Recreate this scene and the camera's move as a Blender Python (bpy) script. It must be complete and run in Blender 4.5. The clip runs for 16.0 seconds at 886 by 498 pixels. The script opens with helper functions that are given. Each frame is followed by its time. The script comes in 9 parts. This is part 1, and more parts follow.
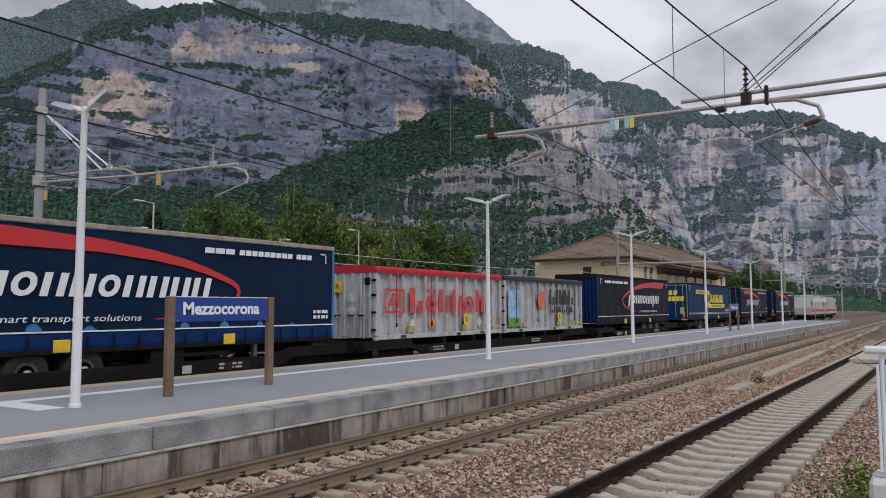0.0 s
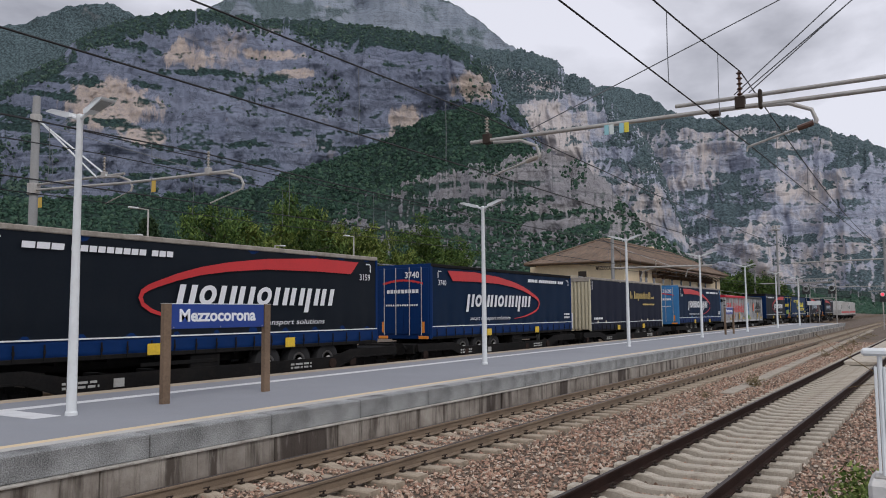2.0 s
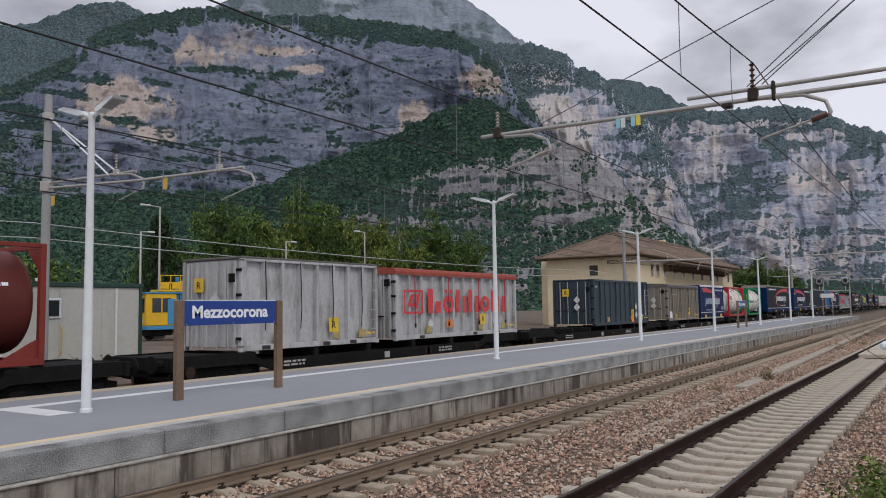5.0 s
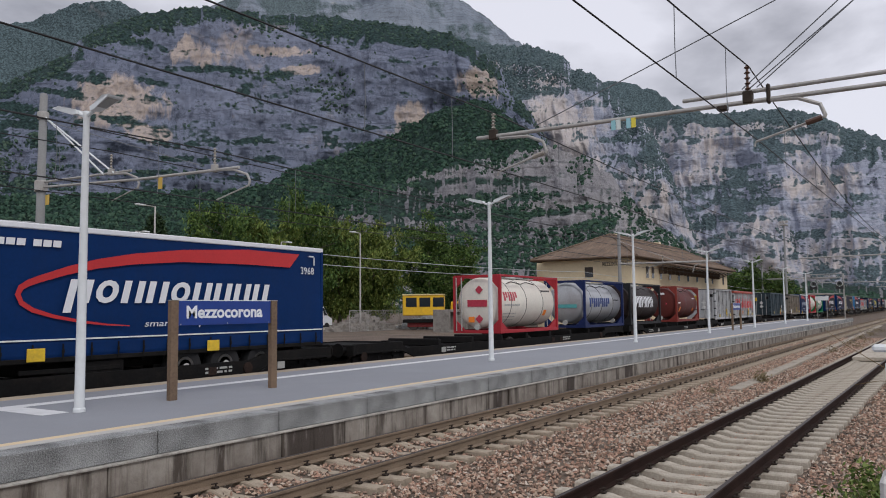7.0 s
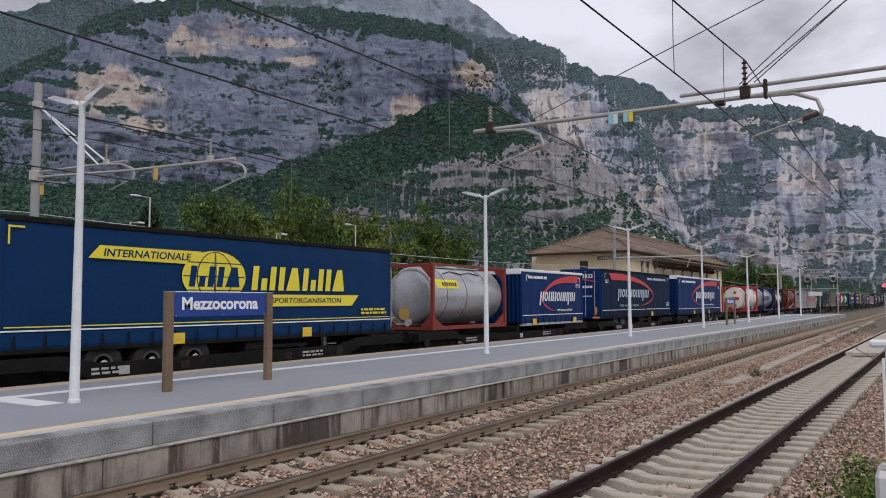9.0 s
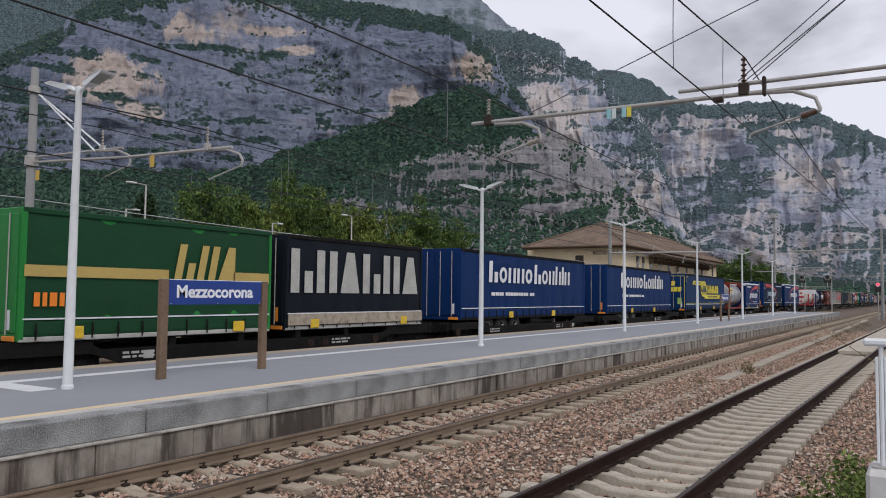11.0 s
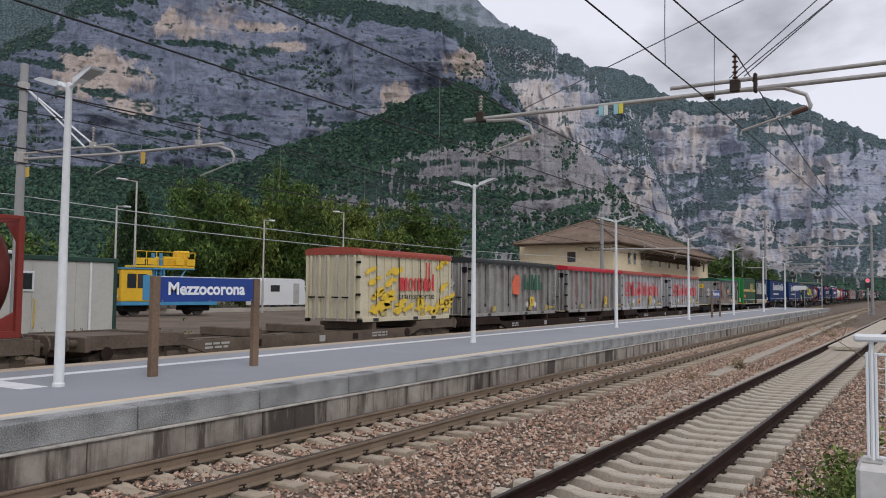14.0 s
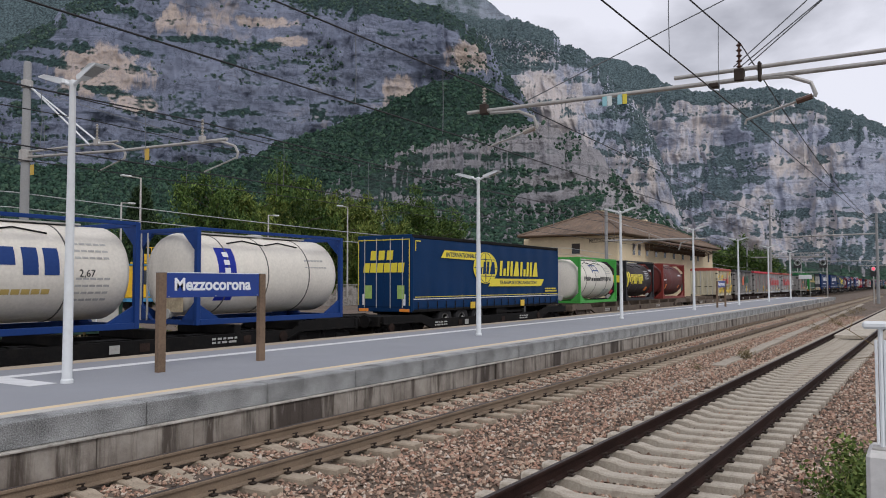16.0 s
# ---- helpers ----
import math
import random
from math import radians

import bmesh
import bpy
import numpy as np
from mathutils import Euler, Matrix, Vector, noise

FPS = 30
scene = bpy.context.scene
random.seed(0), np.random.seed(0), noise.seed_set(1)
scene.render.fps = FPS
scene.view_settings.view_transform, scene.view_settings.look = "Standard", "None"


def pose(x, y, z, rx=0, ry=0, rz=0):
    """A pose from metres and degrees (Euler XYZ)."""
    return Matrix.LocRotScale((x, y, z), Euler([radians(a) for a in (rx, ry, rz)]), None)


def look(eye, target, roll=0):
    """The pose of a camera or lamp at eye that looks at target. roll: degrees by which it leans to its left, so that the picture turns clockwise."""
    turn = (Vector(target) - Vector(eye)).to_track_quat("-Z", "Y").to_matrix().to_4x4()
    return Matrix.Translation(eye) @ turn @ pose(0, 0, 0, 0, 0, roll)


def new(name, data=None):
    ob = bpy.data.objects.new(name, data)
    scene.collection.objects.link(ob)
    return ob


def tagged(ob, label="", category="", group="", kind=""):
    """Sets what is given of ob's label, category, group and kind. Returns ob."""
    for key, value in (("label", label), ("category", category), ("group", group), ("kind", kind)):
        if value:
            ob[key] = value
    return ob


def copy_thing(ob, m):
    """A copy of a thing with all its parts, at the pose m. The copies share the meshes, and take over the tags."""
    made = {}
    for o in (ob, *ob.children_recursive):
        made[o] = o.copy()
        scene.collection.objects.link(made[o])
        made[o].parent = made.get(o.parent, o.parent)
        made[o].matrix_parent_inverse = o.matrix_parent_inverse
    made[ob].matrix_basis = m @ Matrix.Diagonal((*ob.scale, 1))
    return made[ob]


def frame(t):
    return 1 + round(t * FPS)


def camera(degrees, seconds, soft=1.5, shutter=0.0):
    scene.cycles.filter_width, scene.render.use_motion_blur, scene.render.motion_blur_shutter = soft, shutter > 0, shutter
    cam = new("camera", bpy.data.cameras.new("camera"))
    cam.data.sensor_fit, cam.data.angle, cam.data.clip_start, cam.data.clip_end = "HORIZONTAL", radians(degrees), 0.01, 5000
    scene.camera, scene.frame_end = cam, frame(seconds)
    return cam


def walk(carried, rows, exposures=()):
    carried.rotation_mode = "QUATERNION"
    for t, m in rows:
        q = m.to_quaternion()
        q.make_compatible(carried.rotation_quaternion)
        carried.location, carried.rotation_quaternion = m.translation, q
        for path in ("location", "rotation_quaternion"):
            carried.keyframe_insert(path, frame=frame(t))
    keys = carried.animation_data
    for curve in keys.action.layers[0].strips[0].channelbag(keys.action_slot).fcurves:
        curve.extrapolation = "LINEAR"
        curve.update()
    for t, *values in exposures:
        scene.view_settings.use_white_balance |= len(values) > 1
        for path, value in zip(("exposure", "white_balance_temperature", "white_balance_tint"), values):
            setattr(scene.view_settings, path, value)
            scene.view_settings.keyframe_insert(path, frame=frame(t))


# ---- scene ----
# The camera, hand-held at the end of the opposite platform.
cam = camera(59.15, 16.0, 1.0)
PATH = [
    (0.0, (0.000, -0.000, 2.195), (8.419, 5.343, 2.948), -0.13),
    (0.5, (-0.001, 0.004, 2.198), (8.444, 5.303, 2.974), 0.03),
    (1.0, (-0.005, -0.003, 2.201), (8.446, 5.282, 3.002), -0.11),
    (1.5, (-0.020, 0.000, 2.199), (8.437, 5.274, 3.024), -0.33),
    (2.0, (-0.026, 0.013, 2.194), (8.423, 5.298, 3.014), -0.51),
    (2.5, (-0.029, 0.015, 2.200), (8.389, 5.355, 2.990), -0.60),
    (3.0, (-0.030, 0.016, 2.196), (8.377, 5.375, 2.974), -0.67),
    (3.5, (-0.023, 0.033, 2.197), (8.365, 5.425, 2.952), -0.78),
    (4.0, (-0.018, 0.037, 2.200), (8.355, 5.452, 2.963), -0.90),
    (6.5, (-0.016, 0.040, 2.197), (8.389, 5.404, 2.954), -0.64),
    (7.0, (-0.010, 0.029, 2.197), (8.400, 5.384, 2.968), -0.60),
    (7.5, (-0.011, 0.036, 2.202), (8.411, 5.375, 2.959), -0.68),
    (8.0, (-0.019, 0.030, 2.196), (8.412, 5.359, 2.915), -0.76),
    (8.5, (-0.005, 0.037, 2.192), (8.433, 5.358, 2.876), -0.63),
    (9.0, (-0.021, 0.048, 2.197), (8.428, 5.354, 2.878), -0.25),
    (11.5, (-0.018, 0.054, 2.195), (8.474, 5.305, 2.756), 0.99),
    (12.0, (-0.026, 0.055, 2.193), (8.473, 5.294, 2.757), 1.37),
    (12.5, (-0.024, 0.055, 2.193), (8.484, 5.279, 2.768), 1.36),
    (13.0, (-0.034, 0.052, 2.194), (8.480, 5.265, 2.780), 1.36),
    (13.5, (-0.021, 0.054, 2.192), (8.504, 5.251, 2.751), 1.22),
    (14.0, (-0.023, 0.055, 2.196), (8.514, 5.234, 2.735), 0.56),
    (14.5, (-0.032, 0.060, 2.193), (8.507, 5.238, 2.712), -0.05),
    (15.0, (-0.046, 0.062, 2.186), (8.470, 5.280, 2.681), -0.16),
    (15.5, (-0.035, 0.065, 2.177), (8.485, 5.279, 2.657), -0.21),
    (16.0, (-0.036, 0.069, 2.189), (8.478, 5.295, 2.641), -0.07),
]
walk(cam, [(t, look(eye, target, roll)) for t, eye, target, roll in PATH],
     ((0.0, 0.02), (3.0, 0.02), (7.0, 0.0), (9.0, 0.05), (12.5, 0.05), (16.0, 0.10)))

# ---- light: an overcast afternoon ----
world = bpy.data.worlds.new("overcast")
scene.world = world
world.use_nodes = True
wt = world.node_tree
wt.nodes.clear()


def wn(kind, **sets):
    n = wt.nodes.new(kind)
    for k, v in sets.items():
        n.inputs[k].default_value = v
    return n


w_out, w_bg, w_sky = wn("ShaderNodeOutputWorld"), wn("ShaderNodeBackground", Strength=1.0), wn("ShaderNodeTexSky")
w_sky.sky_type, w_sky.sun_disc = "NISHITA", False
w_sky.sun_elevation, w_sky.sun_rotation = radians(48), radians(205)
w_scale = wn("ShaderNodeVectorMath")
w_scale.operation = "SCALE"
w_scale.inputs["Scale"].default_value = 0.10
w_tc = wn("ShaderNodeTexCoord")
w_map = wn("ShaderNodeMapping")
w_map.inputs["Scale"].default_value = (1.0, 1.0, 2.4)
w_map.inputs["Location"].default_value = (0.80, 0.35, 0.2)
w_n1 = wn("ShaderNodeTexNoise", Scale=2.1, Detail=8.0, Roughness=0.5, Distortion=0.2)
w_ramp = wt.nodes.new("ShaderNodeValToRGB")
w_ramp.color_ramp.elements[0].position, w_ramp.color_ramp.elements[0].color = 0.36, (0.34, 0.34, 0.385, 1)
w_ramp.color_ramp.elements[1].position, w_ramp.color_ramp.elements[1].color = 0.52, (0.84, 0.84, 0.93, 1)
w_mix = wn("ShaderNodeMix")
w_mix.data_type = "RGBA"
w_mix.inputs[0].default_value = 0.88
wt.links.new(w_tc.outputs["Generated"], w_map.inputs["Vector"])
wt.links.new(w_map.outputs["Vector"], w_n1.inputs["Vector"])
wt.links.new(w_n1.outputs["Fac"], w_ramp.inputs["Fac"])
wt.links.new(w_sky.outputs["Color"], w_scale.inputs[0])
wt.links.new(w_scale.outputs["Vector"], w_mix.inputs[6])
wt.links.new(w_ramp.outputs["Color"], w_mix.inputs[7])
wt.links.new(w_mix.outputs[2], w_bg.inputs["Color"])
wt.links.new(w_bg.outputs["Background"], w_out.inputs["Surface"])
sun = new("sun", bpy.data.lights.new("sun", "SUN"))
sun.data.energy, sun.data.angle, sun.data.color = 1.2, radians(25), (1.0, 0.96, 0.93)
sun.matrix_world = look((0, 0, 60), (30, 48, 0))

# ---- materials ----
MATS = {}


def mat(name, col, rough=0.6, metal=0.0, var=0.25, big=0.6, fine=30.0, bump=0.15, col2=None, dirt=None, dirt_amt=0.0, space="Object", spec=0.4, run=1.0):
    """A surface with colour variation at two scales, dirt patches and fine relief."""
    if name in MATS:
        return MATS[name]
    m = bpy.data.materials.new(name)
    m.use_nodes = True
    nt = m.node_tree
    b = nt.nodes["Principled BSDF"]
    b.inputs["Roughness"].default_value, b.inputs["Metallic"].default_value = rough, metal
    b.inputs["Specular IOR Level"].default_value = spec
    tc = nt.nodes.new("ShaderNodeTexCoord")
    n1, n2 = nt.nodes.new("ShaderNodeTexNoise"), nt.nodes.new("ShaderNodeTexNoise")
    for n, s in ((n1, big), (n2, fine)):
        n.inputs["Scale"].default_value, n.inputs["Detail"].default_value = s, 5.0
        nt.links.new(tc.outputs[space], n.inputs["Vector"])
    add = nt.nodes.new("ShaderNodeMath")
    add.operation = "ADD"
    nt.links.new(n1.outputs["Fac"], add.inputs[0])
    nt.links.new(n2.outputs["Fac"], add.inputs[1])
    rng = nt.nodes.new("ShaderNodeMapRange")
    rng.inputs[1].default_value, rng.inputs[2].default_value = 0.7, 1.3
    nt.links.new(add.outputs[0], rng.inputs[0])
    mix = nt.nodes.new("ShaderNodeMix")
    mix.data_type = "RGBA"
    c2 = col2 or tuple(min(1, c * (1 + var)) for c in col)
    c1 = col if col2 else tuple(c * (1 - var) for c in col)
    mix.inputs[6].default_value, mix.inputs[7].default_value = (*c1, 1), (*c2, 1)
    nt.links.new(rng.outputs[0], mix.inputs[0])
    out = mix.outputs[2]
    if dirt:
        n3 = nt.nodes.new("ShaderNodeTexNoise")
        n3.inputs["Scale"].default_value, n3.inputs["Detail"].default_value, n3.inputs["Roughness"].default_value = big * 2.7, 8.0, 0.7
        mp3 = nt.nodes.new("ShaderNodeMapping")
        mp3.inputs["Scale"].default_value = (1.0, 1.0, run)
        nt.links.new(tc.outputs[space], mp3.inputs["Vector"])
        nt.links.new(mp3.outputs["Vector"], n3.inputs["Vector"])
        r3 = nt.nodes.new("ShaderNodeMapRange")
        r3.inputs[1].default_value, r3.inputs[2].default_value, r3.inputs[4].default_value = 0.48, 0.70, dirt_amt
        nt.links.new(n3.outputs["Fac"], r3.inputs[0])
        mx = nt.nodes.new("ShaderNodeMix")
        mx.data_type = "RGBA"
        mx.inputs[7].default_value = (*dirt, 1)
        nt.links.new(r3.outputs[0], mx.inputs[0])
        nt.links.new(out, mx.inputs[6])
        out = mx.outputs[2]
    nt.links.new(out, b.inputs["Base Color"])
    if bump:
        bp = nt.nodes.new("ShaderNodeBump")
        bp.inputs["Strength"].default_value, bp.inputs["Distance"].default_value = bump, 0.02
        nt.links.new(n2.outputs["Fac"], bp.inputs["Height"])
        nt.links.new(bp.outputs["Normal"], b.inputs["Normal"])
    MATS[name] = m
    return m


def plain(name, col, rough=0.5, metal=0.0, emit=0.0):
    if name in MATS:
        return MATS[name]
    m = bpy.data.materials.new(name)
    m.use_nodes = True
    b = m.node_tree.nodes["Principled BSDF"]
    b.inputs["Base Color"].default_value, b.inputs["Roughness"].default_value, b.inputs["Metallic"].default_value = (*col, 1), rough, metal
    if emit:
        b.inputs["Emission Color"].default_value, b.inputs["Emission Strength"].default_value = (*col, 1), emit
    MATS[name] = m
    return m


# ---- mesh building ----
class Geo:
    """Collects faces of one mesh."""

    def __init__(self):
        self.v, self.f = [], []

    def add(self, vs, fs):
        o = len(self.v)
        self.v.extend(tuple(p) for p in vs)
        self.f.extend(tuple(i + o for i in f) for f in fs)
        return self

    def box(self, x0, x1, y0, y1, z0, z1, c=0.0):
        """A box, with its edges chamfered by c."""
        if not c:
            vs = [(x, y, z) for x in (x0, x1) for y in (y0, y1) for z in (z0, z1)]
            return self.add(vs, [(0, 1, 3, 2), (4, 6, 7, 5), (0, 4, 5, 1), (2, 3, 7, 6), (0, 2, 6, 4), (1, 5, 7, 3)])
        c = min(c, (x1 - x0) / 2.01, (y1 - y0) / 2.01, (z1 - z0) / 2.01)
        vs, at = [], {}
        for i in (0, 1):
            for j in (0, 1):
                for k in (0, 1):
                    p = (x1 if i else x0, y1 if j else y0, z1 if k else z0)
                    s = (-1 if i else 1, -1 if j else 1, -1 if k else 1)
                    for a in range(3):
                        q = [p[b] if b == a else p[b] + s[b] * c for b in range(3)]
                        at[i, j, k, a] = len(vs)
                        vs.append(q)
        fs = []
        ring = ((0, 0), (1, 0), (1, 1), (0, 1))
        for a in range(3):
            for s in (0, 1):
                f = []
                for u, w in ring:
                    key = [u, w]
                    key.insert(a, s)
                    f.append(at[(*key, a)])
                fs.append(tuple(f) if (s == 1) != (a == 1) else tuple(reversed(f)))
        for a in range(3):
            b, d = [q for q in range(3) if q != a]
            for sb in (0, 1):
                for sd in (0, 1):
                    e0, e1 = [0, 0, 0], [0, 0, 0]
                    e0[b] = e1[b] = sb
                    e0[d] = e1[d] = sd
                    e1[a] = 1
                    fs.append((at[(*e0, b)], at[(*e1, b)], at[(*e1, d)], at[(*e0, d)]))
        for i in (0, 1):
            for j in (0, 1):
                for k in (0, 1):
                    fs.append((at[i, j, k, 0], at[i, j, k, 1], at[i, j, k, 2]))
        return self.add(vs, fs)

    def tube(self, pts, r, n=8, cap=True, r1=None):
        """A round bar along points; r1: the radius at its end."""
        pts = [Vector(p) for p in pts]
        vs, fs, m = [], [], len(pts)
        up = None
        for i, p in enumerate(pts):
            d = (pts[min(i + 1, m - 1)] - pts[max(i - 1, 0)]).normalized()
            if up is None:
                up = d.orthogonal().normalized()
            up = (up - d * up.dot(d)).normalized()
            w = d.cross(up)
            rad = r if r1 is None else r + (r1 - r) * i / max(1, m - 1)
            for k in range(n):
                a = 2 * math.pi * k / n
                vs.append(p + (up * math.cos(a) + w * math.sin(a)) * rad)
        for i in range(m - 1):
            for k in range(n):
                a, b = i * n + k, i * n + (k + 1) % n
                fs.append((a, b, b + n, a + n))
        if cap:
            fs.append(tuple(reversed(range(n))))
            fs.append(tuple(range((m - 1) * n, m * n)))
        return self.add(vs, fs)

    def lathe(self, prof, axis="z", at=(0, 0, 0), n=16):
        """Turns (radius, height) pairs about an axis through at."""
        vs, fs, m = [], [], len(prof)
        for r, hgt in prof:
            for k in range(n):
                a = 2 * math.pi * k / n
                c, s = r * math.cos(a), r * math.sin(a)
                q = {"z": (c, s, hgt), "y": (s, hgt, c), "x": (hgt, c, s)}[axis]
                vs.append((q[0] + at[0], q[1] + at[1], q[2] + at[2]))
        for i in range(m - 1):
            for k in range(n):
                a, b = i * n + k, i * n + (k + 1) % n
                fs.append((a, b, b + n, a + n))
        fs.append(tuple(reversed(range(n))))
        fs.append(tuple(range((m - 1) * n, m * n)))
        return self.add(vs, fs)

    def prism(self, outline, y0, y1):
        """An outline in x, z pushed from y0 to y1."""
        n = len(outline)
        vs = [(x, y0, z) for x, z in outline] + [(x, y1, z) for x, z in outline]
        fs = [tuple(range(n)), tuple(reversed(range(n, 2 * n)))]
        fs += [(k, k + n, (k + 1) % n + n, (k + 1) % n) for k in range(n)]
        return self.add(vs, fs)

    def mesh(self, name, material, smooth=False):
        me = bpy.data.meshes.new(name)
        me.from_pydata([tuple(p) for p in self.v], [], self.f)
        me.materials.append(material)
        bm = bmesh.new()
        bm.from_mesh(me)
        bmesh.ops.recalc_face_normals(bm, faces=bm.faces)
        bm.to_mesh(me)
        bm.free()
        if smooth:
            me.shade_smooth()
            me.set_sharp_from_angle(angle=radians(40))
        return me


def part(name, geo, material=None, parent=None, label="", smooth=False):
    ob = new(name, geo.mesh(name, material, smooth) if isinstance(geo, Geo) else geo)
    if parent:
        ob.parent = parent
    if label:
        ob["label"] = label
    return ob


def shared(name, me, parent, m=None):
    ob = new(name, me)
    ob.parent = parent
    if m is not None:
        ob.matrix_basis = m
    return ob


def thing(name, label, category, group="", kind="", at=None):
    e = new(name)
    e.empty_display_size = 0.2
    tagged(e, label, category, group, kind)
    if at is not None:
        e.matrix_basis = at
    return e


def grid_mesh(name, P, material, smooth=True):
    """A mesh from an array of points, rows by columns."""
    r, c = P.shape[:2]
    idx = np.arange(r * c).reshape(r, c)
    f = np.stack([idx[:-1, :-1], idx[:-1, 1:], idx[1:, 1:], idx[1:, :-1]], -1).reshape(-1, 4)
    me = bpy.data.meshes.new(name)
    me.vertices.add(r * c)
    me.vertices.foreach_set("co", P.reshape(-1).astype(np.float32))
    me.loops.add(f.size)
    me.loops.foreach_set("vertex_index", f.reshape(-1).astype(np.int32))
    me.polygons.add(len(f))
    me.polygons.foreach_set("loop_start", (np.arange(len(f)) * 4).astype(np.int32))
    me.update(calc_edges=True)
    me.materials.append(material)
    if smooth:
        me.shade_smooth()
    return me


def fbm(x, y, seed, octaves=5, gain=0.5):
    """Smooth noise on arrays, about -1 to 1."""
    rs = np.random.RandomState(seed)
    out, amp, tot = np.zeros_like(x, dtype=float), 1.0, 0.0
    for o in range(octaves):
        tab = rs.rand(64, 64) * 2 - 1
        ix, iy = np.floor(x).astype(int), np.floor(y).astype(int)
        fx, fy = x - ix, y - iy
        fx, fy = fx * fx * (3 - 2 * fx), fy * fy * (3 - 2 * fy)
        a, b = tab[iy % 64, ix % 64], tab[iy % 64, (ix + 1) % 64]
        c, d = tab[(iy + 1) % 64, ix % 64], tab[(iy + 1) % 64, (ix + 1) % 64]
        out += amp * ((a * (1 - fx) + b * fx) * (1 - fy) + (c * (1 - fx) + d * fx) * fy)
        tot += amp
        amp *= gain
        x, y = x * 2.03 + 11.3, y * 2.03 + 5.7
    return out / tot
# ---- surface materials of the place ----
# Kept darker than the loose stones, painting shade into the gaps between them.
M_BALLAST = mat("ballast", (0.12, 0.090, 0.067), 0.9, var=0.5, big=0.35, fine=22.0, bump=1.0, dirt=(0.17, 0.135, 0.105), dirt_amt=0.3, space="Object")
M_EARTH = mat("earth", (0.20, 0.17, 0.13), 0.95, var=0.3, big=0.05, fine=6.0, bump=0.6, dirt=(0.10, 0.13, 0.05), dirt_amt=0.6)
M_SLEEPER = mat("sleeper_concrete", (0.44, 0.395, 0.325), 0.85, var=0.18, big=1.5, fine=45.0, bump=0.3, dirt=(0.20, 0.16, 0.12), dirt_amt=0.7)
M_SLEEPER2 = mat("sleeper_dusty", (0.36, 0.30, 0.225), 0.9, var=0.2, big=1.5, fine=45.0, bump=0.3, dirt=(0.16, 0.12, 0.09), dirt_amt=0.7)
M_RAILSIDE = mat("rail_rust", (0.026, 0.014, 0.011), 0.85, spec=0.1, metal=0.0, var=0.4, big=2.0, fine=60.0, bump=0.2)
M_RAILTOP = mat("rail_running_face", (0.055, 0.042, 0.036), 0.5, metal=0.6, var=0.2, big=2.0, fine=30.0, bump=0.05)
M_RAILDUST = mat("rail_brown", (0.20, 0.15, 0.105), 0.8, metal=0.1, var=0.25, big=2.0, fine=50.0, bump=0.2)
M_CLIP = mat("rail_clip_iron", (0.045, 0.033, 0.026), 0.7, metal=0.5, var=0.3, big=5, fine=60)
M_CONC = mat("rubble_concrete", (0.27, 0.25, 0.225), 0.9, var=0.22, big=0.7, fine=18.0, bump=0.35, dirt=(0.115, 0.095, 0.08), dirt_amt=0.85)


def stained_concrete():
    """Old cast concrete, brown with damp and runs of dirt down its face."""
    m = bpy.data.materials.new("stained_wall_concrete")
    m.use_nodes = True
    nt = m.node_tree
    b = nt.nodes["Principled BSDF"]
    b.inputs["Roughness"].default_value = 0.9
    L = nt.links.new
    geo = nt.nodes.new("ShaderNodeNewGeometry")

    def nz(scale, stretch, detail=6.0, rough=0.65):
        mp, n = nt.nodes.new("ShaderNodeMapping"), nt.nodes.new("ShaderNodeTexNoise")
        mp.inputs["Scale"].default_value = stretch
        n.inputs["Scale"].default_value, n.inputs["Detail"].default_value, n.inputs["Roughness"].default_value = scale, detail, rough
        L(geo.outputs["Position"], mp.inputs["Vector"])
        L(mp.outputs["Vector"], n.inputs["Vector"])
        return n.outputs["Fac"]

    def ramp(fac, a, c, top=1.0):
        r = nt.nodes.new("ShaderNodeMapRange")
        r.inputs[1].default_value, r.inputs[2].default_value, r.inputs[4].default_value = a, c, top
        L(fac, r.inputs[0])
        return r.outputs[0]

    def mix(fac, a, c):
        x = nt.nodes.new("ShaderNodeMix")
        x.data_type = "RGBA"
        L(fac, x.inputs[0])
        for v, i in ((a, 6), (c, 7)):
            if isinstance(v, tuple):
                x.inputs[i].default_value = (*v, 1)
            else:
                L(v, x.inputs[i])
        return x.outputs[2]

    col = mix(ramp(nz(1.1, (1, 1, 1)), 0.35, 0.68), (0.19, 0.165, 0.14), (0.42, 0.385, 0.335))
    col = mix(ramp(nz(2.6, (1, 1, 0.10)), 0.49, 0.60, 0.9), col, (0.060, 0.046, 0.036))
    col = mix(ramp(nz(0.55, (1, 1, 0.15), 3.0), 0.555, 0.60, 0.9), col, (0.042, 0.030, 0.024))
    col = mix(ramp(nz(7.0, (1, 1, 0.2)), 0.58, 0.74, 0.6), col, (0.40, 0.37, 0.33))
    L(col, b.inputs["Base Color"])
    bp = nt.nodes.new("ShaderNodeBump")
    bp.inputs["Strength"].default_value, bp.inputs["Distance"].default_value = 0.5, 0.02
    L(nz(25.0, (1, 1, 1)), bp.inputs["Height"])
    L(bp.outputs["Normal"], b.inputs["Normal"])
    return m


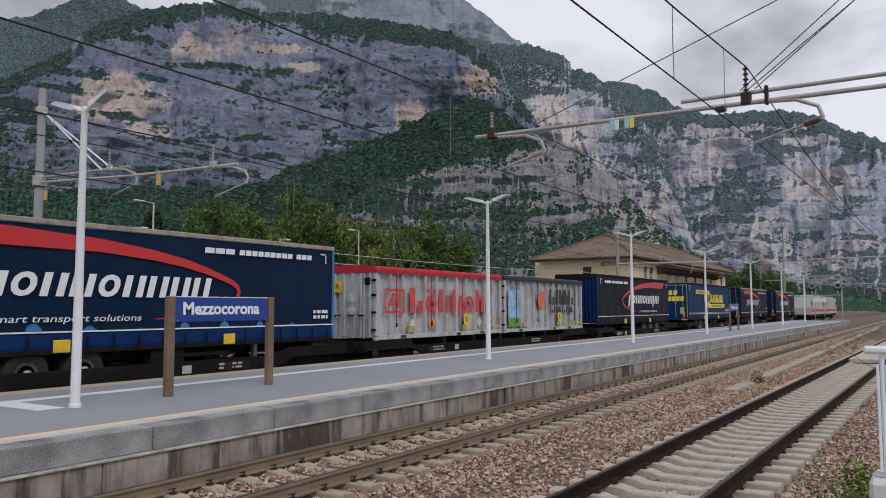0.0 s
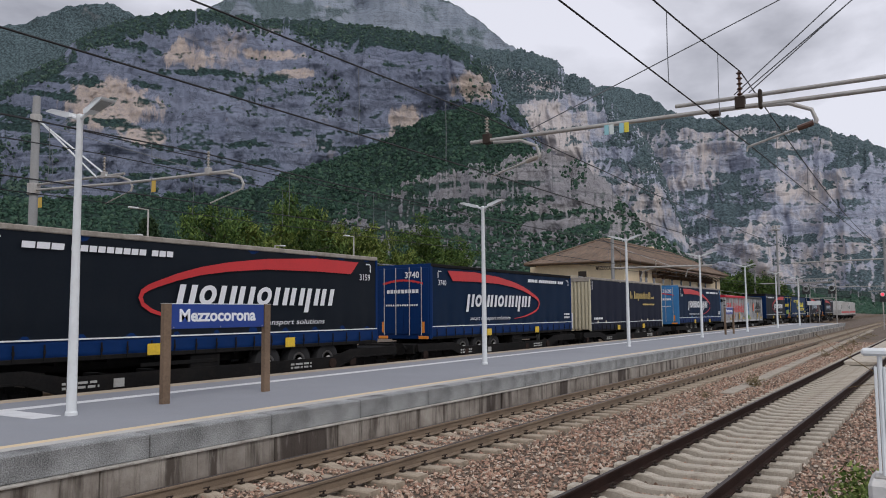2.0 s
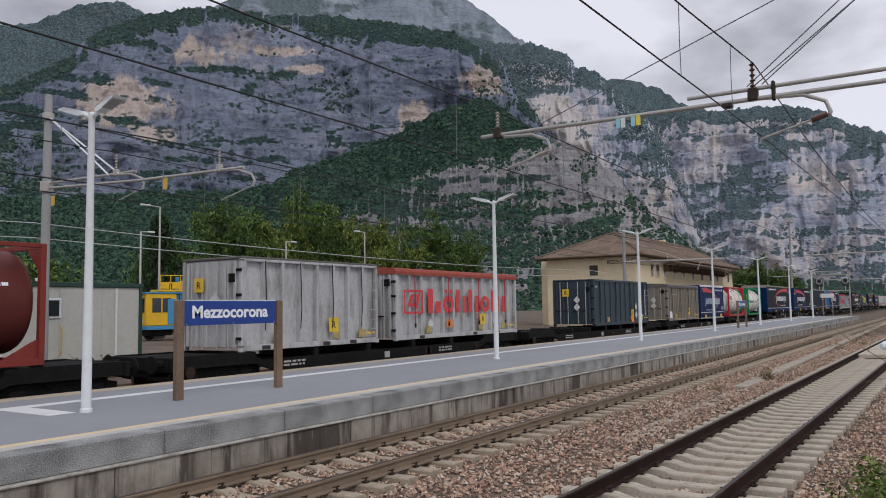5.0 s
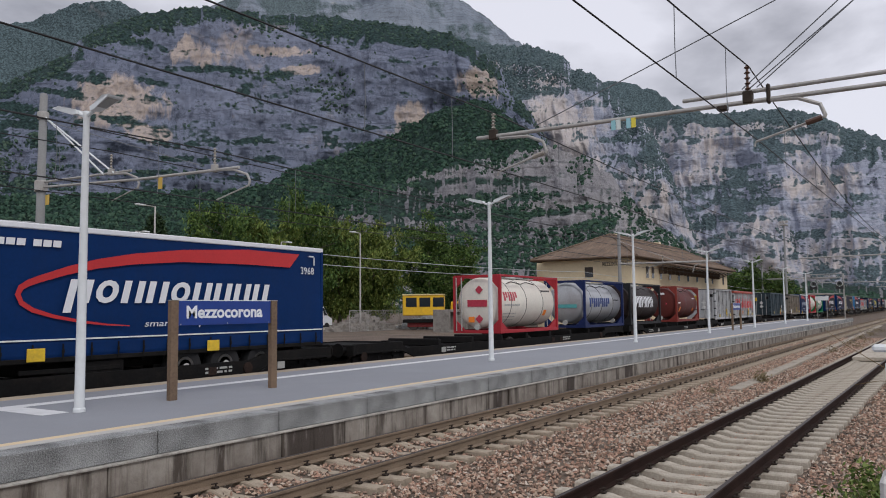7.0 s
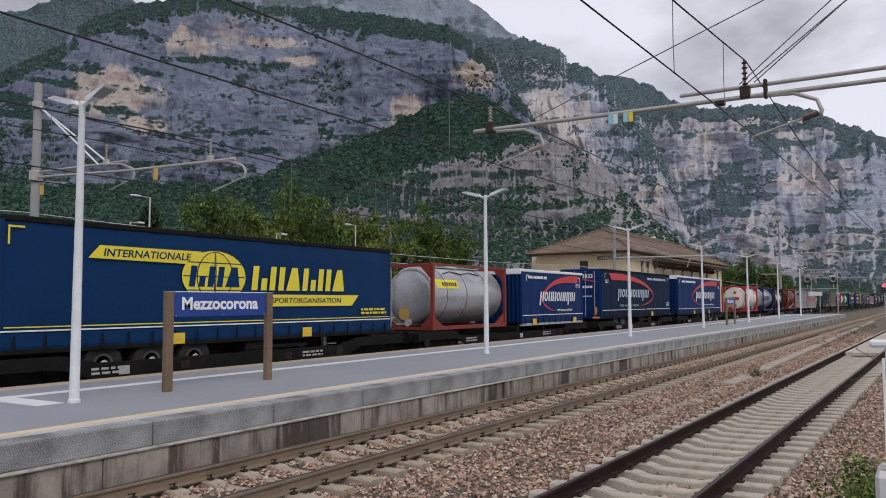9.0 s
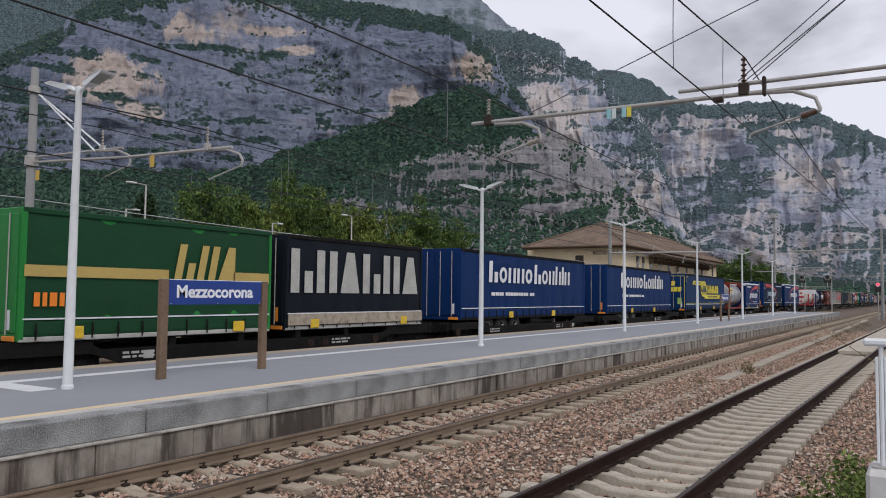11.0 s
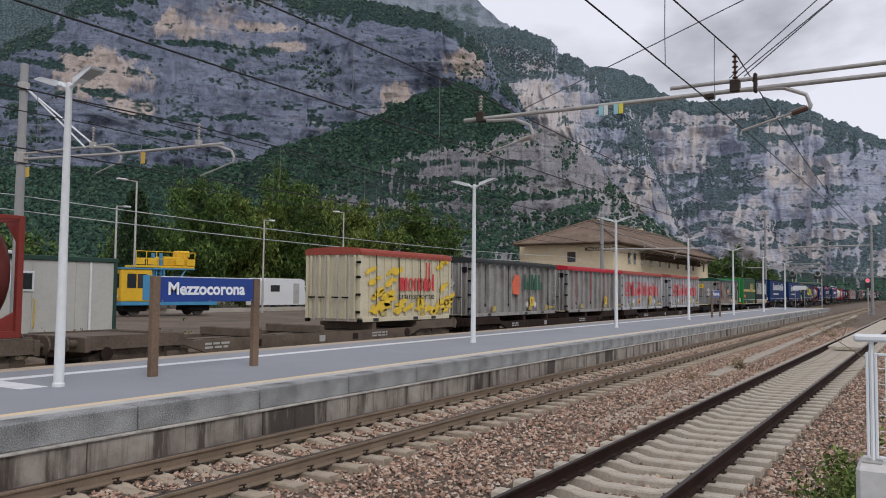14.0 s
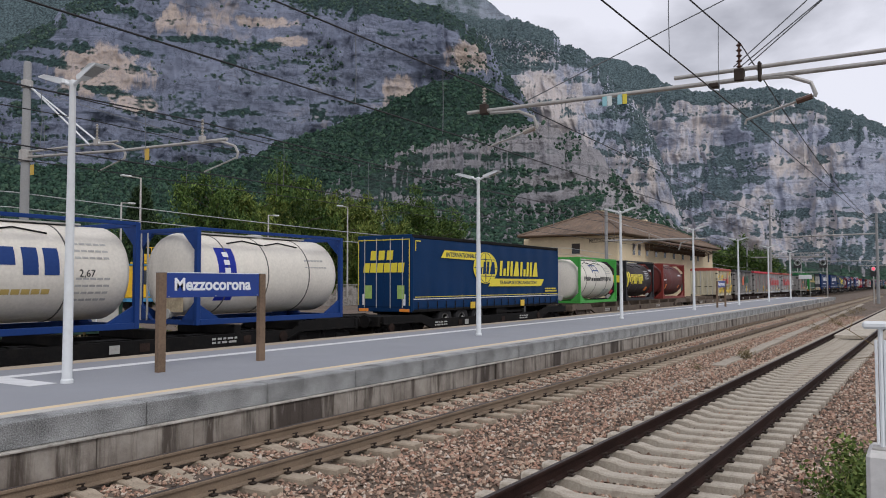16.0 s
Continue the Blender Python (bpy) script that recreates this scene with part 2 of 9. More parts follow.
M_WALL = stained_concrete()
M_GRANITE = mat("edge_granite", (0.235, 0.242, 0.24), 0.85, var=0.75, big=1.6, fine=55.0, bump=0.7, dirt=(0.20, 0.20, 0.20), dirt_amt=0.4)
M_PAVE = mat("platform_asphalt", (0.25, 0.262, 0.285), 0.8, var=0.07, big=0.25, fine=70.0, bump=0.1, dirt=(0.30, 0.31, 0.34), dirt_amt=0.35)
M_LINEW = mat("paint_white", (0.66, 0.67, 0.68), 0.7, var=0.06, big=1.0, fine=40.0, dirt=(0.45, 0.45, 0.46), dirt_amt=0.4)
M_LINEY = mat("paint_cream_yellow", (0.64, 0.51, 0.32), 0.7, var=0.08, big=1.0, fine=40.0, dirt=(0.5, 0.42, 0.30), dirt_amt=0.5)
M_COPING = mat("tan_coping", (0.40, 0.33, 0.25), 0.85, var=0.12, big=0.8, fine=30.0, dirt=(0.27, 0.22, 0.18), dirt_amt=0.4)
M_WHITE = mat("white_steel", (0.72, 0.75, 0.76), 0.4, var=0.04, big=1.0, fine=10.0, bump=0.02, dirt=(0.55, 0.56, 0.55), dirt_amt=0.4)
M_WOOD = mat("weathered_brown_post", (0.17, 0.115, 0.075), 0.75, var=0.25, big=1.2, fine=25.0, bump=0.15)
M_SIGN = mat("sign_blue", (0.012, 0.045, 0.24), 0.35, var=0.08, big=1.0, fine=10.0, bump=0.0)
M_TEXTW = plain("lettering_white", (0.78, 0.80, 0.83), 0.5)
M_GALV = mat("galvanised_steel", (0.40, 0.39, 0.37), 0.5, metal=0.3, var=0.15, big=1.5, fine=20.0, bump=0.05, dirt=(0.30, 0.25, 0.20), dirt_amt=0.5)
M_MAST = mat("catenary_mast_concrete", (0.27, 0.275, 0.275), 0.85, var=0.15, big=0.8, fine=25.0, dirt=(0.25, 0.24, 0.22), dirt_amt=0.5)
M_WIRE = plain("wire_dark", (0.02, 0.02, 0.022), 0.6, 0.3)
M_WIREG = plain("wire_grey", (0.16, 0.17, 0.18), 0.5, 0.5)
M_INSUL = mat("brown_glazed_insulator", (0.10, 0.055, 0.04), 0.3, var=0.2, big=3, fine=30)
M_INSULW = mat("grey_insulator", (0.34, 0.31, 0.27), 0.35, var=0.2, big=3, fine=30)
M_GLASS = plain("dark_glass", (0.02, 0.025, 0.03), 0.08)
M_LED = mat("lamp_face", (0.33, 0.34, 0.33), 0.4, var=0.1, big=3, fine=30)

# ---- ground ----
def ground_sheet():
    xs = np.concatenate([[-700, -300, -120, -40], np.linspace(-12, 130, 285), [180, 260, 420, 800, 1600, 3200]])
    ys = np.concatenate([[-2500, -600, -100, -20], np.linspace(-6, 24, 121), [30, 45, 80, 160, 500, 1500, 3000]])
    X, Y = np.meshgrid(xs, ys)
    Z = np.full_like(X, -0.26)
    Z += 0.035 * fbm(X * 2.2, Y * 2.2, 3, 3) * ((X > -12) & (X < 130) & (Y > -6) & (Y < 24))
    for yc in (7.74, 17.5, 21.2):
        Z += 0.03 * np.exp(-((Y - yc) / 1.0) ** 4)
    yn = 3.305 - 0.01423 * X
    Z -= 0.05 * np.exp(-((Y - yn) / 1.25) ** 6) * (X > -12) * (X < 130)
    # the earth rises behind the yard tracks and dips a little along the fence
    Z = np.where(Y > 22.5, np.minimum(0.30, -0.26 + 0.14 * (Y - 22.5)), Z)
    Z = np.where((Y > -60) & (Y < 1.2), Z + np.minimum(0.5, 0.10 * (1.2 - Y)), Z)
    P = np.stack([X, Y, Z], -1)
    ob = part("ground", grid_mesh("ground", P, M_BALLAST))
    tagged(ob, "reddish-grey crushed stone ballast reaching out to bare earth", "ground", kind="structure")
    return ob


ground = ground_sheet()


def stones():
    """Loose ballast stones over the ground, where the camera is near."""
    rs = np.random.RandomState(4)
    shapes = []
    base = [(1, 0, 0), (-1, 0, 0), (0, 1, 0), (0, -1, 0), (0, 0, 1), (0, 0, -1)]
    tri = [(0, 2, 4), (2, 1, 4), (1, 3, 4), (3, 0, 4), (2, 0, 5), (1, 2, 5), (3, 1, 5), (0, 3, 5)]
    base, tri = np.array(base, float), np.array(tri)
    V, F, n = [], [], 0
    N = 112000
    u = rs.rand(N)
    xs = 3.5 + 62 * u ** 2.05
    ys = -1.0 + rs.rand(N) * 10.2
    size = rs.uniform(0.016, 0.036, N) * (1 + 0.35 * u)
    yn = 3.305 - 0.01423 * xs
    # none on the rails, on the cable trough or on the bearers
    near = np.abs(ys - yn)
    mid = np.abs(ys - 7.74)
    ok = (np.abs(near - 0.75) > 0.13) & (np.abs(mid - 0.75) > 0.12) & ~((np.abs(ys - 5.28) < 0.22) & (rs.rand(N) < np.where(xs > 24, 0.88, 0.35)))
    xi = (xs - 8.465 + 0.17) % 0.6
    ok &= ~((near < 1.32) & (xi < 0.34))
    xm = (xs - 0.15 + 0.15) % 0.6
    ok &= ~((mid < 1.28) & (xm < 0.30) & (rs.rand(N) < 0.9))
    ok &= ~((near < 0.62) & (xs > 37.5))
    xs, ys, size = xs[ok], ys[ok], size[ok]
    N = len(xs)
    ang = rs.rand(N) * 6.283
    sc = rs.uniform(0.6, 1.25, (N, 1, 3)) * size[:, None, None]
    P = base[None] * (1 + 0.35 * rs.randn(N, 6, 1)).clip(0.5, 1.5) + 0.25 * rs.randn(N, 6, 3)
    P = P * sc
    c, s = np.cos(ang)[:, None], np.sin(ang)[:, None]
    P = np.stack([P[..., 0] * c - P[..., 1] * s, P[..., 0] * s + P[..., 1] * c, P[..., 2] * 0.8], -1)
    z = -0.235 + 0.025 * np.exp(-((ys - 7.74) / 1.0) ** 4) - 0.055 * np.exp(-((ys - (3.305 - 0.01423 * xs)) / 1.25) ** 6) + np.where(ys < 1.2, np.minimum(0.5, 0.1 * (1.2 - ys)), 0)
    P += np.stack([xs, ys, z], -1)[:, None]
    f = (tri[None] + 6 * np.arange(N)[:, None, None]).reshape(-1, 3)
    me = bpy.data.meshes.new("ballast_stones")
    me.from_pydata(P.reshape(-1, 3).tolist(), [], f.tolist())
    m = bpy.data.materials.new("ballast_stone")
    m.use_nodes = True
    nt = m.node_tree
    b = nt.nodes["Principled BSDF"]
    b.inputs["Roughness"].default_value = 0.9
    g = nt.nodes.new("ShaderNodeNewGeometry")
    r = nt.nodes.new("ShaderNodeValToRGB")
    cr = r.color_ramp
    cr.elements[0].color, cr.elements[1].color = (0.085, 0.060, 0.047, 1), (0.52, 0.44, 0.35, 1)
    for p, col in ((0.22, (0.24, 0.168, 0.125)), (0.5, (0.39, 0.230, 0.162)), (0.72, (0.45, 0.32, 0.235)), (0.90, (0.50, 0.40, 0.31)), (0.98, (0.56, 0.49, 0.42))):
        cr.elements.new(p).color = (*col, 1)
    nt.links.new(g.outputs["Random Per Island"], r.inputs["Fac"])
    nt.links.new(r.outputs["Color"], b.inputs["Base Color"])
    me.materials.append(m)
    ob = part("ballast_stones", me)
    tagged(ob, "loose angular reddish and grey ballast stones", "gravel", kind="stuff")


stones()


# ---- tracks ----
def rail_profile(geo, pts, top=False):
    """Sweeps a rail section along (x, y) points; top: the running face alone."""
    sec = [(-0.075, -0.172), (0.075, -0.172), (0.075, -0.160), (0.012, -0.140), (0.010, -0.045), (0.036, -0.036), (0.036, -0.008), (0.028, 0.0), (-0.028, 0.0), (-0.036, -0.008), (-0.036, -0.036), (-0.010, -0.045), (-0.012, -0.140), (-0.075, -0.160)]
    if top:
        sec = [(-0.027, -0.001), (0.027, -0.001), (0.025, 0.0035), (-0.025, 0.0035)]
    n, vs, fs = len(sec), [], []
    for i, (x, y) in enumerate(pts):
        a, b = Vector(pts[max(i - 1, 0)]), Vector(pts[min(i + 1, len(pts) - 1)])
        d = (b - a).normalized()
        for u, w in sec:
            vs.append((x - d.y * u, y + d.x * u, w))
    for i in range(len(pts) - 1):
        for k in range(n):
            fs.append((i * n + k, i * n + (k + 1) % n, (i + 1) * n + (k + 1) % n, (i + 1) * n + k))
    geo.add(vs, fs)


def sleeper_mesh(name, material):
    g = Geo()
    prof = [(-1.25, 0.0), (-0.92, 0.0), (-0.55, 0.0), (-0.35, -0.05), (0.35, -0.05), (0.55, 0.0), (0.92, 0.0), (1.25, 0.0)]
    vs, fs = [], []
    for y, dz in prof:
        for x, z in ((-0.14, -0.24), (-0.115, -0.02), (-0.10, 0.0), (0.10, 0.0), (0.115, -0.02), (0.14, -0.24)):
            vs.append((x, y, z + dz if z > -0.2 else z))
    for i in range(len(prof) - 1):
        for k in range(6):
            fs.append((i * 6 + k, i * 6 + (k + 1) % 6, (i + 1) * 6 + (k + 1) % 6, (i + 1) * 6 + k))
    fs.append(tuple(range(6)))
    fs.append(tuple(range(42, 48)))
    return g.add(vs, fs).mesh(name, material)


def clip_mesh():
    g = Geo()
    for s in (-1, 1):
        y = 0.115 * s
        g.box(-0.045, 0.045, y - 0.04, y + 0.04, -0.168, -0.140, 0.01)
        g.tube([(-0.05, y - 0.03 * s, -0.11), (0.0, y + 0.04 * s, -0.095), (0.05, y - 0.03 * s, -0.11)], 0.010, 5)
        g.lathe([(0.014, -0.14), (0.014, -0.105), (0.009, -0.097)], "z", (0, y + 0.005 * s, 0), 6)
    return g.mesh("rail_clip", M_CLIP)


CLIP = clip_mesh()


def track(label, yc, slope, x0, x1, spacing, phase, smat, side_mat, top_mat, near, clips):
    t = thing("track", label, "railway track", kind="structure", at=pose(0, yc, 0, 0, 0, math.degrees(math.atan(slope))))
    for s in (-0.75, 0.75):
        g = Geo()
        rail_profile(g, [(x, s) for x in (x0, 0, 20, 60, 150, x1)])
        part("rail", g, side_mat, t)
        g = Geo()
        rail_profile(g, [(x, s) for x in (x0, 0, 20, 60, 150, x1)], True)
        part("rail_running_face", g, top_mat, t)
    sm = sleeper_mesh("sleeper", smat)
    rest, rest_c = Geo(), Geo()
    k0 = int((x0 - phase) / spacing)
    n = 0
    for k in range(k0, int((min(x1, 170) - phase) / spacing)):
        x = phase + k * spacing
        if near[0] < x < near[1]:
            shared("sleeper", sm, t, pose(x, random.uniform(-0.015, 0.015), -0.172, 0, 0, random.uniform(-0.5, 0.5)))
            if clips:
                for s in (-0.75, 0.75):
                    shared("rail_clip", CLIP, t, pose(x, s, 0))
        elif x > -15:
            rest.box(x - 0.12, x + 0.12, -1.25, 1.25, -0.40, -0.172)
    part("far_sleeper_row", rest, smat, t)["kind"] = "stuff"
    return t


near_track = track("siding track with dark rusty rails on pale concrete sleepers", 3.305, -0.01423, -15, 220, 0.6, 8.465 + 0.0, M_SLEEPER, M_RAILSIDE, M_RAILTOP, (4, 60), True)
mid_track = track("through track beside the platform, brown rails on dusty sleepers", 7.742, 0.0, -30, 500, 0.6, 0.15, M_SLEEPER2, M_RAILDUST, M_RAILTOP, (3, 60), True)
train_track = track("platform track under the freight train", 17.5, 0.0, -460, 900, 0.6, 0.3, M_SLEEPER2, M_RAILDUST, M_RAILTOP, (0, 0), False)
yard_track = track("yard track behind the platform track", 21.2, 0.0, -120, 500, 0.6, 0.3, M_SLEEPER2, M_RAILDUST, M_RAILTOP, (0, 0), False)

# flush concrete panels between the rails of the siding
g = Geo()
for k in range(22):
    g.box(38 + k * 2.0, 39.96 + k * 2.0, -0.66, 0.66, -0.2, -0.025 - 0.006 * (k % 2), 0.02)
crossing = part("crossing_panels", g, M_SLEEPER, near_track, "pale concrete panels laid flush between the rails")

# cable trough between the tracks
trough = thing("cable_trough", "low pale concrete cable trough, half buried in ballast", "cable trough", kind="structure")
g = Geo().box(-0.5, 0.5, -0.19, 0.19, -0.09, 0.0, 0.015)
lid = g.mesh("trough_lid", mat("trough_concrete", (0.36, 0.32, 0.26), 0.9, var=0.15, big=1.5, fine=30, bump=0.3, dirt=(0.2, 0.16, 0.13), dirt_amt=0.7))
for k in range(90):
    x = 13.0 + k * 1.03
    shared("trough_lid", lid, trough, pose(x, 5.12 + 0.012 * (x - 13) + random.uniform(-0.02, 0.02), -0.205 + (0.015 if x > 24 else -0.045) + random.uniform(-0.012, 0.012), random.uniform(-2, 2), 0, random.uniform(-1.5, 1.5)))

# ---- platform ----
PX0, PX1, PY0, PY1, PZ = -40.0, 106.0, 9.29, 15.62, 0.556
platform = thing("platform", "long grey station platform with painted edge lines", "platform", kind="structure")
part("deck", Geo().box(PX0, PX1, PY0 + 0.45, PY1 - 0.5, -0.4, PZ, 0.0), M_PAVE, platform)
part("yellow_line", Geo().box(PX0, PX1, 9.86, 10.12, PZ - 0.02, PZ + 0.005), M_LINEY, platform)
part("ledge", Geo().box(PX0, PX1, PY0 - 0.08, PY0 + 0.03, 0.203, 0.2335, 0.006), mat("ledge_concrete", (0.44, 0.42, 0.38), 0.85, var=0.2, big=1.5, fine=30.0, dirt=(0.15, 0.13, 0.11), dirt_amt=0.85), platform, "thin pale concrete lip under the edge stones")
part("pale_edge_band", Geo().box(PX0, PX1, 9.64, 9.85, PZ - 0.01, PZ + 0.018), mat("edge_band_pale", (0.46, 0.45, 0.43), 0.8, var=0.12, big=1.0, fine=40.0, dirt=(0.32, 0.31, 0.30), dirt_amt=0.5), platform)
part("white_line", Geo().box(PX0, PX1, 13.78, 14.10, PZ - 0.02, PZ + 0.005), M_LINEW, platform)
part("white_bay", Geo().box(7.25, 7.72, 12.35, 13.775, PZ - 0.02, PZ + 0.005), M_LINEW, platform, "white stripe across the platform to the lamp")
g = Geo().box(PX0, PX1, PY1 - 0.5, PY1, 0.34, PZ + 0.01, 0.02)
part("coping", g, M_COPING, platform, "tan coping along the train's side")
part("back_wall", Geo().box(PX0, PX1, PY1 - 0.2, PY1 - 0.06, -0.5, 0.34), M_CONC, platform)
edge = Geo().box(0, 2.33, 0, 0.46, 0.235, PZ + 0.012, 0.015).mesh("edge_stone", M_GRANITE)
edge_far = Geo()
panel = Geo().box(0, 1.57, -0.045, 0.2, -0.55, 0.202, 0.006).mesh("wall_panel", M_WALL)
far_panel = Geo()
k = 0
x = 0.10
while x < PX1:
    if x < 60:
        shared("edge_stone", edge, platform, pose(x, PY0, random.uniform(-0.004, 0.004)))
    else:
        edge_far.box(x, x + 2.32, PY0, PY0 + 0.46, 0.235, PZ + 0.012)
    x += 2.345
edge_far.box(PX0, 0.09, PY0, PY0 + 0.46, 0.235, PZ + 0.012)
part("edge_stone_row", edge_far, M_GRANITE, platform)["kind"] = "stuff"
x = 0.0
while x < PX1:
    if x < 70:
        shared("wall_panel", panel, platform, pose(x, PY0 + random.uniform(-0.012, 0.012), 0))
    else:
        far_panel.box(x, x + 1.57, PY0 - 0.045, PY0 + 0.2, -0.55, 0.202)
    x += 1.585
far_panel.box(PX0, -0.01, PY0 - 0.045, PY0 + 0.2, -0.55, 0.202)
part("wall_panel_row", far_panel, M_WALL, platform)["kind"] = "stuff"


# ---- platform lamps ----
def lamp_post():
    t = thing("street_lamp", "white steel platform lamp with two angled flat heads", "street lamp", "platform lamps")
    part("pole", Geo().lathe([(0.083, 0), (0.078, 1.2), (0.052, 4.98), (0.06, 5.0), (0.06, 5.08), (0.03, 5.1)], "z", n=14), M_WHITE, t, smooth=True)
    part("base_collar", Geo().lathe([(0.10, 0), (0.10, 0.05), (0.088, 0.07)], "z", n=14), M_WHITE, t)
    for s in (-1, 1):
        g = Geo()
        g.tube([(0, 0.04 * s, 5.02), (0, 0.16 * s, 5.06), (0, 0.24 * s, 5.12)], 0.035, 8)
        part("arm", g, M_WHITE, t, smooth=True)
        g = Geo()
        out = [(0.20, 5.07), (0.30, 5.065), (0.78, 5.22), (0.80, 5.245), (0.62, 5.255), (0.30, 5.17), (0.20, 5.14)]
        n = len(out)
        vs = []
        for x, kk in ((-0.14, 0), (0.14, 0)):
            vs += [(x * (0.55 if y < 0.31 else 1.0), y * s, z) for y, z in out]
        fs = [tuple(range(n)), tuple(reversed(range(n, 2 * n)))] + [(a, a + n, (a + 1) % n + n, (a + 1) % n) for a in range(n)]
        part("lamp_head", g.add(vs, fs), M_WHITE, t)
        g = Geo().add([(-0.10, 0.42 * s, 5.098), (0.10, 0.42 * s, 5.098), (0.10, 0.74 * s, 5.202), (-0.10, 0.74 * s, 5.202)], [(0, 1, 2, 3)])
        part("light_panel", g, M_LED, t, "grey unlit light panel under the head")
    return t


first = lamp_post()
lamps = [7.836, 21.998, 35.957, 49.756, 63.7, 77.6, 91.6]
first.matrix_basis = pose(lamps[0], 12.251, PZ)
for x in lamps[1:]:
    copy_thing(first, pose(x, 12.251, PZ, 0, 0, random.uniform(-2, 2)))


# ---- station sign ----
def text_mesh(text, size, name="lettering", bold=0.0, extrude=0.002, width=0.0, slant=0.0):
    cu = bpy.data.curves.new(name, "FONT")
    cu.body, cu.size, cu.extrude, cu.offset, cu.shear = text, size, extrude, bold, slant
    cu.align_x, cu.align_y, cu.resolution_u = "CENTER", "CENTER", 3
    tmp = bpy.data.objects.new(name, cu)
    scene.collection.objects.link(tmp)
    me = bpy.data.meshes.new_from_object(tmp)
    bpy.data.objects.remove(tmp)
    me.name = name
    co = np.empty(len(me.vertices) * 3, np.float32)
    me.vertices.foreach_get("co", co)
    co = co.reshape(-1, 3)
    co[:, :2] -= (co[:, :2].max(0) + co[:, :2].min(0)) / 2
    if width:
        co[:, 0] *= width / np.ptp(co[:, 0])
    me.vertices.foreach_set("co", co.reshape(-1))
    me.update()
    return me


def lettering(text, size, material, parent, m, width=0.0, bold=0.0, slant=0.0, label=""):
    me = text_mesh(text, size, bold=bold, width=width, slant=slant)
    me.materials.clear()
    me.materials.append(material)
    ob = new("lettering", me)
    ob.parent, ob.matrix_basis = parent, m
    if label:
        ob["label"] = label
    return ob


SIDE = Matrix(((1, 0, 0, 0), (0, 0, -1, 0), (0, 1, 0, 0), (0, 0, 0, 1)))   # flat lettering onto the side that faces -y


def station_sign(at, scale, words):
    t = thing("station_sign", "blue station name board between two brown posts", "sign", "station signs", at=at)
    for x in (-1.30, 1.30):
        g = Geo().box(x - 0.085, x + 0.085, -0.055, 0.055, -0.02, 1.86, 0.008)
        part("post", g, M_WOOD, t)
        part("cap", Geo().box(x - 0.09, x + 0.09, -0.06, 0.06, 1.86, 1.872, 0.003), M_GALV, t)
    part("board", Geo().box(-1.205, 1.205, -0.03, 0.03, 1.385, 1.855, 0.006), M_SIGN, t)
    part("board_edge", Geo().box(-1.21, 1.21, -0.026, 0.026, 1.857, 1.872, 0.003), M_WHITE, t)
    for x in (-1.0, 0, 1.0):
        part("bolt", Geo().lathe([(0.012, -0.036), (0.012, -0.031)], "y", (x * 1.15, 0, 1.41), 8), M_GALV, t)
    if words:
        lettering("Mezzocorona", 0.33, M_TEXTW, t, Matrix.Translation((-0.03, -0.032, 1.64)) @ SIDE, 1.98, bold=0.010, label="white bold station name")
    else:
        part("lettering", Geo().box(-0.9, 0.9, -0.034, -0.031, 1.55, 1.72), M_TEXTW, t)
    return t


station_sign(pose(11.0, 12.25, PZ), 1, True)
station_sign(pose(57.5, 12.25, PZ), 1, True)
# ---- overhead line ----
def boom_mesh(pts, r):
    return Geo().tube(pts, r, 8)


def insulator(g, x, y, z0, z1, r=0.055, n=5):
    prof = [(0.02, z0)]
    for k in range(n):
        a = z0 + (z1 - z0) * (k + 0.2) / n
        b = z0 + (z1 - z0) * (k + 0.8) / n
        prof += [(0.022, a), (r, (a + b) / 2), (0.022, b)]
    prof.append((0.02, z1))
    g.lathe(prof, "z", (x, y, 0), 10)


XB = 14.4
LEFT = thing("catenary_mast", "round grey mast carrying a galvanised cantilever over two tracks", "catenary mast", "overhead line masts")
part("mast", Geo().lathe([(0.17, -0.3), (0.165, 0.0), (0.12, 9.45), (0.09, 9.5)], "z", (XB, 24.9, 0), 16), M_MAST, LEFT, smooth=True)
part("boom", Geo().tube([(XB, 24.9, 6.35), (XB, 20.0, 6.12), (XB, 15.6, 6.02)], 0.043, 10), M_GALV, LEFT, smooth=True)
part("upper_boom", Geo().tube([(XB + 0.02, 24.9, 6.52), (XB + 0.02, 20.2, 6.42)], 0.038, 8), M_GALV, LEFT, smooth=True)
for dy in (0.0, 0.25):
    part("tie_rod", Geo().tube([(XB, 24.9, 8.75 + dy * 0.1), (XB, 21.0 + dy * 2, 6.42)], 0.028, 6), M_WHITE, LEFT)
part("stay", Geo().tube([(XB, 24.9, 8.6), (XB, 17.0, 6.2)], 0.012, 5), M_WIREG, LEFT)
part("mast_band", Geo().lathe([(0.17, 8.62), (0.18, 8.64), (0.18, 8.85), (0.17, 8.87)], "z", (XB, 24.9, 0), 12), M_GALV, LEFT)
part("mast_band", Geo().lathe([(0.19, 6.2), (0.20, 6.22), (0.20, 6.55), (0.19, 6.57)], "z", (XB, 24.9, 0), 12), M_GALV, LEFT)
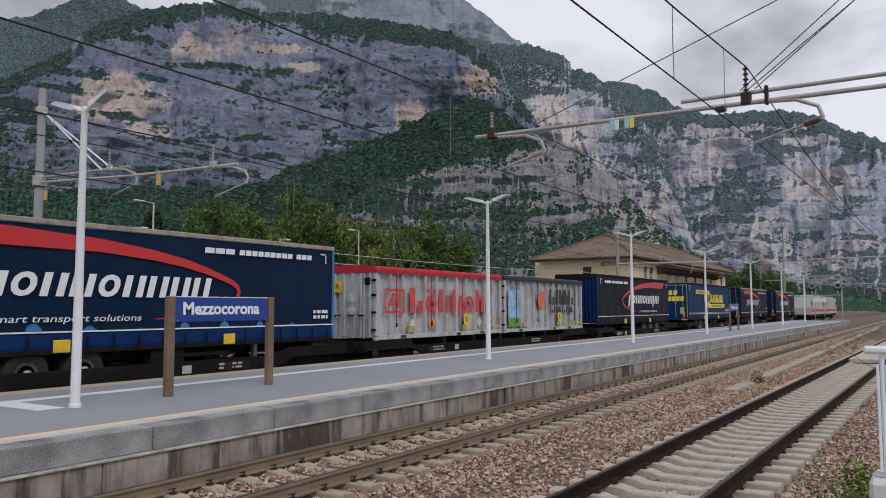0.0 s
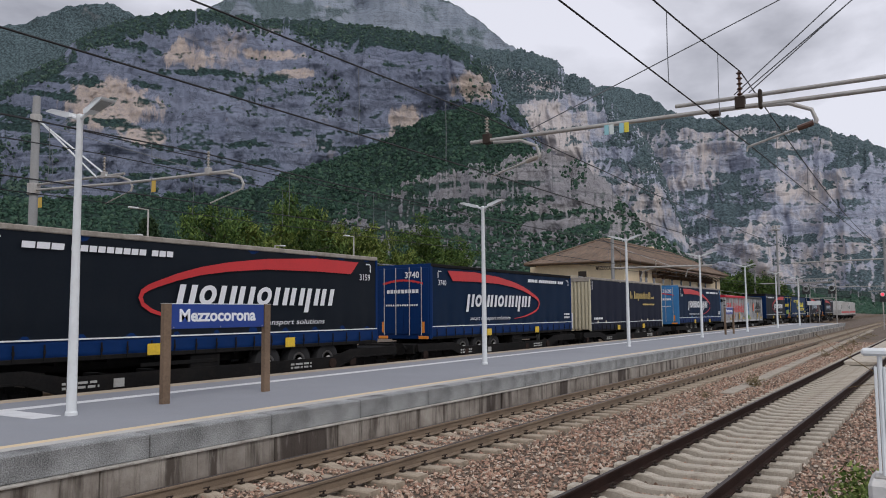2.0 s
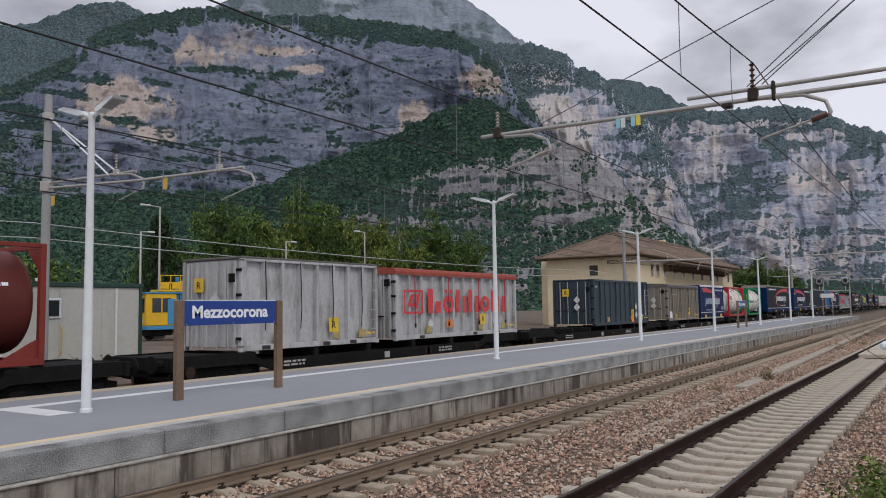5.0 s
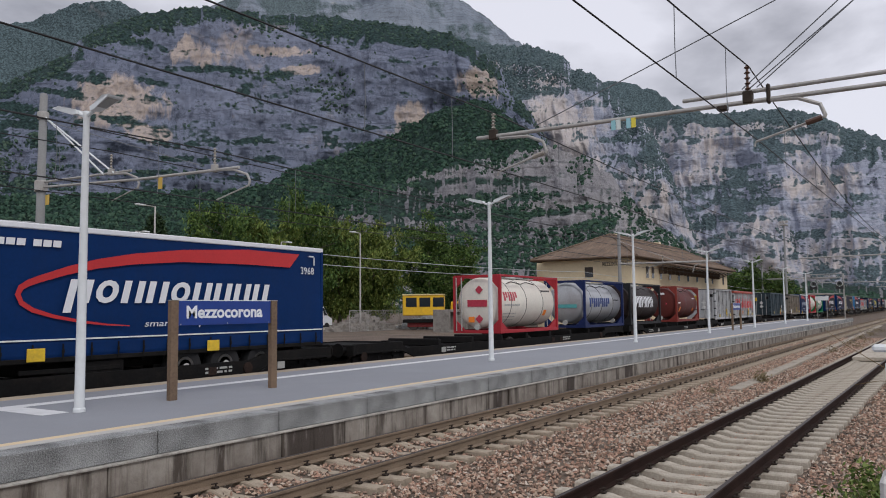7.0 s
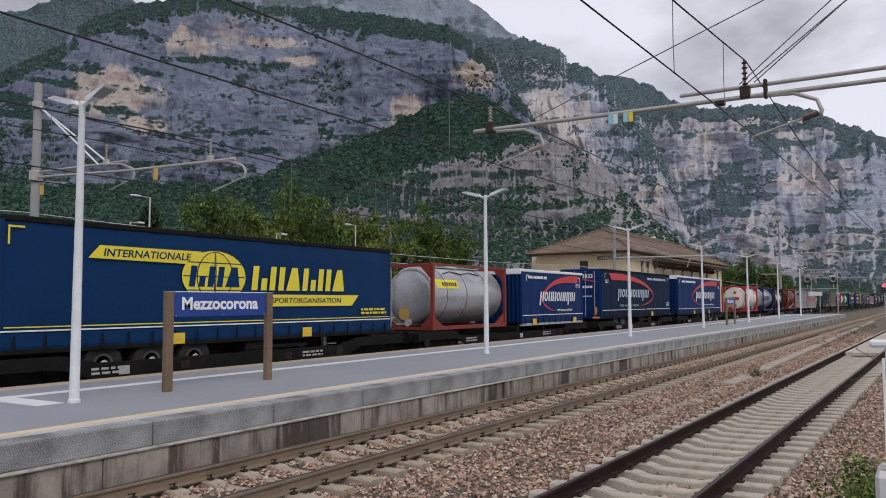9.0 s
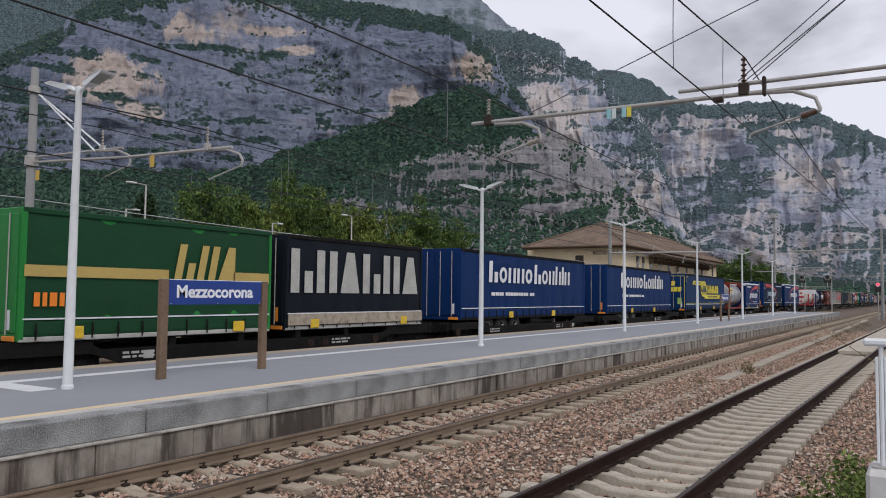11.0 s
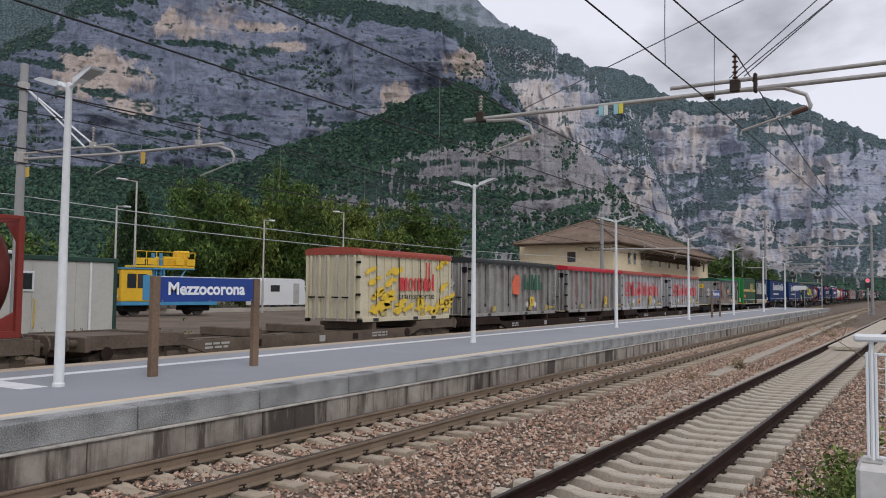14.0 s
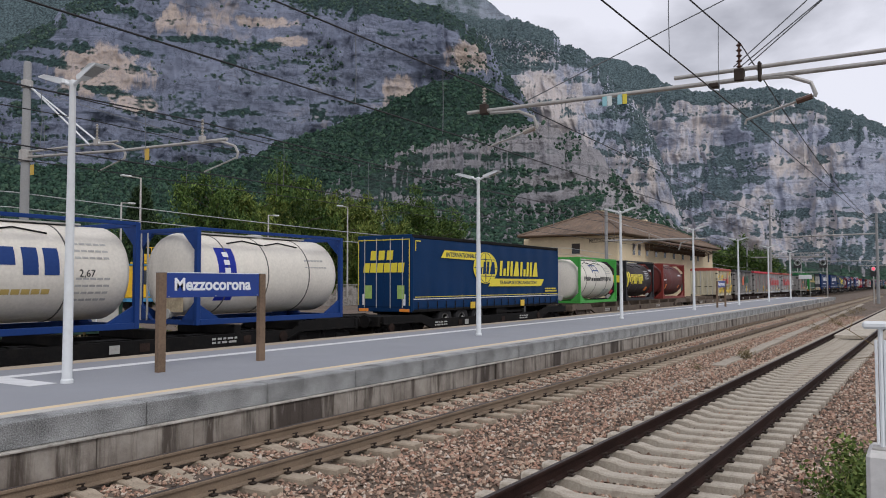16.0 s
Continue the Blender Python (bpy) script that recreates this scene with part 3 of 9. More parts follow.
for y, zb in ((16.55, 6.08), (21.15, 6.45)):
    g = Geo()
    insulator(g, XB, y, zb + 0.12, zb + 0.58, 0.05)
    part("insulator", g, M_INSULW, LEFT, "grey ribbed insulator", smooth=True)
    part("clamp", Geo().box(XB - 0.07, XB + 0.07, y - 0.09, y + 0.09, zb - 0.08, zb + 0.12, 0.02), M_GALV, LEFT)
    g = Geo().tube([(XB, y - 0.1, zb - 0.05), (XB, y - 0.75, zb - 0.10), (XB, y - 1.25, zb - 0.28), (XB, y - 1.36, zb - 0.46), (XB, y - 1.3, zb - 0.60)], 0.034, 8)
    part("drop_arm", g, M_GALV, LEFT, smooth=True)
    part("steady_arm", Geo().tube([(XB, y - 1.3, zb - 0.58), (XB, y - 0.1, zb - 0.86)], 0.02, 6), M_GALV, LEFT)
for y in (24.4, 18.75):
    part("tag", Geo().box(XB - 0.08, XB - 0.06, y - 0.1, y + 0.1, 5.72, 6.05, 0.005), plain("tag_yellow", (0.55, 0.36, 0.05), 0.5), LEFT, "yellow marker tag")

RIGHT = thing("catenary_mast", "galvanised double cantilever reaching over the near tracks from a mast", "catenary mast", "overhead line masts")
part("mast", Geo().lathe([(0.21, -0.6), (0.20, 0.0), (0.15, 9.4), (0.1, 9.45)], "z", (XB, -5.6, 0), 16), M_MAST, RIGHT, smooth=True)
part("boom", Geo().tube([(XB, 8.3, 5.86), (XB, 0.58, 5.79), (XB, -5.6, 5.74)], 0.042, 10), M_GALV, RIGHT, smooth=True)
part("upper_boom", Geo().tube([(XB + 0.02, 3.9, 6.0), (XB + 0.02, 0.58, 5.99), (XB + 0.02, -5.6, 6.0)], 0.038, 10), M_GALV, RIGHT, smooth=True)
for y, zb, mtl, top in ((2.75, 5.86, M_INSUL, 0.62), (7.9, 5.86, M_INSULW, 0.5)):
    g = Geo()
    insulator(g, XB, y, zb + 0.14, zb + top)
    part("insulator", g, mtl, RIGHT, "ribbed post insulator", smooth=True)
    part("clamp", Geo().box(XB - 0.07, XB + 0.07, y - 0.085, y + 0.085, zb - 0.08, zb + 0.14, 0.015), M_CLIP, RIGHT)
    g = Geo().tube([(XB, y - 0.15, zb - 0.06), (XB, y - 0.8, zb - 0.10), (XB, y - 1.15, zb - 0.26), (XB, y - 1.22, zb - 0.46), (XB, y - 1.2, zb - 0.5)], 0.035, 8)
    part("drop_arm", g, M_GALV, RIGHT, smooth=True)
    part("steady_arm", Geo().tube([(XB, y - 1.2, zb - 0.48), (XB, y - 0.1, zb - 0.78), (XB, y - 0.08, zb - 0.86)], 0.02, 6), M_GALV, RIGHT)
    g = Geo()
    prof = [(0.02, 0)]
    g.tube([(XB, y - 1.17, zb - 0.49), (XB, y - 0.92, zb - 0.555)], 0.05, 8)
    part("rod_insulator", g, mtl, RIGHT)
part("bracket", Geo().box(XB - 0.08, XB + 0.08, 3.10, 3.28, 5.71, 5.80, 0.02), M_CLIP, RIGHT)
part("bracket", Geo().box(XB - 0.06, XB + 0.06, 2.38, 2.44, 5.73, 6.08, 0.02), M_CLIP, RIGHT)
for y, col in ((5.22, (0.28, 0.55, 0.60)), (5.12, (0.62, 0.68, 0.66)), (4.92, (0.30, 0.55, 0.62)), (4.82, (0.72, 0.60, 0.06))):
    part("flag_tag", Geo().box(XB - 0.075, XB - 0.062, y - 0.042, y + 0.042, 5.62, 5.81), plain("tag%d" % int(y * 100), col, 0.5), RIGHT, "small coloured marker tag")


def wire(name, label, pts, r, material=None, sag=0.0):
    """A wire through points, with sag between each two."""
    out = []
    for a, b in zip(pts[:-1], pts[1:]):
        a, b = Vector(a), Vector(b)
        for k in range(12):
            u = k / 12
            p = a.lerp(b, u)
            p.z -= 4 * sag * u * (1 - u)
            out.append(p)
    out.append(Vector(pts[-1]))
    ob = part(name, Geo().tube(out, r, 5), material or M_WIRE, smooth=True)
    return tagged(ob, label, "wire", "overhead wires")


SPAN = 48.0
spans = [XB + SPAN * k for k in range(-2, 9)]
for yc, zig, zm, zc, sag, r in ((2.72, 0.0, 6.45, 5.14, 1.0, 0.012), (7.9, 0.15, 6.36, 5.10, 0.22, 0.015), (16.75, 0.2, 6.62, 5.20, 0.2, 0.019), (21.15, 0.2, 7.1, 5.6, 0.2, 0.016)):
    line_y = (lambda x: yc - 0.01423 * (x - XB)) if yc < 4 else (lambda x: yc)
    wire("catenary_wire", "dark carrying wire of the overhead line", [(x, line_y(x), zm) for x in spans], r, sag=sag)
    side = (lambda k: (0.6, 0.6, -0.07, -0.2)[min(k, 3)]) if yc < 4 else (lambda k: zig if k % 2 else -zig)
    wire("contact_wire", "dark copper contact wire over the rails", [(x, line_y(x) + side(k), zc) for k, x in enumerate(spans)], r * 0.85)
    for k, x0 in enumerate(spans[1:6]):
        for u in (0.07, 0.16, 0.3, 0.5, 0.7, 0.908, 0.965):
            x = x0 + SPAN * u
            top = zm - 4 * sag * u * (1 - u)
            tagged(part("dropper", Geo().tube([(x, line_y(x), top), (x + 0.05, line_y(x) + 0.02, (top + zc) / 2), (x, line_y(x), zc)], 0.007, 4), M_WIREG), "thin dropper between the overhead wires", "wire", "droppers")
for y, z in ((25.6, 5.25), (25.6, 4.75)):
    wire("feeder_wire", "pale thin wire along the yard", [(x, y, z) for x in spans], 0.02, mat("wire_pale", (0.42, 0.44, 0.44), 0.5), sag=0.35)
wire("feeder_wire", "thin dark wire above the yard", [(x, 24.9, 8.7) for x in spans], 0.02, sag=0.3)
for a, b in (((XB, 6.97, 5.93), (XB, -5.6, 10.24)), ((XB, 2.72, 6.05), (XB, -5.6, 12.1)), ((XB, 2.6, 6.05), (XB, -5.6, 12.45)), ((XB, 2.85, 6.05), (XB, -5.6, 12.85))):
    wire("stay_wire", "thin stay from the mast to the cantilever", [a, b], 0.011, M_WIREG)
part("mast_top", Geo().lathe([(0.15, 9.4), (0.12, 12.8), (0.08, 12.85)], "z", (XB, -5.6, 0), 12), M_MAST, RIGHT)


def far_mast(x, y, y_end, z, label, h=9.5):
    t = thing("catenary_mast", label, "catenary mast", "overhead line masts")
    part("mast", Geo().lathe([(0.2, -0.4), (0.14, h), (0.1, h + 0.03)], "z", (x, y, 0), 12), M_MAST, t, smooth=True)
    part("boom", Geo().tube([(x, y, z + 0.1), (x, y_end, z)], 0.09, 8), M_GALV, t, smooth=True)
    d = 1 if y_end > y else -1
    for u in (0.45, 0.9):
        yy = y + (y_end - y) * u
        g = Geo()
        insulator(g, x, yy, z + 0.1, z + 0.7, 0.1)
        part("insulator", g, M_INSULW, t)
        part("drop_arm", Geo().tube([(x, yy, z), (x, yy - d * 1.2, z - 0.3), (x, yy - d * 1.4, z - 0.9)], 0.05, 6), M_GALV, t)
    part("tie_rod", Geo().tube([(x, y, z + 2.2), (x, y + (y_end - y) * 0.6, z + 0.1)], 0.03, 5), M_GALV, t)
    return t


far_mast(110, 4.75, 15.4, 8.3, "grey mast with a long cantilever far along the line", 10.9)
far_mast(69.3, 24.9, 16.0, 6.1, "grey mast with a cantilever beside the station house")
far_mast(150, 27.2, 15.0, 6.9, "grey mast with a cantilever beyond the platform")
far_mast(205, 24.9, 8.0, 7.5, "far grey mast with a cantilever")
far_mast(260, 2.0, 16.0, 7.5, "far grey mast with a cantilever")
tower = thing("light_tower", "tall grey floodlight mast", "light mast")
part("pole", Geo().lathe([(0.2, -0.3), (0.12, 14.4), (0.1, 14.5)], "z", (125, 19.35, 0), 10), M_MAST, tower)
part("platform_ring", Geo().lathe([(0.55, 14.1), (0.6, 14.12), (0.6, 14.3), (0.5, 14.32)], "z", (125, 19.35, 0), 10), M_GALV, tower)
for a in range(4):
    part("floodlight", Geo().box(-0.18, 0.18, -0.1, 0.1, 14.45, 14.85, 0.03), M_GALV, tower).matrix_basis = pose(125 + 0.4 * math.cos(a * 1.57), 19.35 + 0.4 * math.sin(a * 1.57), 0, 0, 0, a * 90)


def signal(x, y, z_head, z_foot, label, red=False, wide=0.32):
    t = thing("railway_signal", label, "signal", "signals", at=pose(x, y, 0))
    part("post", Geo().lathe([(0.07, z_foot), (0.07, z_head - 0.6)], "z", n=8), M_GALV, t)
    part("backplate", Geo().box(-0.05, 0.02, -wide, wide, z_head - 0.65, z_head + 0.65, 0.05), plain("signal_black", (0.015, 0.015, 0.016), 0.6), t)
    part("rim", Geo().lathe([(wide * 0.85, -0.075), (wide * 0.85, -0.055), (wide * 0.70, -0.055), (wide * 0.7, -0.075)], "x", (0, 0, z_head + 0.3), 16), M_WHITE, t)
    part("lens", Geo().lathe([(0.15, -0.085), (0.15, -0.06)], "x", (0, 0, z_head + 0.3), 12), plain("signal_red", (0.9, 0.05, 0.08), 0.3, emit=3.0) if red else plain("lens_dark", (0.05, 0.06, 0.06), 0.2), t)
    return t


signal(108, 5.12, 3.7, -0.3, "platform signal showing a red light on a grey post", True)
signal(149.6, 18.75, 5.6, 4.3, "dark signal head with white rim under a gantry", False, 0.6)
signal(149.6, 14.7, 5.6, 4.3, "dark signal head with white rim under a gantry", False, 0.6)
gantry = thing("signal_gantry", "thin grey lattice signal gantry over the tracks", "signal gantry")
for y in (14.1, 19.9):
    part("leg", Geo().box(149.7, 149.9, y - 0.1, y + 0.1, -0.3, 7.6, 0.02), M_GALV, gantry)
for z in (7.0, 7.6, 4.25):
    part("beam", Geo().box(149.75, 149.85, 14.1, 19.9, z - 0.06, z + 0.06, 0.01), M_GALV, gantry)
g = Geo()
for k in range(9):
    g.tube([(149.8, 14.2 + k * 0.63, 7.0 if k % 2 else 7.6), (149.8, 14.83 + k * 0.63, 7.6 if k % 2 else 7.0)], 0.03, 4)
part("lattice", g, M_GALV, gantry)
board = thing("line_board", "white board on thin legs past the platform", "sign")
part("board", Geo().box(119.95, 120.0, 13.25, 14.95, 2.88, 3.44, 0.01), M_WHITE, board)
for y in (13.5, 14.7):
    part("leg", Geo().tube([(120, y, -0.3), (120, y, 2.9)], 0.04, 6), M_GALV, board)
# ---- mountains ----
def rock_material(name, rock_a, rock_b, warm, green, veg=0.5, strata=0.05, warm_at=0.60, faces=(), bump=2.5):
    """Banded limestone with stained faces; scrub holds on the ledges."""
    m = bpy.data.materials.new(name)
    m.use_nodes = True
    nt = m.node_tree
    b = nt.nodes["Principled BSDF"]
    b.inputs["Roughness"].default_value, b.inputs["Specular IOR Level"].default_value = 0.95, 0.1
    L = nt.links.new
    tc, geo = nt.nodes.new("ShaderNodeTexCoord"), nt.nodes.new("ShaderNodeNewGeometry")

    def noise_at(scale, detail=8.0, rough=0.6, stretch=(1, 1, 1)):
        mp, n = nt.nodes.new("ShaderNodeMapping"), nt.nodes.new("ShaderNodeTexNoise")
        mp.inputs["Scale"].default_value = stretch
        n.inputs["Scale"].default_value, n.inputs["Detail"].default_value, n.inputs["Roughness"].default_value = scale, detail, rough
        L(tc.outputs["Object"], mp.inputs["Vector"])
        L(mp.outputs["Vector"], n.inputs["Vector"])
        return n.outputs["Fac"]

    def ramp(fac, a, c):
        r = nt.nodes.new("ShaderNodeMapRange")
        r.inputs[1].default_value, r.inputs[2].default_value = a, c
        L(fac, r.inputs[0])
        return r.outputs[0]

    def mix(fac, a, c):
        x = nt.nodes.new("ShaderNodeMix")
        x.data_type = "RGBA"
        L(fac, x.inputs[0])
        for v, i in ((a, 6), (c, 7)):
            if isinstance(v, tuple):
                x.inputs[i].default_value = (*v, 1)
            else:
                L(v, x.inputs[i])
        return x.outputs[2]

    def calc(op, a, c):
        x = nt.nodes.new("ShaderNodeMath")
        x.operation = op
        for v, i in ((a, 0), (c, 1)):
            if isinstance(v, float):
                x.inputs[i].default_value = v
            else:
                L(v, x.inputs[i])
        return x.outputs[0]

    bands = noise_at(strata, 6.0, 0.65, (0.16, 0.16, 1.0))
    streak = noise_at(0.05, 8.0, 0.7, (1.0, 1.0, 0.2))
    seams = noise_at(0.24, 6.0, 0.7, (0.05, 0.05, 1.0))
    cracks = noise_at(0.02, 9.0, 0.78, (1.0, 1.0, 0.7))
    fine = noise_at(0.16, 9.0, 0.78)
    large = noise_at(0.006, 5.0, 0.6)
    col = mix(ramp(calc("ADD", bands, calc("ADD", calc("MULTIPLY", fine, 0.6), calc("MULTIPLY", large, 0.8))), 0.95, 1.45), rock_a, rock_b)
    col = mix(calc("MULTIPLY", ramp(streak, 0.52, 0.78), 0.3), col, tuple(c * 0.80 for c in rock_a))
    col = mix(calc("MULTIPLY", ramp(seams, 0.53, 0.61), 0.6), col, tuple(c * 0.55 for c in rock_a))
    # dark joints where the crack noise crosses its middle
    joint = calc("ABSOLUTE", calc("SUBTRACT", cracks, 0.5), 0.0)
    col = mix(calc("MULTIPLY", ramp(joint, 0.016, 0.0), 0.7), col, tuple(c * 0.42 for c in rock_a))
    wmask = calc("MULTIPLY", ramp(large, warm_at, warm_at + 0.07), ramp(streak, 0.62, 0.42))
    col = mix(wmask, col, warm)
    # freshly fallen faces, bare and ochre, each about its own place
    for bearing, height, dist, size, tall in faces:
        q = (dist * math.cos(radians(bearing)), dist * math.sin(radians(bearing)), dist * math.tan(radians(height)))
        mp = nt.nodes.new("ShaderNodeMapping")
        mp.inputs["Location"].default_value = (-q[0] / size, -q[1] / size, -q[2] / (size * tall))
        mp.inputs["Scale"].default_value = (1 / size, 1 / size, 1 / (size * tall))
        L(tc.outputs["Object"], mp.inputs["Vector"])
        ln = nt.nodes.new("ShaderNodeVectorMath")
        ln.operation = "LENGTH"
        L(mp.outputs["Vector"], ln.inputs[0])
        edge = calc("ADD", ln.outputs["Value"], calc("ADD", calc("MULTIPLY", streak, 2.0), calc("MULTIPLY", fine, 0.35)))
        col = mix(calc("MULTIPLY", ramp(edge, 2.20, 2.0), calc("ADD", 0.45, calc("MULTIPLY", ramp(fine, 0.35, 0.6), 0.5))), col, warm)
    sep = nt.nodes.new("ShaderNodeSeparateXYZ")
    L(geo.outputs["Normal"], sep.inputs[0])
    vmask = calc("ADD", calc("MULTIPLY", sep.outputs["Z"], 1.3), calc("ADD", calc("MULTIPLY", fine, 0.35), calc("MULTIPLY", noise_at(0.012, 6.0, 0.55, (0.6, 0.6, 1.0)), 1.5)))
    vm = ramp(vmask, 1.60 - veg, 1.80 - veg)
    tree = noise_at(0.22, 3.0, 0.6)
    gcol = mix(ramp(tree, 0.38, 0.62), tuple(c * 0.40 for c in green), tuple(c * 1.15 for c in green))
    col = mix(vm, col, gcol)
    L(col, b.inputs["Base Color"])
    bp = nt.nodes.new("ShaderNodeBump")
    bp.inputs["Strength"].default_value, bp.inputs["Distance"].default_value = 0.9, bump
    L(calc("ADD", calc("ADD", bands, calc("MULTIPLY", seams, -0.8)), calc("ADD", fine, calc("MULTIPLY", streak, 0.6))), bp.inputs["Height"])
    L(bp.outputs["Normal"], b.inputs["Normal"])
    return m


EYE_Z = 2.2


def scatter_woods(P, S, u, w, seed, count, size, bare, material, patches=(), crest=0.9):
    """Far woods: small rough crowns standing on the gentler ground and in patches, none on the bare faces."""
    rs = np.random.RandomState(seed + 50)
    n = np.cross(np.gradient(P, axis=1), np.gradient(P, axis=0))
    nz = np.abs(n[..., 2]) / (np.linalg.norm(n, axis=-1) + 1e-9)
    bear, high = np.degrees(np.arctan2(P[..., 1], P[..., 0])), np.degrees(np.arctan2(P[..., 2], np.hypot(P[..., 0], P[..., 1])))
    score = nz + 0.9 * fbm(u * 1.6, w * 2.4, seed + 7, 4, 0.6) + 0.9 * np.clip((S - crest) / 0.1, 0, 1)
    # thickets (more) and bare faces (less), each about its own place
    for at_b, at_h, rb, rh, more in patches:
        score = score + more * np.clip(1.6 - 1.2 * np.hypot((bear - at_b) / rb, (high - at_h) / rh) + 0.5 * fbm(u * 3, w * 5, seed + 8, 3), 0, 1)
    ne, na = S.shape
    i, j = rs.randint(0, ne - 1, count * 4), rs.randint(0, na - 1, count * 4)
    keep = score[i, j] + 0.12 * rs.randn(count * 4) > bare
    i, j = i[keep][:count], j[keep][:count]
    a, b = rs.rand(len(i), 1), rs.rand(len(i), 1)
    C = P[i, j] * (1 - a) * (1 - b) + P[i + 1, j] * a * (1 - b) + P[i, j + 1] * (1 - a) * b + P[i + 1, j + 1] * a * b
    bm = bmesh.new()
    bmesh.ops.create_icosphere(bm, subdivisions=1, radius=1.0)
    base = np.array([v.co[:] for v in bm.verts])
    tri = np.array([[v.index for v in f.verts] for f in bm.faces])
    bm.free()
    N, k = len(C), len(base)
    s = size * rs.uniform(0.45, 1.25, (N, 1, 1))
    V = base[None] * (1 + 0.28 * rs.randn(N, k, 1)).clip(0.5, 1.6) * s * np.array([1.0, 1.0, 0.95]) * rs.uniform(0.8, 1.25, (N, 1, 3))
    V += C[:, None] + np.array([0, 0, 0.35]) * s
    me = bpy.data.meshes.new("far_woods")
    me.from_pydata(V.reshape(-1, 3).tolist(), [], (tri[None] + k * np.arange(N)[:, None, None]).reshape(-1, 3).tolist())
    me.materials.append(material)
    tagged(part("far_woods", me), "dark green scrub and trees on the mountain slope", "woods", kind="stuff")


def woods_material(name, a, b, c):
    m = bpy.data.materials.new(name)
    m.use_nodes = True
    nt = m.node_tree
    bs = nt.nodes["Principled BSDF"]
    bs.inputs["Roughness"].default_value, bs.inputs["Specular IOR Level"].default_value = 0.9, 0.1
    g, r = nt.nodes.new("ShaderNodeNewGeometry"), nt.nodes.new("ShaderNodeValToRGB")
    r.color_ramp.elements[0].color, r.color_ramp.elements[1].color = (*a, 1), (*c, 1)
    r.color_ramp.elements.new(0.6).color = (*b, 1)
    nt.links.new(g.outputs["Random Per Island"], r.inputs["Fac"])
    nt.links.new(r.outputs["Color"], bs.inputs["Base Color"])
    return m


WOODS = woods_material("far_woods", (0.028, 0.060, 0.044), (0.042, 0.083, 0.058), (0.066, 0.112, 0.074))
# Cliff-top and farther greens are paled and blued to stand for haze.
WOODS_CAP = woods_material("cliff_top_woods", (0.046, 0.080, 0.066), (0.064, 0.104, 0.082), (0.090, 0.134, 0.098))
WOODS_HAZY = woods_material("hazed_farther_woods", (0.088, 0.126, 0.138), (0.110, 0.154, 0.164), (0.136, 0.182, 0.184))


def ridge(name, label, line, r0, depth, material, na, ne, relief, ledges, seed, base=-0.4, power=1.0, rough_top=0.12, cap=0.0, trees=0.0, woods=None):
    """A mountain flank along a crest given as bearing and height angle from the station, with gullies, buttresses and ledges."""
    az = np.array([p[0] for p in line])[::-1]
    el = np.array([p[1] for p in line])[::-1]
    A = np.linspace(az[0], az[-1], na)
    top = np.interp(A, az, el)
    top += rough_top * fbm(A * 2.3, A * 0 + seed, seed, 5, 0.6) * 2
    S = np.linspace(0, 1, ne)
    AA, SS = np.meshgrid(A, S)
    EL = base + (np.tile(top, (ne, 1)) - base) * SS
    u, w = AA * 0.55, EL * 0.55
    gully = fbm(u * 1.7 + 0.5 * fbm(u, w, seed + 9, 3), w * 0.22, seed + 1, 5, 0.5)
    mass = fbm(u * 0.45, w * 0.4, seed + 2, 3)
    step = w * 1.5 + 0.5 * fbm(u * 0.6, w * 0.6, seed + 3, 3)
    terr = (np.floor(step) + np.clip((step - np.floor(step)) * 2.6 - 1.6, 0, 1)) - step
    fine = fbm(u * 9, w * 9, seed + 4, 4, 0.6)
    R = r0 + depth * SS ** power + cap * np.clip((SS - 0.93) / 0.07, 0, 1) ** 2.0 + relief * (1.1 * mass + 0.55 * np.sqrt(gully ** 2 + 0.01)) + ledges * terr + relief * 0.05 * fine
    if trees:
        R = R + trees * np.abs(fbm(u * 55, w * 55, seed + 6, 2)) * 2
    Z = EYE_Z + R * np.tan(np.radians(EL))
    P = np.stack([R * np.cos(np.radians(AA)), R * np.sin(np.radians(AA)), Z], -1)
    if woods:
        scatter_woods(P, SS, u, w, seed, *woods)
    # the crest runs back so that the flank is the face of a solid mass
    rows = []
    for k in range(1, 5):
        Rb = R[-1] + 60.0 * k
        Zb = Z[-1] + 6.0 * k * np.array([1.0, 0.6, 0, -0.6])[k - 1]
        rows.append(np.stack([Rb * np.cos(np.radians(A)), Rb * np.sin(np.radians(A)), Zb], -1))
    P = np.concatenate([P, np.array(rows)], 0)
    ob = part(name, grid_mesh(name, P, material))
    return tagged(ob, label, "mountain", kind="structure")


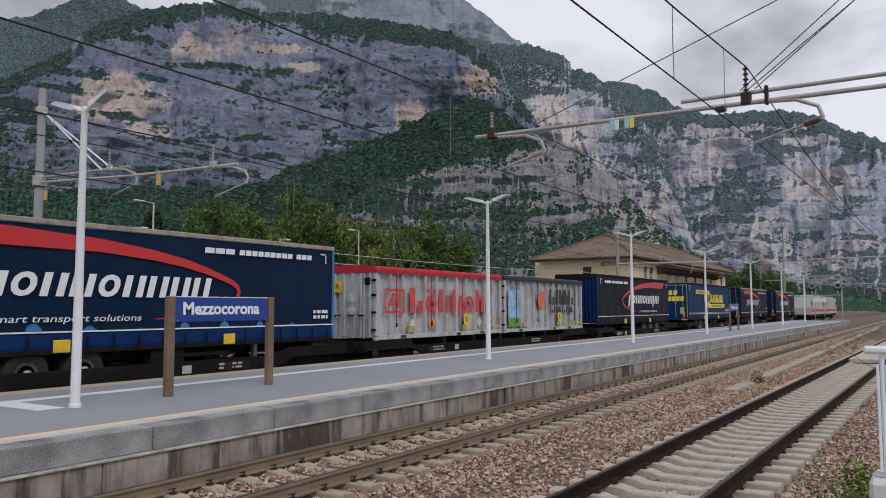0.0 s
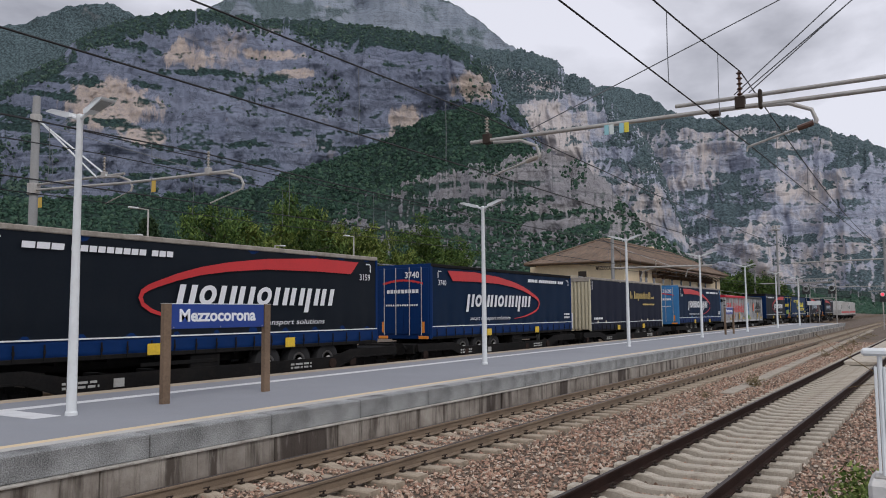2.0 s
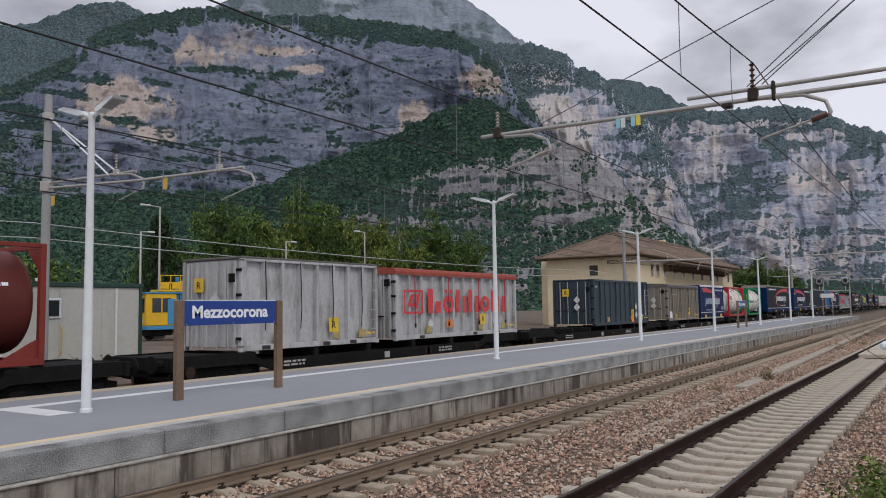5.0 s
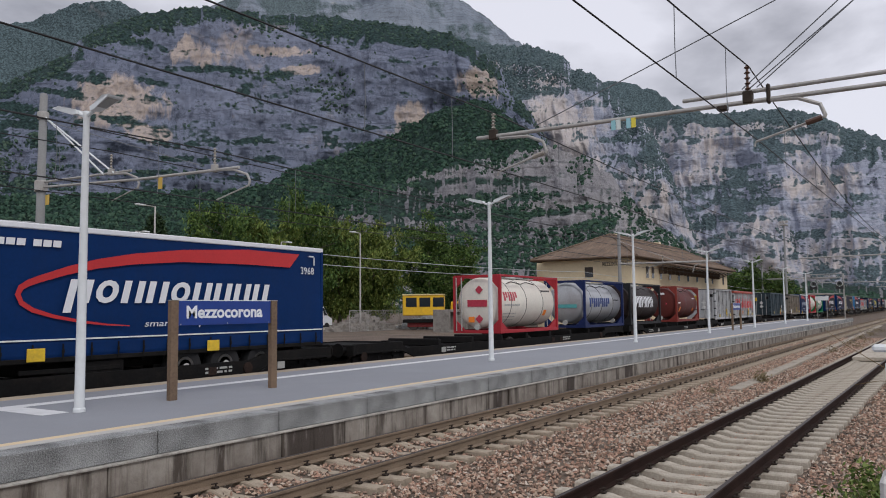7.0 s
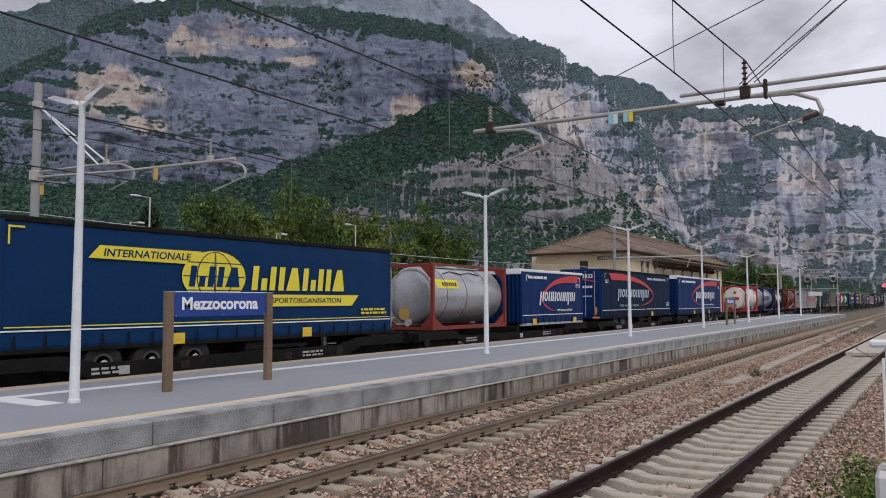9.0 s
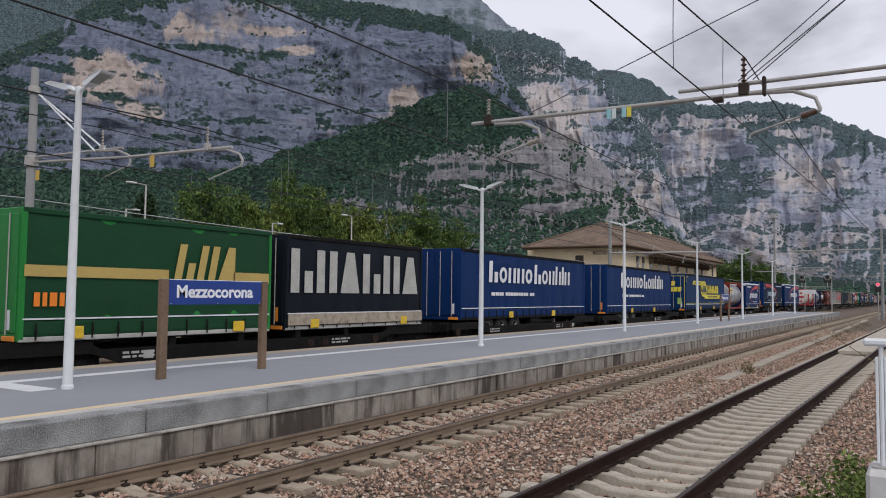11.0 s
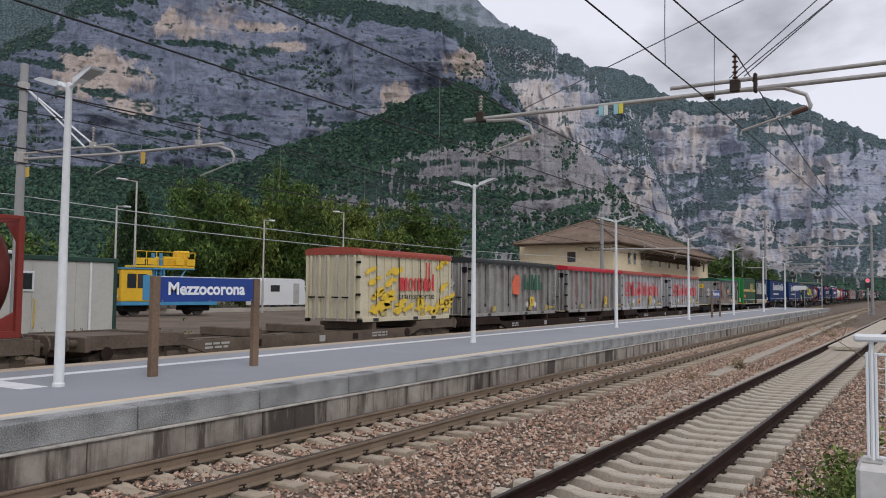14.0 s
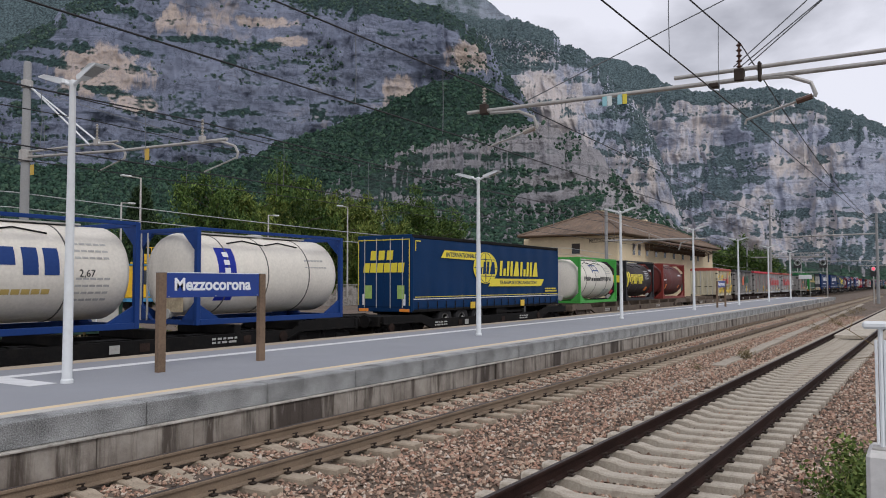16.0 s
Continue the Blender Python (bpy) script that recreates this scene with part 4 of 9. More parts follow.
# The cliff's blue tint is distance haze put into its colours.
M_ROCK = rock_material("blue_hazed_cliff", (0.158, 0.184, 0.255), (0.250, 0.277, 0.360), (0.56, 0.46, 0.39), (0.038, 0.068, 0.066), 0.02, 0.045, 0.60, bump=3.2,
                       faces=((55.6, 14.8, 990, 62, 0.75), (50.6, 18.6, 1020, 45, 0.6), (53.0, 12.6, 980, 22, 1.0), (44.6, 18.8, 1050, 45, 0.25), (34.8, 14.0, 1040, 26, 1.0), (31.0, 16.4, 1060, 30, 0.8), (43.0, 17.3, 1050, 30, 0.3), (29.4, 16.6, 1050, 34, 0.7), (37.7, 12.6, 1000, 14, 1.2)))
# Paler and bluer still: haze mixed into both rock and scrub.
M_ROCK2 = rock_material("pale_hazed_limestone", (0.315, 0.345, 0.435), (0.435, 0.462, 0.555), (0.56, 0.51, 0.49), (0.100, 0.140, 0.155), 0.08, 0.05, 0.47, bump=3.0,
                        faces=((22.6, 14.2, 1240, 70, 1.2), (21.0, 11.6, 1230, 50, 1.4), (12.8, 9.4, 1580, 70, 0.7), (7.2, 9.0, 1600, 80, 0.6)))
# Bluish haze blended into the far summit's colours.
M_ROCK3 = rock_material("hazed_far_limestone", (0.20, 0.235, 0.285), (0.29, 0.325, 0.375), (0.34, 0.34, 0.35), (0.12, 0.158, 0.17), 0.16, 0.03, bump=1.5)
M_FOREST = rock_material("forested_scree", (0.15, 0.155, 0.178), (0.26, 0.26, 0.28), (0.34, 0.31, 0.30), (0.034, 0.064, 0.052), 0.62, 0.06, 0.64, bump=4.0)
M_SCREE = rock_material("rocky_scree", (0.215, 0.213, 0.235), (0.41, 0.395, 0.40), (0.54, 0.475, 0.435), (0.040, 0.070, 0.060), -0.16, 0.06, 0.60, bump=3.0)
# Hill greens lightened towards blue-grey to paint in the haze.
M_HAZED_HILL = rock_material("wooded_hill", (0.20, 0.215, 0.225), (0.29, 0.295, 0.30), (0.29, 0.29, 0.28), (0.098, 0.138, 0.150), 0.85, 0.05)

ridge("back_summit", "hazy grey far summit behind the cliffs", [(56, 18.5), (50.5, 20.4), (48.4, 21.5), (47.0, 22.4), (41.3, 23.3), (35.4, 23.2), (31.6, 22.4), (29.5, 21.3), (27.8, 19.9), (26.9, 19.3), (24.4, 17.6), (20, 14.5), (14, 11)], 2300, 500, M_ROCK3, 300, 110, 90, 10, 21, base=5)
ridge("wooded_hill", "dark wooded hill beside the cliffs", [(75, 17), (62.1, 18.3), (60.8, 18.6), (59.9, 19.2), (58.5, 20.0), (57.2, 20.4), (55.4, 20.6), (53.9, 20.2), (50, 19)], 1500, 500, M_HAZED_HILL, 200, 100, 60, 10, 31, base=3)
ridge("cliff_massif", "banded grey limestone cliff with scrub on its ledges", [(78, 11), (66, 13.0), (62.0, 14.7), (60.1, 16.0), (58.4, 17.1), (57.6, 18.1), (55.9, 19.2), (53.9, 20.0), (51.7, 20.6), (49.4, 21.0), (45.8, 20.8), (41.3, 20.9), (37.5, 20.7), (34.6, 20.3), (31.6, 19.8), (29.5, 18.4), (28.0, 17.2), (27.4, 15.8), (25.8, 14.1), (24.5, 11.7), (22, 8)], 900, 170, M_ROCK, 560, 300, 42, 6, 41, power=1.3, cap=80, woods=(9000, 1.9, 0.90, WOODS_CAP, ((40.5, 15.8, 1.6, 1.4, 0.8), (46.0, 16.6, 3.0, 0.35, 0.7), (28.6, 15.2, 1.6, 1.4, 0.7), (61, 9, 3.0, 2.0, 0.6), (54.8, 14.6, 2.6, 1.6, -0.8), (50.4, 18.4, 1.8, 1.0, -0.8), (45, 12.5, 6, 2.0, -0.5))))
ridge("far_ridge", "green far ridge", [(22.5, 14.5), (21.2, 15.9), (20.1, 16.2), (18.7, 15.8), (16.8, 15.1), (15.7, 14.2), (14.5, 13.3), (12, 11)], 1900, 350, M_HAZED_HILL, 120, 80, 50, 10, 51, base=4)
ridge("middle_massif", "pale limestone buttress, haze in its colour, under a wooded top", [(34, 18.5), (31.2, 19.6), (28.6, 19.1), (25.7, 18.8), (23.4, 18.0), (22.8, 17.1), (21.6, 16.8), (20.8, 16.2), (19.6, 15.0), (18.0, 13.5), (16.9, 11.7), (15.8, 8.9), (14.5, 5)], 1150, 190, M_ROCK2, 330, 240, 58, 7, 61, power=1.4, cap=150, woods=(11000, 2.0, 0.94, WOODS_HAZY, ((25.6, 16.6, 2.6, 1.6, 0.8), (19.0, 13.0, 1.2, 1.6, 0.7), (17.0, 9.6, 1.2, 1.4, 0.7), (22.6, 13.0, 2.4, 2.6, -1.0)), 0.86))
ridge("right_massif", "pale grey limestone wall, haze in its colour, with a wooded crest", [(19, 10), (16.8, 12.9), (15.7, 14.0), (14.3, 13.6), (12.6, 13.2), (10.7, 13.3), (8.6, 13.2), (6.5, 12.6), (4.5, 11.4), (2.0, 10.2), (-2, 8.2), (-8, 6), (-14, 4.5)], 1500, 260, M_ROCK2, 420, 220, 68, 9, 73, power=1.4, cap=150, woods=(11000, 2.2, 1.28, WOODS_HAZY, ((10.3, 8.0, 1.6, 1.1, 1.0), (13.6, 8.4, 1.2, 0.5, 0.9), (14.9, 5.2, 1.4, 1.2, 0.9), (8.4, 4.6, 1.3, 0.9, 0.9), (4.5, 8.0, 2.0, 0.8, 0.7)), 0.84))
ridge("wooded_foothill", "green wooded scree slope under the cliffs", [(80, 6.5), (61.7, 7.6), (55.0, 8.1), (46.4, 8.7), (43.7, 10.0), (41.2, 10.9), (38.8, 11.9), (37.1, 12.4), (34.6, 13.6), (32.1, 14.8), (29.5, 15.2), (27.4, 13.9), (25.3, 11.8), (22.9, 10.0), (20.5, 8.4), (18.9, 6.6), (17.0, 5.0), (15.1, 3.9), (11.4, 1.9), (4, 0.8), (-6, 0.5)], 560, 300, M_FOREST, 700, 240, 30, 3, 81, power=0.9, rough_top=0.18, woods=(38000, 1.75, 0.36, WOODS))
ridge("rocky_spur", "rocky spur with scrub below the wooded slope", [(40.5, 6.3), (38.6, 8.2), (36.5, 9.1), (34, 9.9), (31, 10.6), (28, 11.0), (26, 11.6), (24, 11.7), (22.9, 11.2), (21.5, 10.4), (20.3, 9.5), (18.7, 7.4), (17.2, 5.8), (15.5, 4.5), (12, 1.8), (6, 0.8), (0, 0.5)], 430, 190, M_SCREE, 480, 200, 26, 6, 97, power=0.9, rough_top=0.3,
      woods=(13000, 1.3, 0.64, WOODS, ((25, 4.8, 6.0, 1.4, 0.9), (29, 7.4, 6.0, 0.6, 0.5), (31.2, 9.2, 2.6, 0.8, -0.9), (24.2, 6.5, 1.8, 0.7, -0.9), (24.6, 9.5, 2.6, 0.8, -0.8), (35.5, 7.0, 2.2, 1.4, -0.5), (20.5, 8.6, 2.0, 1.0, -0.4)), 2.0))
# ---- the freight train ----
YT, SPEED = 17.5, 26.85
RUNNERS = []
M_BLACKIRON = mat("wagon_black", (0.009, 0.0088, 0.0088), 0.8, var=0.3, big=1.2, fine=20.0, bump=0.15, dirt=(0.03, 0.024, 0.020), dirt_amt=0.35, spec=0.12)
M_TANIRON = mat("wagon_tan", (0.115, 0.087, 0.064), 0.8, var=0.3, big=1.0, fine=20.0, bump=0.15, dirt=(0.055, 0.038, 0.028), dirt_amt=0.8)
M_BROWNIRON = mat("wagon_brown", (0.034, 0.022, 0.018), 0.8, var=0.4, spec=0.12, big=1.0, fine=20.0, bump=0.15, dirt=(0.014, 0.011, 0.010), dirt_amt=0.8)
M_WHEEL = mat("wheel_steel", (0.09, 0.08, 0.072), 0.55, metal=0.6, var=0.25, big=3, fine=30)
M_TYRE = mat("tyre_rubber", (0.018, 0.018, 0.019), 0.85, var=0.25, big=4, fine=40)
M_RIM = mat("wheel_rim", (0.13, 0.13, 0.13), 0.4, metal=0.6, var=0.2, big=4, fine=30, dirt=(0.15, 0.13, 0.11), dirt_amt=0.7)
M_MARK = plain("stencil_white", (0.40, 0.40, 0.38), 0.7)
M_YEL = mat("safety_yellow", (0.68, 0.46, 0.03), 0.5, var=0.12, big=3, fine=30, dirt=(0.4, 0.27, 0.05), dirt_amt=0.5)
M_ORANGE = mat("placard_orange", (0.80, 0.22, 0.02), 0.5, var=0.06, big=3, fine=30)
M_REDP = mat("livery_red", (0.48, 0.025, 0.028), 0.45, var=0.08, big=1, fine=20, bump=0.03)
M_WHITEP = mat("livery_white", (0.70, 0.71, 0.73), 0.5, var=0.05, big=1, fine=20, bump=0.03)
M_YELP = mat("livery_yellow", (0.72, 0.60, 0.04), 0.5, var=0.05, big=1, fine=20, bump=0.03)
M_GOLD = mat("livery_gold", (0.45, 0.33, 0.10), 0.5, var=0.08, big=1, fine=20, bump=0.03)
M_BLACKP = plain("stencil_black", (0.02, 0.02, 0.02), 0.6)
M_ROOF = mat("trailer_roof_rail", (0.30, 0.27, 0.23), 0.6, var=0.15, big=1, fine=20, dirt=(0.14, 0.12, 0.10), dirt_amt=0.8)
M_LAMPRED = plain("tail_light_red", (0.55, 0.03, 0.02), 0.3)
M_LAMPOR = plain("marker_orange", (0.75, 0.25, 0.03), 0.35)
M_GREY = mat("end_grey", (0.40, 0.40, 0.38), 0.55, var=0.12, big=1, fine=20, dirt=(0.22, 0.2, 0.18), dirt_amt=0.6)


def paint(name, col, rough=0.45, dirt=0.35):
    return mat(name, col, rough, var=0.10, big=0.7, fine=14.0, bump=0.06, dirt=tuple(c * 0.7 + 0.008 for c in col), dirt_amt=dirt, spec=0.12, run=0.35)


BLUE = paint("curtain_blue", (0.002, 0.023, 0.100), 0.62)
NAVY = paint("curtain_navy", (0.0025, 0.014, 0.040), 0.68)
DARK = paint("curtain_dark", (0.006, 0.0095, 0.015), 0.6)
SKYB = paint("door_light_blue", (0.045, 0.17, 0.36), 0.5)
LKWB = paint("curtain_royal_blue", (0.0025, 0.028, 0.092), 0.6)
MIDN = paint("curtain_midnight", (0.005, 0.008, 0.022), 0.6)
CREAM = paint("panel_cream", (0.55, 0.50, 0.36), 0.5, 0.6)
SLATE = paint("container_slate", (0.040, 0.058, 0.070), 0.5, 0.5)
ZINC = mat("container_zinc", (0.29, 0.28, 0.265), 0.6, var=0.16, big=0.8, fine=9.0, bump=0.06, dirt=(0.10, 0.085, 0.072), dirt_amt=0.8, spec=0.2, run=0.22)
OLIVE = paint("container_taupe", (0.245, 0.215, 0.178), 0.55, 0.5)
SILVER = mat("container_silver", (0.43, 0.435, 0.44), 0.6, var=0.14, big=0.8, fine=9.0, bump=0.06, dirt=(0.15, 0.13, 0.115), dirt_amt=0.75, spec=0.2, run=0.22)
TARPRED = paint("tarp_red", (0.40, 0.022, 0.035), 0.55, 0.3)
TARPRUST = paint("tarp_faded_red", (0.30, 0.07, 0.05), 0.6, 0.5)
TARPDARK = paint("tarp_dark", (0.030, 0.034, 0.032), 0.6, 0.4)
TARPGREEN = paint("tarp_green", (0.020, 0.075, 0.050), 0.6, 0.4)
TARPGREY = paint("tarp_grey", (0.11, 0.105, 0.10), 0.6, 0.4)
GREEN = paint("curtain_green", (0.012, 0.055, 0.024), 0.5, 0.3)
GREEND = paint("door_green", (0.025, 0.20, 0.045), 0.45, 0.3)
TANKW = paint("tank_white", (0.68, 0.645, 0.57), 0.4, 0.22)
TANKS = mat("tank_steel", (0.42, 0.43, 0.44), 0.32, metal=0.6, var=0.1, big=0.8, fine=14, bump=0.04, dirt=(0.25, 0.24, 0.22), dirt_amt=0.5)
TANKBR = paint("tank_maroon", (0.105, 0.026, 0.022), 0.45, 0.5)
TANKDK = paint("tank_dark_brown", (0.030, 0.021, 0.020), 0.45, 0.5)
FRED, FGREEN, FLIME, FBLUE, FBLACK, FMAR = paint("frame_red", (0.36, 0.030, 0.040)), paint("frame_green", (0.010, 0.20, 0.075)), paint("frame_lime", (0.06, 0.31, 0.06)), paint("frame_blue", (0.012, 0.042, 0.17)), paint("frame_black", (0.022, 0.022, 0.024)), paint("frame_maroon", (0.20, 0.038, 0.030))
TRAILER_GROUP, TANK_GROUP, BOX_GROUP, WAGON_GROUP = "trailers on the train", "tank containers on the train", "containers on the train", "wagons of the train"


def on_train(name, label, category, x, group=""):
    t = thing(name, label, category, group, at=pose(x, YT, 0))
    RUNNERS.append((t, x))
    return t


def flat(parent, name, outline, y, material, label=""):
    """A thin sheet on the side that faces the platform, from an outline in x, z."""
    return part(name, Geo().prism(outline, y - 0.004, y + 0.004), material, parent, label)


def rect(x0, x1, z0, z1, slant=0.0):
    return [(x0, z0), (x1, z0), (x1 + slant, z1), (x0 + slant, z1)]


def soft_rect(x0, x1, z0, z1, slant=0.0, c=0.14):
    """A block with its corners cut, leaning by slant."""
    w, h = x1 - x0, z1 - z0
    r = c * min(w, h)
    pts = [(x0 + r, z0), (x1 - r, z0), (x1, z0 + r), (x1, z1 - r), (x1 - r, z1), (x0 + r, z1), (x0, z1 - r), (x0, z0 + r)]
    return [(x + slant * (z - z0) / h, z) for x, z in pts]


def ring_shape(g, x0, x1, z0, z1, lean, stroke, y, base):
    """An open rounded ring of even stroke; lean shifts it sideways with height above base."""
    def rim(a, b, c, d, cut):
        w, h = b - a, d - c
        rx, rz = w * cut, min(h * cut, w * cut * 1.4)
        pts = []
        for cx, cz, q0 in ((b - rx, d - rz, 0), (a + rx, d - rz, 90), (a + rx, c + rz, 180), (b - rx, c + rz, 270)):
            for q in (0, 30, 60, 90):
                pts.append((cx + rx * math.cos(radians(q0 + q)), cz + rz * math.sin(radians(q0 + q))))
        return [(px + lean * (pz - base), pz) for px, pz in pts]

    out, inn = rim(x0, x1, z0, z1, 0.46), rim(x0 + stroke, x1 - stroke, z0 + stroke * 0.8, z1 - stroke * 0.8, 0.46)
    n = len(out)
    vs = [(px, yy, pz) for yy in (y - 0.004, y + 0.004) for loop in (out, inn) for px, pz in loop]
    fs = []
    for k in range(n):
        j = (k + 1) % n
        fs += [(k, j, n + j, n + k), (2 * n + k, 3 * n + k, 3 * n + j, 2 * n + j), (k, 2 * n + k, 2 * n + j, j), (n + k, n + j, 3 * n + j, 3 * n + k)]
    g.add(vs, fs)


def blocks(parent, pattern, x0, x1, z0, z1, y, material, slant=0.0, label="row of plain bars and rings of the haulier's mark"):
    """A haulier's mark as a row of plain bars and rings. x: low pair, b: pair with one tall, p: pair with one reaching down, d: ring with two dots, w: three bars, i: one bar, B: tall pair, space."""
    wid = {"x": 1.0, "b": 1.0, "p": 1.0, "d": 1.0, "w": 1.5, "i": 0.45, " ": 0.6, "B": 1.1}
    total = sum(wid[c] for c in pattern)
    k = (x1 - x0) / total
    h = z1 - z0
    low = z0 + h * 0.74
    tiny = h < 0.3
    x, seen = x0, 0

    def put(g):
        part("mark_block", g, material, parent, label if seen == 0 else "")

    def bar(a, b, lo, hi, top=0.0):
        put(Geo().prism([(a + slant * (lo - z0), lo), (b + slant * (lo - z0), lo), (b + slant * (hi - z0) - top, hi), (a + slant * (hi - z0) + top, hi)], y - 0.004, y + 0.004))

    for c in pattern:
        w = wid[c] * k
        a, b = x + 0.09 * k, x + w - 0.09 * k
        st = 0.33 * (b - a)
        if c == "i":
            bar(x + 0.08 * k, x + w - 0.08 * k, z0, z1)
        elif c == "B":
            if seen % 3 == 2:
                bar(a, b, z0, z1, 0.30 * (b - a))
            else:
                bar(a, a + st * 1.15, z0, z1)
                bar(b - st * 1.15, b, z0, z1 if seen % 3 else z0 + 0.5 * h)
        elif c == "d" or (c == "x" and seen % 3 == 1 and not tiny):
            g = Geo()
            ring_shape(g, a, b, z0, low, slant, min(0.27 * (b - a), 0.24 * h), y, z0)
            put(g)
            if c == "d":
                for u in (0.3, 0.7):
                    bar(x + u * w - 0.09 * k, x + u * w + 0.09 * k, z0 + 0.84 * h, z1)
        elif c != " ":
            if tiny:
                bar(a, b, z0 + 0.1 * h, low)
            else:
                bar(a, a + st, z0 - (0.30 * h if c == "p" else 0), z1 if c == "b" else low)
                if c == "w":
                    bar((a + b - st * 0.7) / 2, (a + b + st * 0.7) / 2, z0, low)
                bar(b - st, b, z0, low)
        seen += 1
        x += w


def bars(parent, x0, x1, zs, h, y, material, seed=1, name="small_print", label="small plain bars of unreadable print"):
    rs = random.Random(seed)
    g = Geo()
    for z in zs:
        x = x0
        while x < x1 - 0.04:
            w = rs.uniform(0.08, 0.3)
            g.prism(rect(x, min(x + w, x1), z, z + h), y - 0.003, y + 0.003)
            x += w + 0.06
    return part(name, g, material, parent, label)


def swoosh(parent, pts, y, material, label):
    """A band along (x, z, width) points."""
    top = [(x, z + w / 2) for x, z, w in pts]
    bot = [(x, z - w / 2) for x, z, w in pts]
    vs = [(x, yy, z) for a, b in zip(top, bot) for x, z in (a, b) for yy in (y - 0.004, y + 0.004)]
    fs = []
    for k in range(len(pts) - 1):
        o, n = 4 * k, 4 * k + 4
        fs += [(o, n, n + 2, o + 2), (o + 1, o + 3, n + 3, n + 1), (o, o + 1, n + 1, n), (o + 2, n + 2, n + 3, o + 3)]
    return part("swoosh", Geo().add(vs, fs), material, parent, label)


def arc(cx, cz, rx, rz, a0, a1, n=18):
    return [(cx + rx * math.cos(radians(a0 + (a1 - a0) * k / n)), cz + rz * math.sin(radians(a0 + (a1 - a0) * k / n))) for k in range(n + 1)]


# -- wagons
def bogie_meshes(material):
    g = Geo()
    for s in (-1, 1):
        y = 1.0 * s
        g.prism([(-1.45, 0.48), (-1.15, 0.42), (-0.55, 0.42), (-0.3, 0.28), (0.3, 0.28), (0.55, 0.42), (1.15, 0.42), (1.45, 0.48), (1.45, 0.62), (0.9, 0.72), (-0.9, 0.72), (-1.45, 0.62)], y - 0.06, y + 0.06)
        for x in (-0.9, 0.9):
            g.box(x - 0.2, x + 0.2, y - 0.13, y + 0.13, 0.34, 0.62, 0.04)
            for dx in (-0.26, 0.26):
                g.tube([(x + dx, y, 0.44), (x + dx, y, 0.72)], 0.07, 8)
        for dx in (-0.12, 0.12):
            g.tube([(dx, y, 0.32), (dx, y, 0.62)], 0.08, 8)
    g.box(-0.25, 0.25, -1.0, 1.0, 0.5, 0.75, 0.03)
    frame_me = g.mesh("bogie_frame", material)
    w = Geo()
    for s in (-1, 1):
        w.lathe([(0.10, 0.68 * s), (0.30, 0.69 * s), (0.41, 0.70 * s), (0.46, 0.69 * s), (0.46, 0.79 * s), (0.41, 0.81 * s), (0.30, 0.77 * s), (0.12, 0.80 * s)], "y", (0, 0, 0.46), 20)
    w.tube([(0, -0.7, 0.46), (0, 0.7, 0.46)], 0.08, 8)
    return frame_me, w.mesh("wheelset", M_WHEEL, True)


BOGIES = {m.name: bogie_meshes(m) for m in (M_BLACKIRON, M_TANIRON, M_BROWNIRON)}


